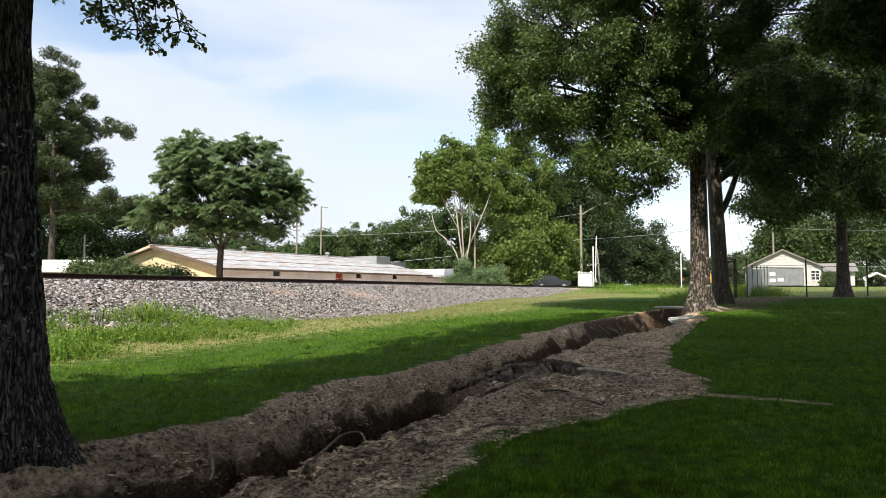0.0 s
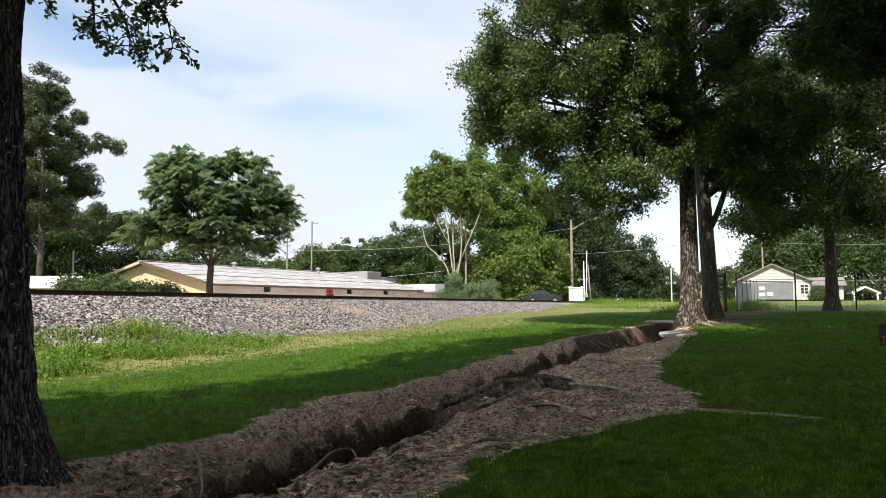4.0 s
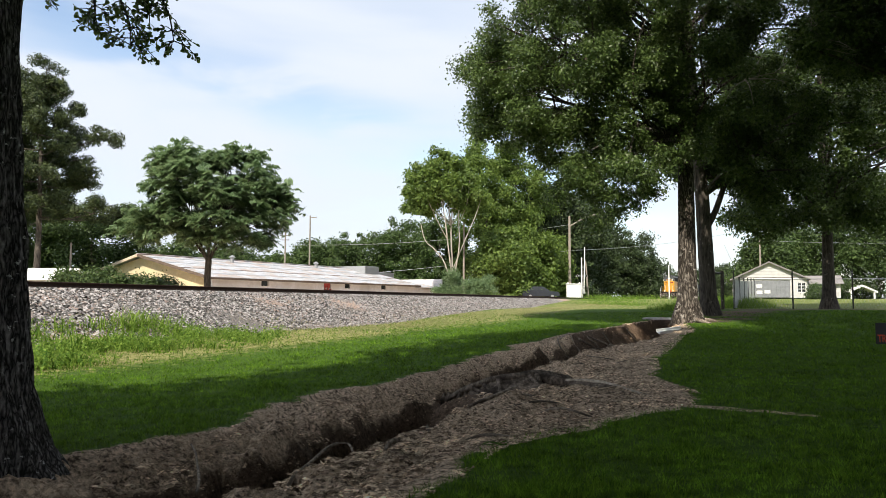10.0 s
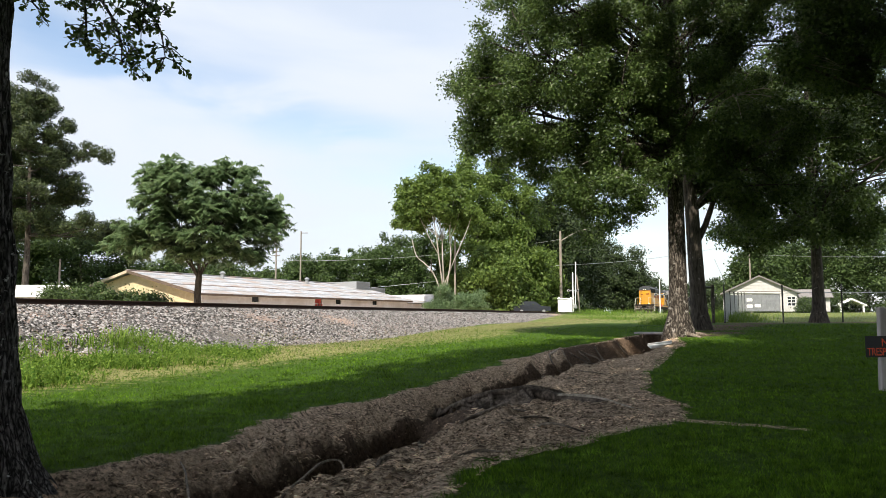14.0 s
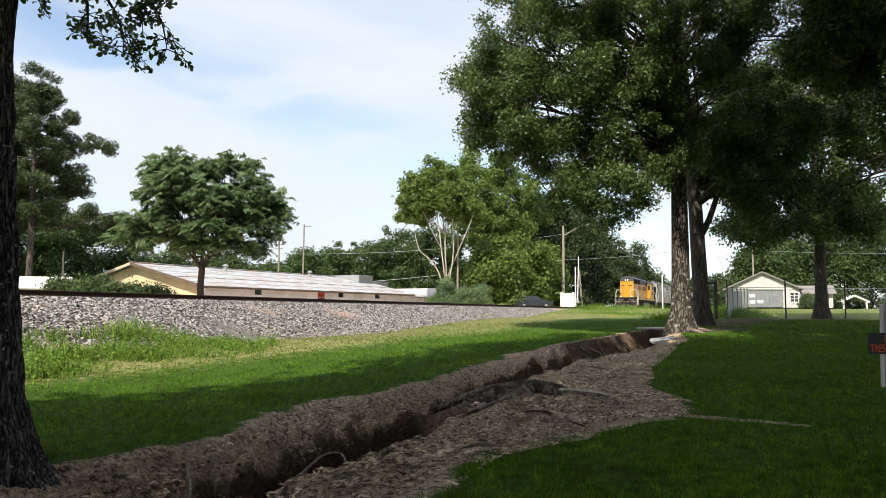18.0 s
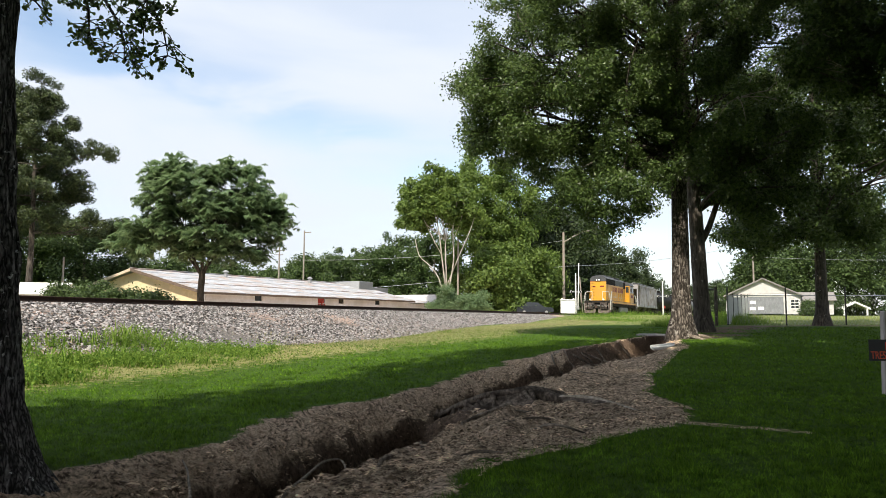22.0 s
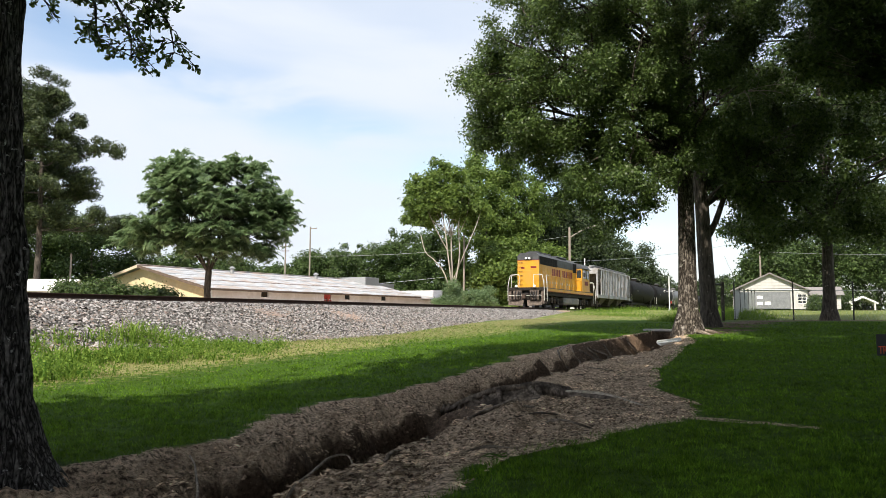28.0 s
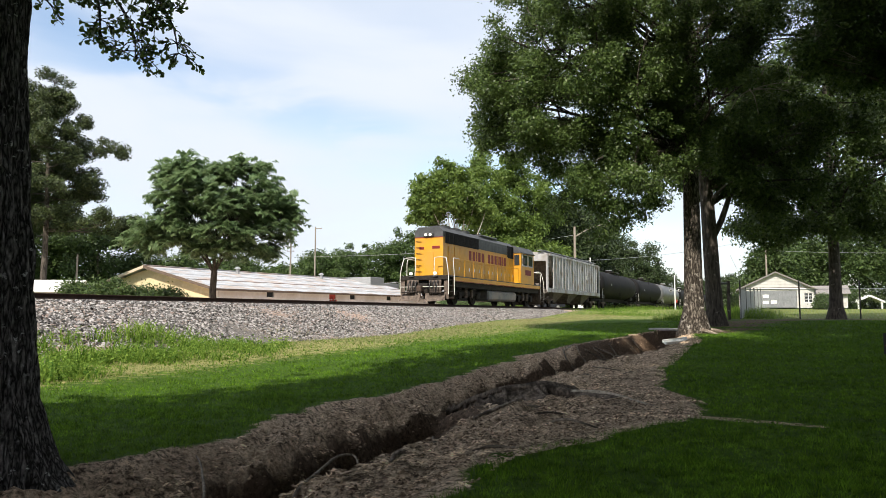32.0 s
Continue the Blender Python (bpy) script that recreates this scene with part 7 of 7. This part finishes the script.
def lawn():
    rng, x, y = scatter(360000, 72, 3.2, 36)
    spots, keep = [], []
    for i, (a, b) in enumerate(zip(x, y)):
        u, v = uv_of(a, b)
        if v < TRACK_V + 4.6:
            continue
        vl, vr = lerp_list(u, DITCH_LEFT), lerp_list(u, DITCH_RIGHT)
        if vl - 0.02 < v < vr and u < 32.5:
            if not (v < vl + 0.22 and rng.random() < 0.35):
                continue
        z, s, d, _ = land(u, v)
        if s > 0.3 and rng.random() < s * 1.25:
            continue
        if rng.random() < d * 1.1:
            continue
        spots.append((a, b, z))
        keep.append(b)
    k = np.array(keep)
    tuft = np.array([0.55 + 0.9 * max(0.0, 0.5 + noise.noise(Vector((p[0] * 2.2, p[1] * 2.2, 4)))) for p in spots])
    h = rng.uniform(0.014, 0.050, len(k)) * (1 + 0.010 * k) * tuft
    blades("lawn_grass", "short mown green lawn grass", spots, h, 0.0036 * np.maximum(1, k / 5.5), rng, M_GRASS, bendy=0.8)


def soil_clods():
    """Small clods and stones in the ditch."""
    rng, x, y = scatter(70000, 75, 3.4, 29, -0.45, 0.36)
    spots = []
    for a, b in zip(x, y):
        u, v = uv_of(a, b)
        if lerp_list(u, DITCH_LEFT) + 0.02 < v < lerp_list(u, DITCH_RIGHT) - 0.1 and u < 31:
            spots.append((a, b, land(u, v)[0]))
    c = np.array(spots)
    n = len(c)
    base = np.array([(-1, -0.6, -0.4), (1, -0.7, -0.3), (0.9, 0.8, -0.4), (-0.8, 0.9, -0.4), (0.1, 0.0, 0.7)])
    size = (0.004 + 0.013 * rng.random(n) ** 3) * (1 + 0.03 * c[:, 1] + 0.22 * np.maximum(0, c[:, 1] - 15) * rng.random(n) ** 4)
    v = base[None] * size[:, None, None] * (0.6 + 0.8 * rng.random((n, 5, 3))) + c[:, None, :]
    f = (np.array([(0, 1, 4), (1, 2, 4), (2, 3, 4), (3, 0, 4)])[None] + (np.arange(n) * 5)[:, None, None]).reshape(-1, 3)
    tagged(new("soil_clods", np_mesh("soil_clods", v.reshape(-1, 3), f, M_CLOD)), "small brown clods and pebbles of eroded soil", "clods", kind="stuff")


M_CLOD = leaf_mat("soil_clod", (0.06, 0.040, 0.027), (0.48, 0.35, 0.24), 0.0, 0.95, 0.1)
_e = [q for q in M_LITTER.node_tree.nodes if q.type == "VALTORGB"][0].color_ramp.elements.new(0.62)
_e.color = (0.56, 0.43, 0.31, 1)
mottle(M_LITTER, ((1.7, 0.5, 1.35), (8.0, 0.5, 1.5)))
lawn()
soil_litter()
soil_clods()


def toe_weeds():
    """Tall weeds and dry grass along the foot of the ballast bank."""
    rng = np.random.default_rng(73)
    spots, h, dry, dh = [], [], [], []
    for _ in range(110000):
        u = rng.uniform(4, 56)
        v = TRACK_V + rng.uniform(2.8, 11.0)
        dv = v - TRACK_V
        x, y = xy_of(u, v)
        if y < 8 or abs(x / y) > 0.66:
            continue
        patch = noise.noise(Vector((u * 0.45, v * 0.45, 2))) + 0.5 * noise.noise(Vector((u * 1.6, v * 1.3, 5)))
        z = max(land(u, v)[0], RAIL_Z - 0.2 - (dv - 1.9) * 0.335)
        if u < 21:
            want = 0.85 - abs(dv - 6.7) / 2.1 + patch * 1.3 - max(0, u - 12.0) * 0.17
            if rng.random() < want:
                tall = (0.15 + 0.50 * max(0.0, 0.45 + patch)) * (1 - 0.6 * max(0.0, (dv - 6.6) / 2.6)) * (1 - 0.5 * min(1.0, max(0.0, (u - 11) / 5)))
                spots.append((x, y, z))
                h.append(max(0.06, tall * rng.uniform(0.5, 1.15)))
                continue
        if dv > 4.4 and rng.random() < (0.52 if u > 15 else 0.42) - abs(dv - 6.6) / 5 + patch * 0.4:
            dry.append((x, y, z))
            dh.append(rng.uniform(0.05, 0.13))
    h = np.array(h)
    c = np.array(spots)[rng.choice(len(spots), 1500)] + np.array([0, 0, 0.12])
    ob = new("broad_weeds", leaf_cloud(c, np.full(len(c), 0.16), 20000, 0.022, rng, M_WEED, "broad_weeds", 0.5))
    tagged(ob, "broad-leaved green weeds at the foot of the ballast", "weeds", kind="stuff")
    blades("weeds", "tall bright green weeds at the foot of the ballast", spots, h, 0.006 + 0.016 * h, rng, M_WEED, "weeds", 0.55, True)
    blades("dry_grass", "short dry yellowish grass beside the ballast", dry, np.array(dh), np.full(len(dh), 0.008), rng, M_DRY_GRASS, "grass", 0.7)
    # rough grass and weeds on the verge near the crossing and the fence
    spots, h = [], []
    for cx, cy, r, n, tall in ((13.5, 56.0, 3.0, 1500, 0.3), (15.0, 66.0, 4.0, 1500, 0.4), (12.0, 38.5, 1.0, 700, 0.55), (18.6, 46.5, 1.6, 2200, 0.75), (20.3, 50.0, 1.8, 2000, 0.8), (16.0, 47.0, 1.2, 1500, 0.85), (24, 92, 5, 1500, 0.8), (19.5, 90, 2.5, 900, 0.9), (22.2, 56.0, 1.8, 1000, 0.9)):
        for _ in range(n):
            x, y = cx + rng.normal(0, r * 0.5), cy + rng.normal(0, r * 0.6)
            spots.append((x, y, ground_z(x, y)))
            h.append(tall * rng.uniform(0.3, 1.1))
    blades("verge_weeds", "rough green weeds along the fence and crossing", spots, np.array(h), np.full(len(h), 0.013), rng, M_WEED, "weeds", 0.5)


toe_weeds()


def bough():
    """The near oak's hanging bough: twigs with lobed leaves, seen dark against the sky."""
    b = thing("hanging_bough", "leafy oak bough hanging dark against the sky", "bough", pose(-2.75, 6.4, 3.27))
    rnd = random.Random(17)
    leaf = [(0, 0), (0.25, 0.12), (0.5, 0.10), (0.72, 0.26), (0.9, 0.24), (1.0, 0.05), (1.0, -0.05), (0.9, -0.24), (0.72, -0.26), (0.5, -0.10), (0.25, -0.12)]
    verts, faces = [], []
    nl = len(leaf)
    tips = []
    main = [bez([(-0.7, 0.2, 0.95), (-0.25, 0.1, 0.6), (0.0, 0.0, 0.2), (0.02, 0, -0.02)], 9), bez([(-0.7, 0.2, 0.95), (0.0, 0.1, 0.7), (0.30, 0.05, 0.35), (0.40, 0, 0.02)], 9),
            bez([(-0.7, 0.2, 0.95), (-0.4, 0.1, 0.6), (-0.3, 0, 0.3), (-0.3, 0, 0.10)], 9), bez([(-0.7, 0.2, 0.95), (0.1, 0.1, 0.8), (0.2, 0, 0.5), (0.18, 0, 0.25)], 9), bez([(-0.85, 0.2, 1.1), (-0.84, 0.1, 0.8), (-0.78, 0.0, 0.5)], 5)]
    for ln in main:
        tube("twig", ln, [0.022 * (1 - 0.8 * i / 8) for i in range(len(ln))], M_BARK_NEAR, b, seg=6)
        for i in range(2, len(ln)):
            for _ in range(5):
                a = ln[i]
                q = a + Vector((rnd.uniform(-0.19, 0.19), rnd.uniform(-0.17, 0.17), rnd.uniform(-0.16, 0.12)))
                tube("twiglet", [a, (a + q) / 2 + Vector((0, 0, 0.03)), q], [0.006, 0.005, 0.003], M_BARK_NEAR, b, seg=4)
                tips.append((a, q))
    for a, q in tips:
        for _ in range(9):
            p = a.lerp(q, rnd.uniform(0.3, 1.0))
            d = ((q - a).normalized() + Vector((rnd.gauss(0, 0.8), rnd.gauss(0, 0.8), rnd.gauss(-0.25, 0.7)))).normalized()
            s = d.cross(Vector((rnd.gauss(0, 1), rnd.gauss(0, 1), rnd.gauss(0, 1)))).normalized()
            size = rnd.uniform(0.042, 0.082)
            o = len(verts)
            for x, y in leaf:
                verts.append(p + d * x * size + s * y * size + d.cross(s) * (abs(y) * 0.3 * size))
            faces.append(tuple(range(o, o + nl)))
    mesh_part("leaves", np_mesh("leaves", [tuple(v) for v in verts], faces, M_OAK_LEAF), b)
    return b


BOUGH = bough()


def motions():
    """The train rolls in along the track; its wheels turn with it."""
    for (car, behind, length), wheels in zip(CARS, CAR_WHEELS):
        walk(car, [(t, car_pose(travel(t) + behind, length)) for t in range(0, 33)])
        for w, x, r in wheels:
            rows = []
            for i in range(241):
                t = i * 4 / 30
                rows.append((t, Matrix.Translation((x, 0, r)) @ Matrix.Rotation((travel(t) - 60) / r, 4, "Y")))
            walk(w, rows)
    # the bough stirs a little in the wind
    sway = [0, -2, 3, 6, 8, 2, 11, 11, 9, 6, 5, 6, 4, 5, 5, 4, 7, 5, 4]
    step = 32.0 / (len(sway) - 1)
    walk(BOUGH, [(i * step, pose(-2.75 + 0.004 * k, 6.4, 3.27, 0.3 * (i % 3), 0.12 * k - 0.5, 0)) for i, k in enumerate(sway)])


motions()
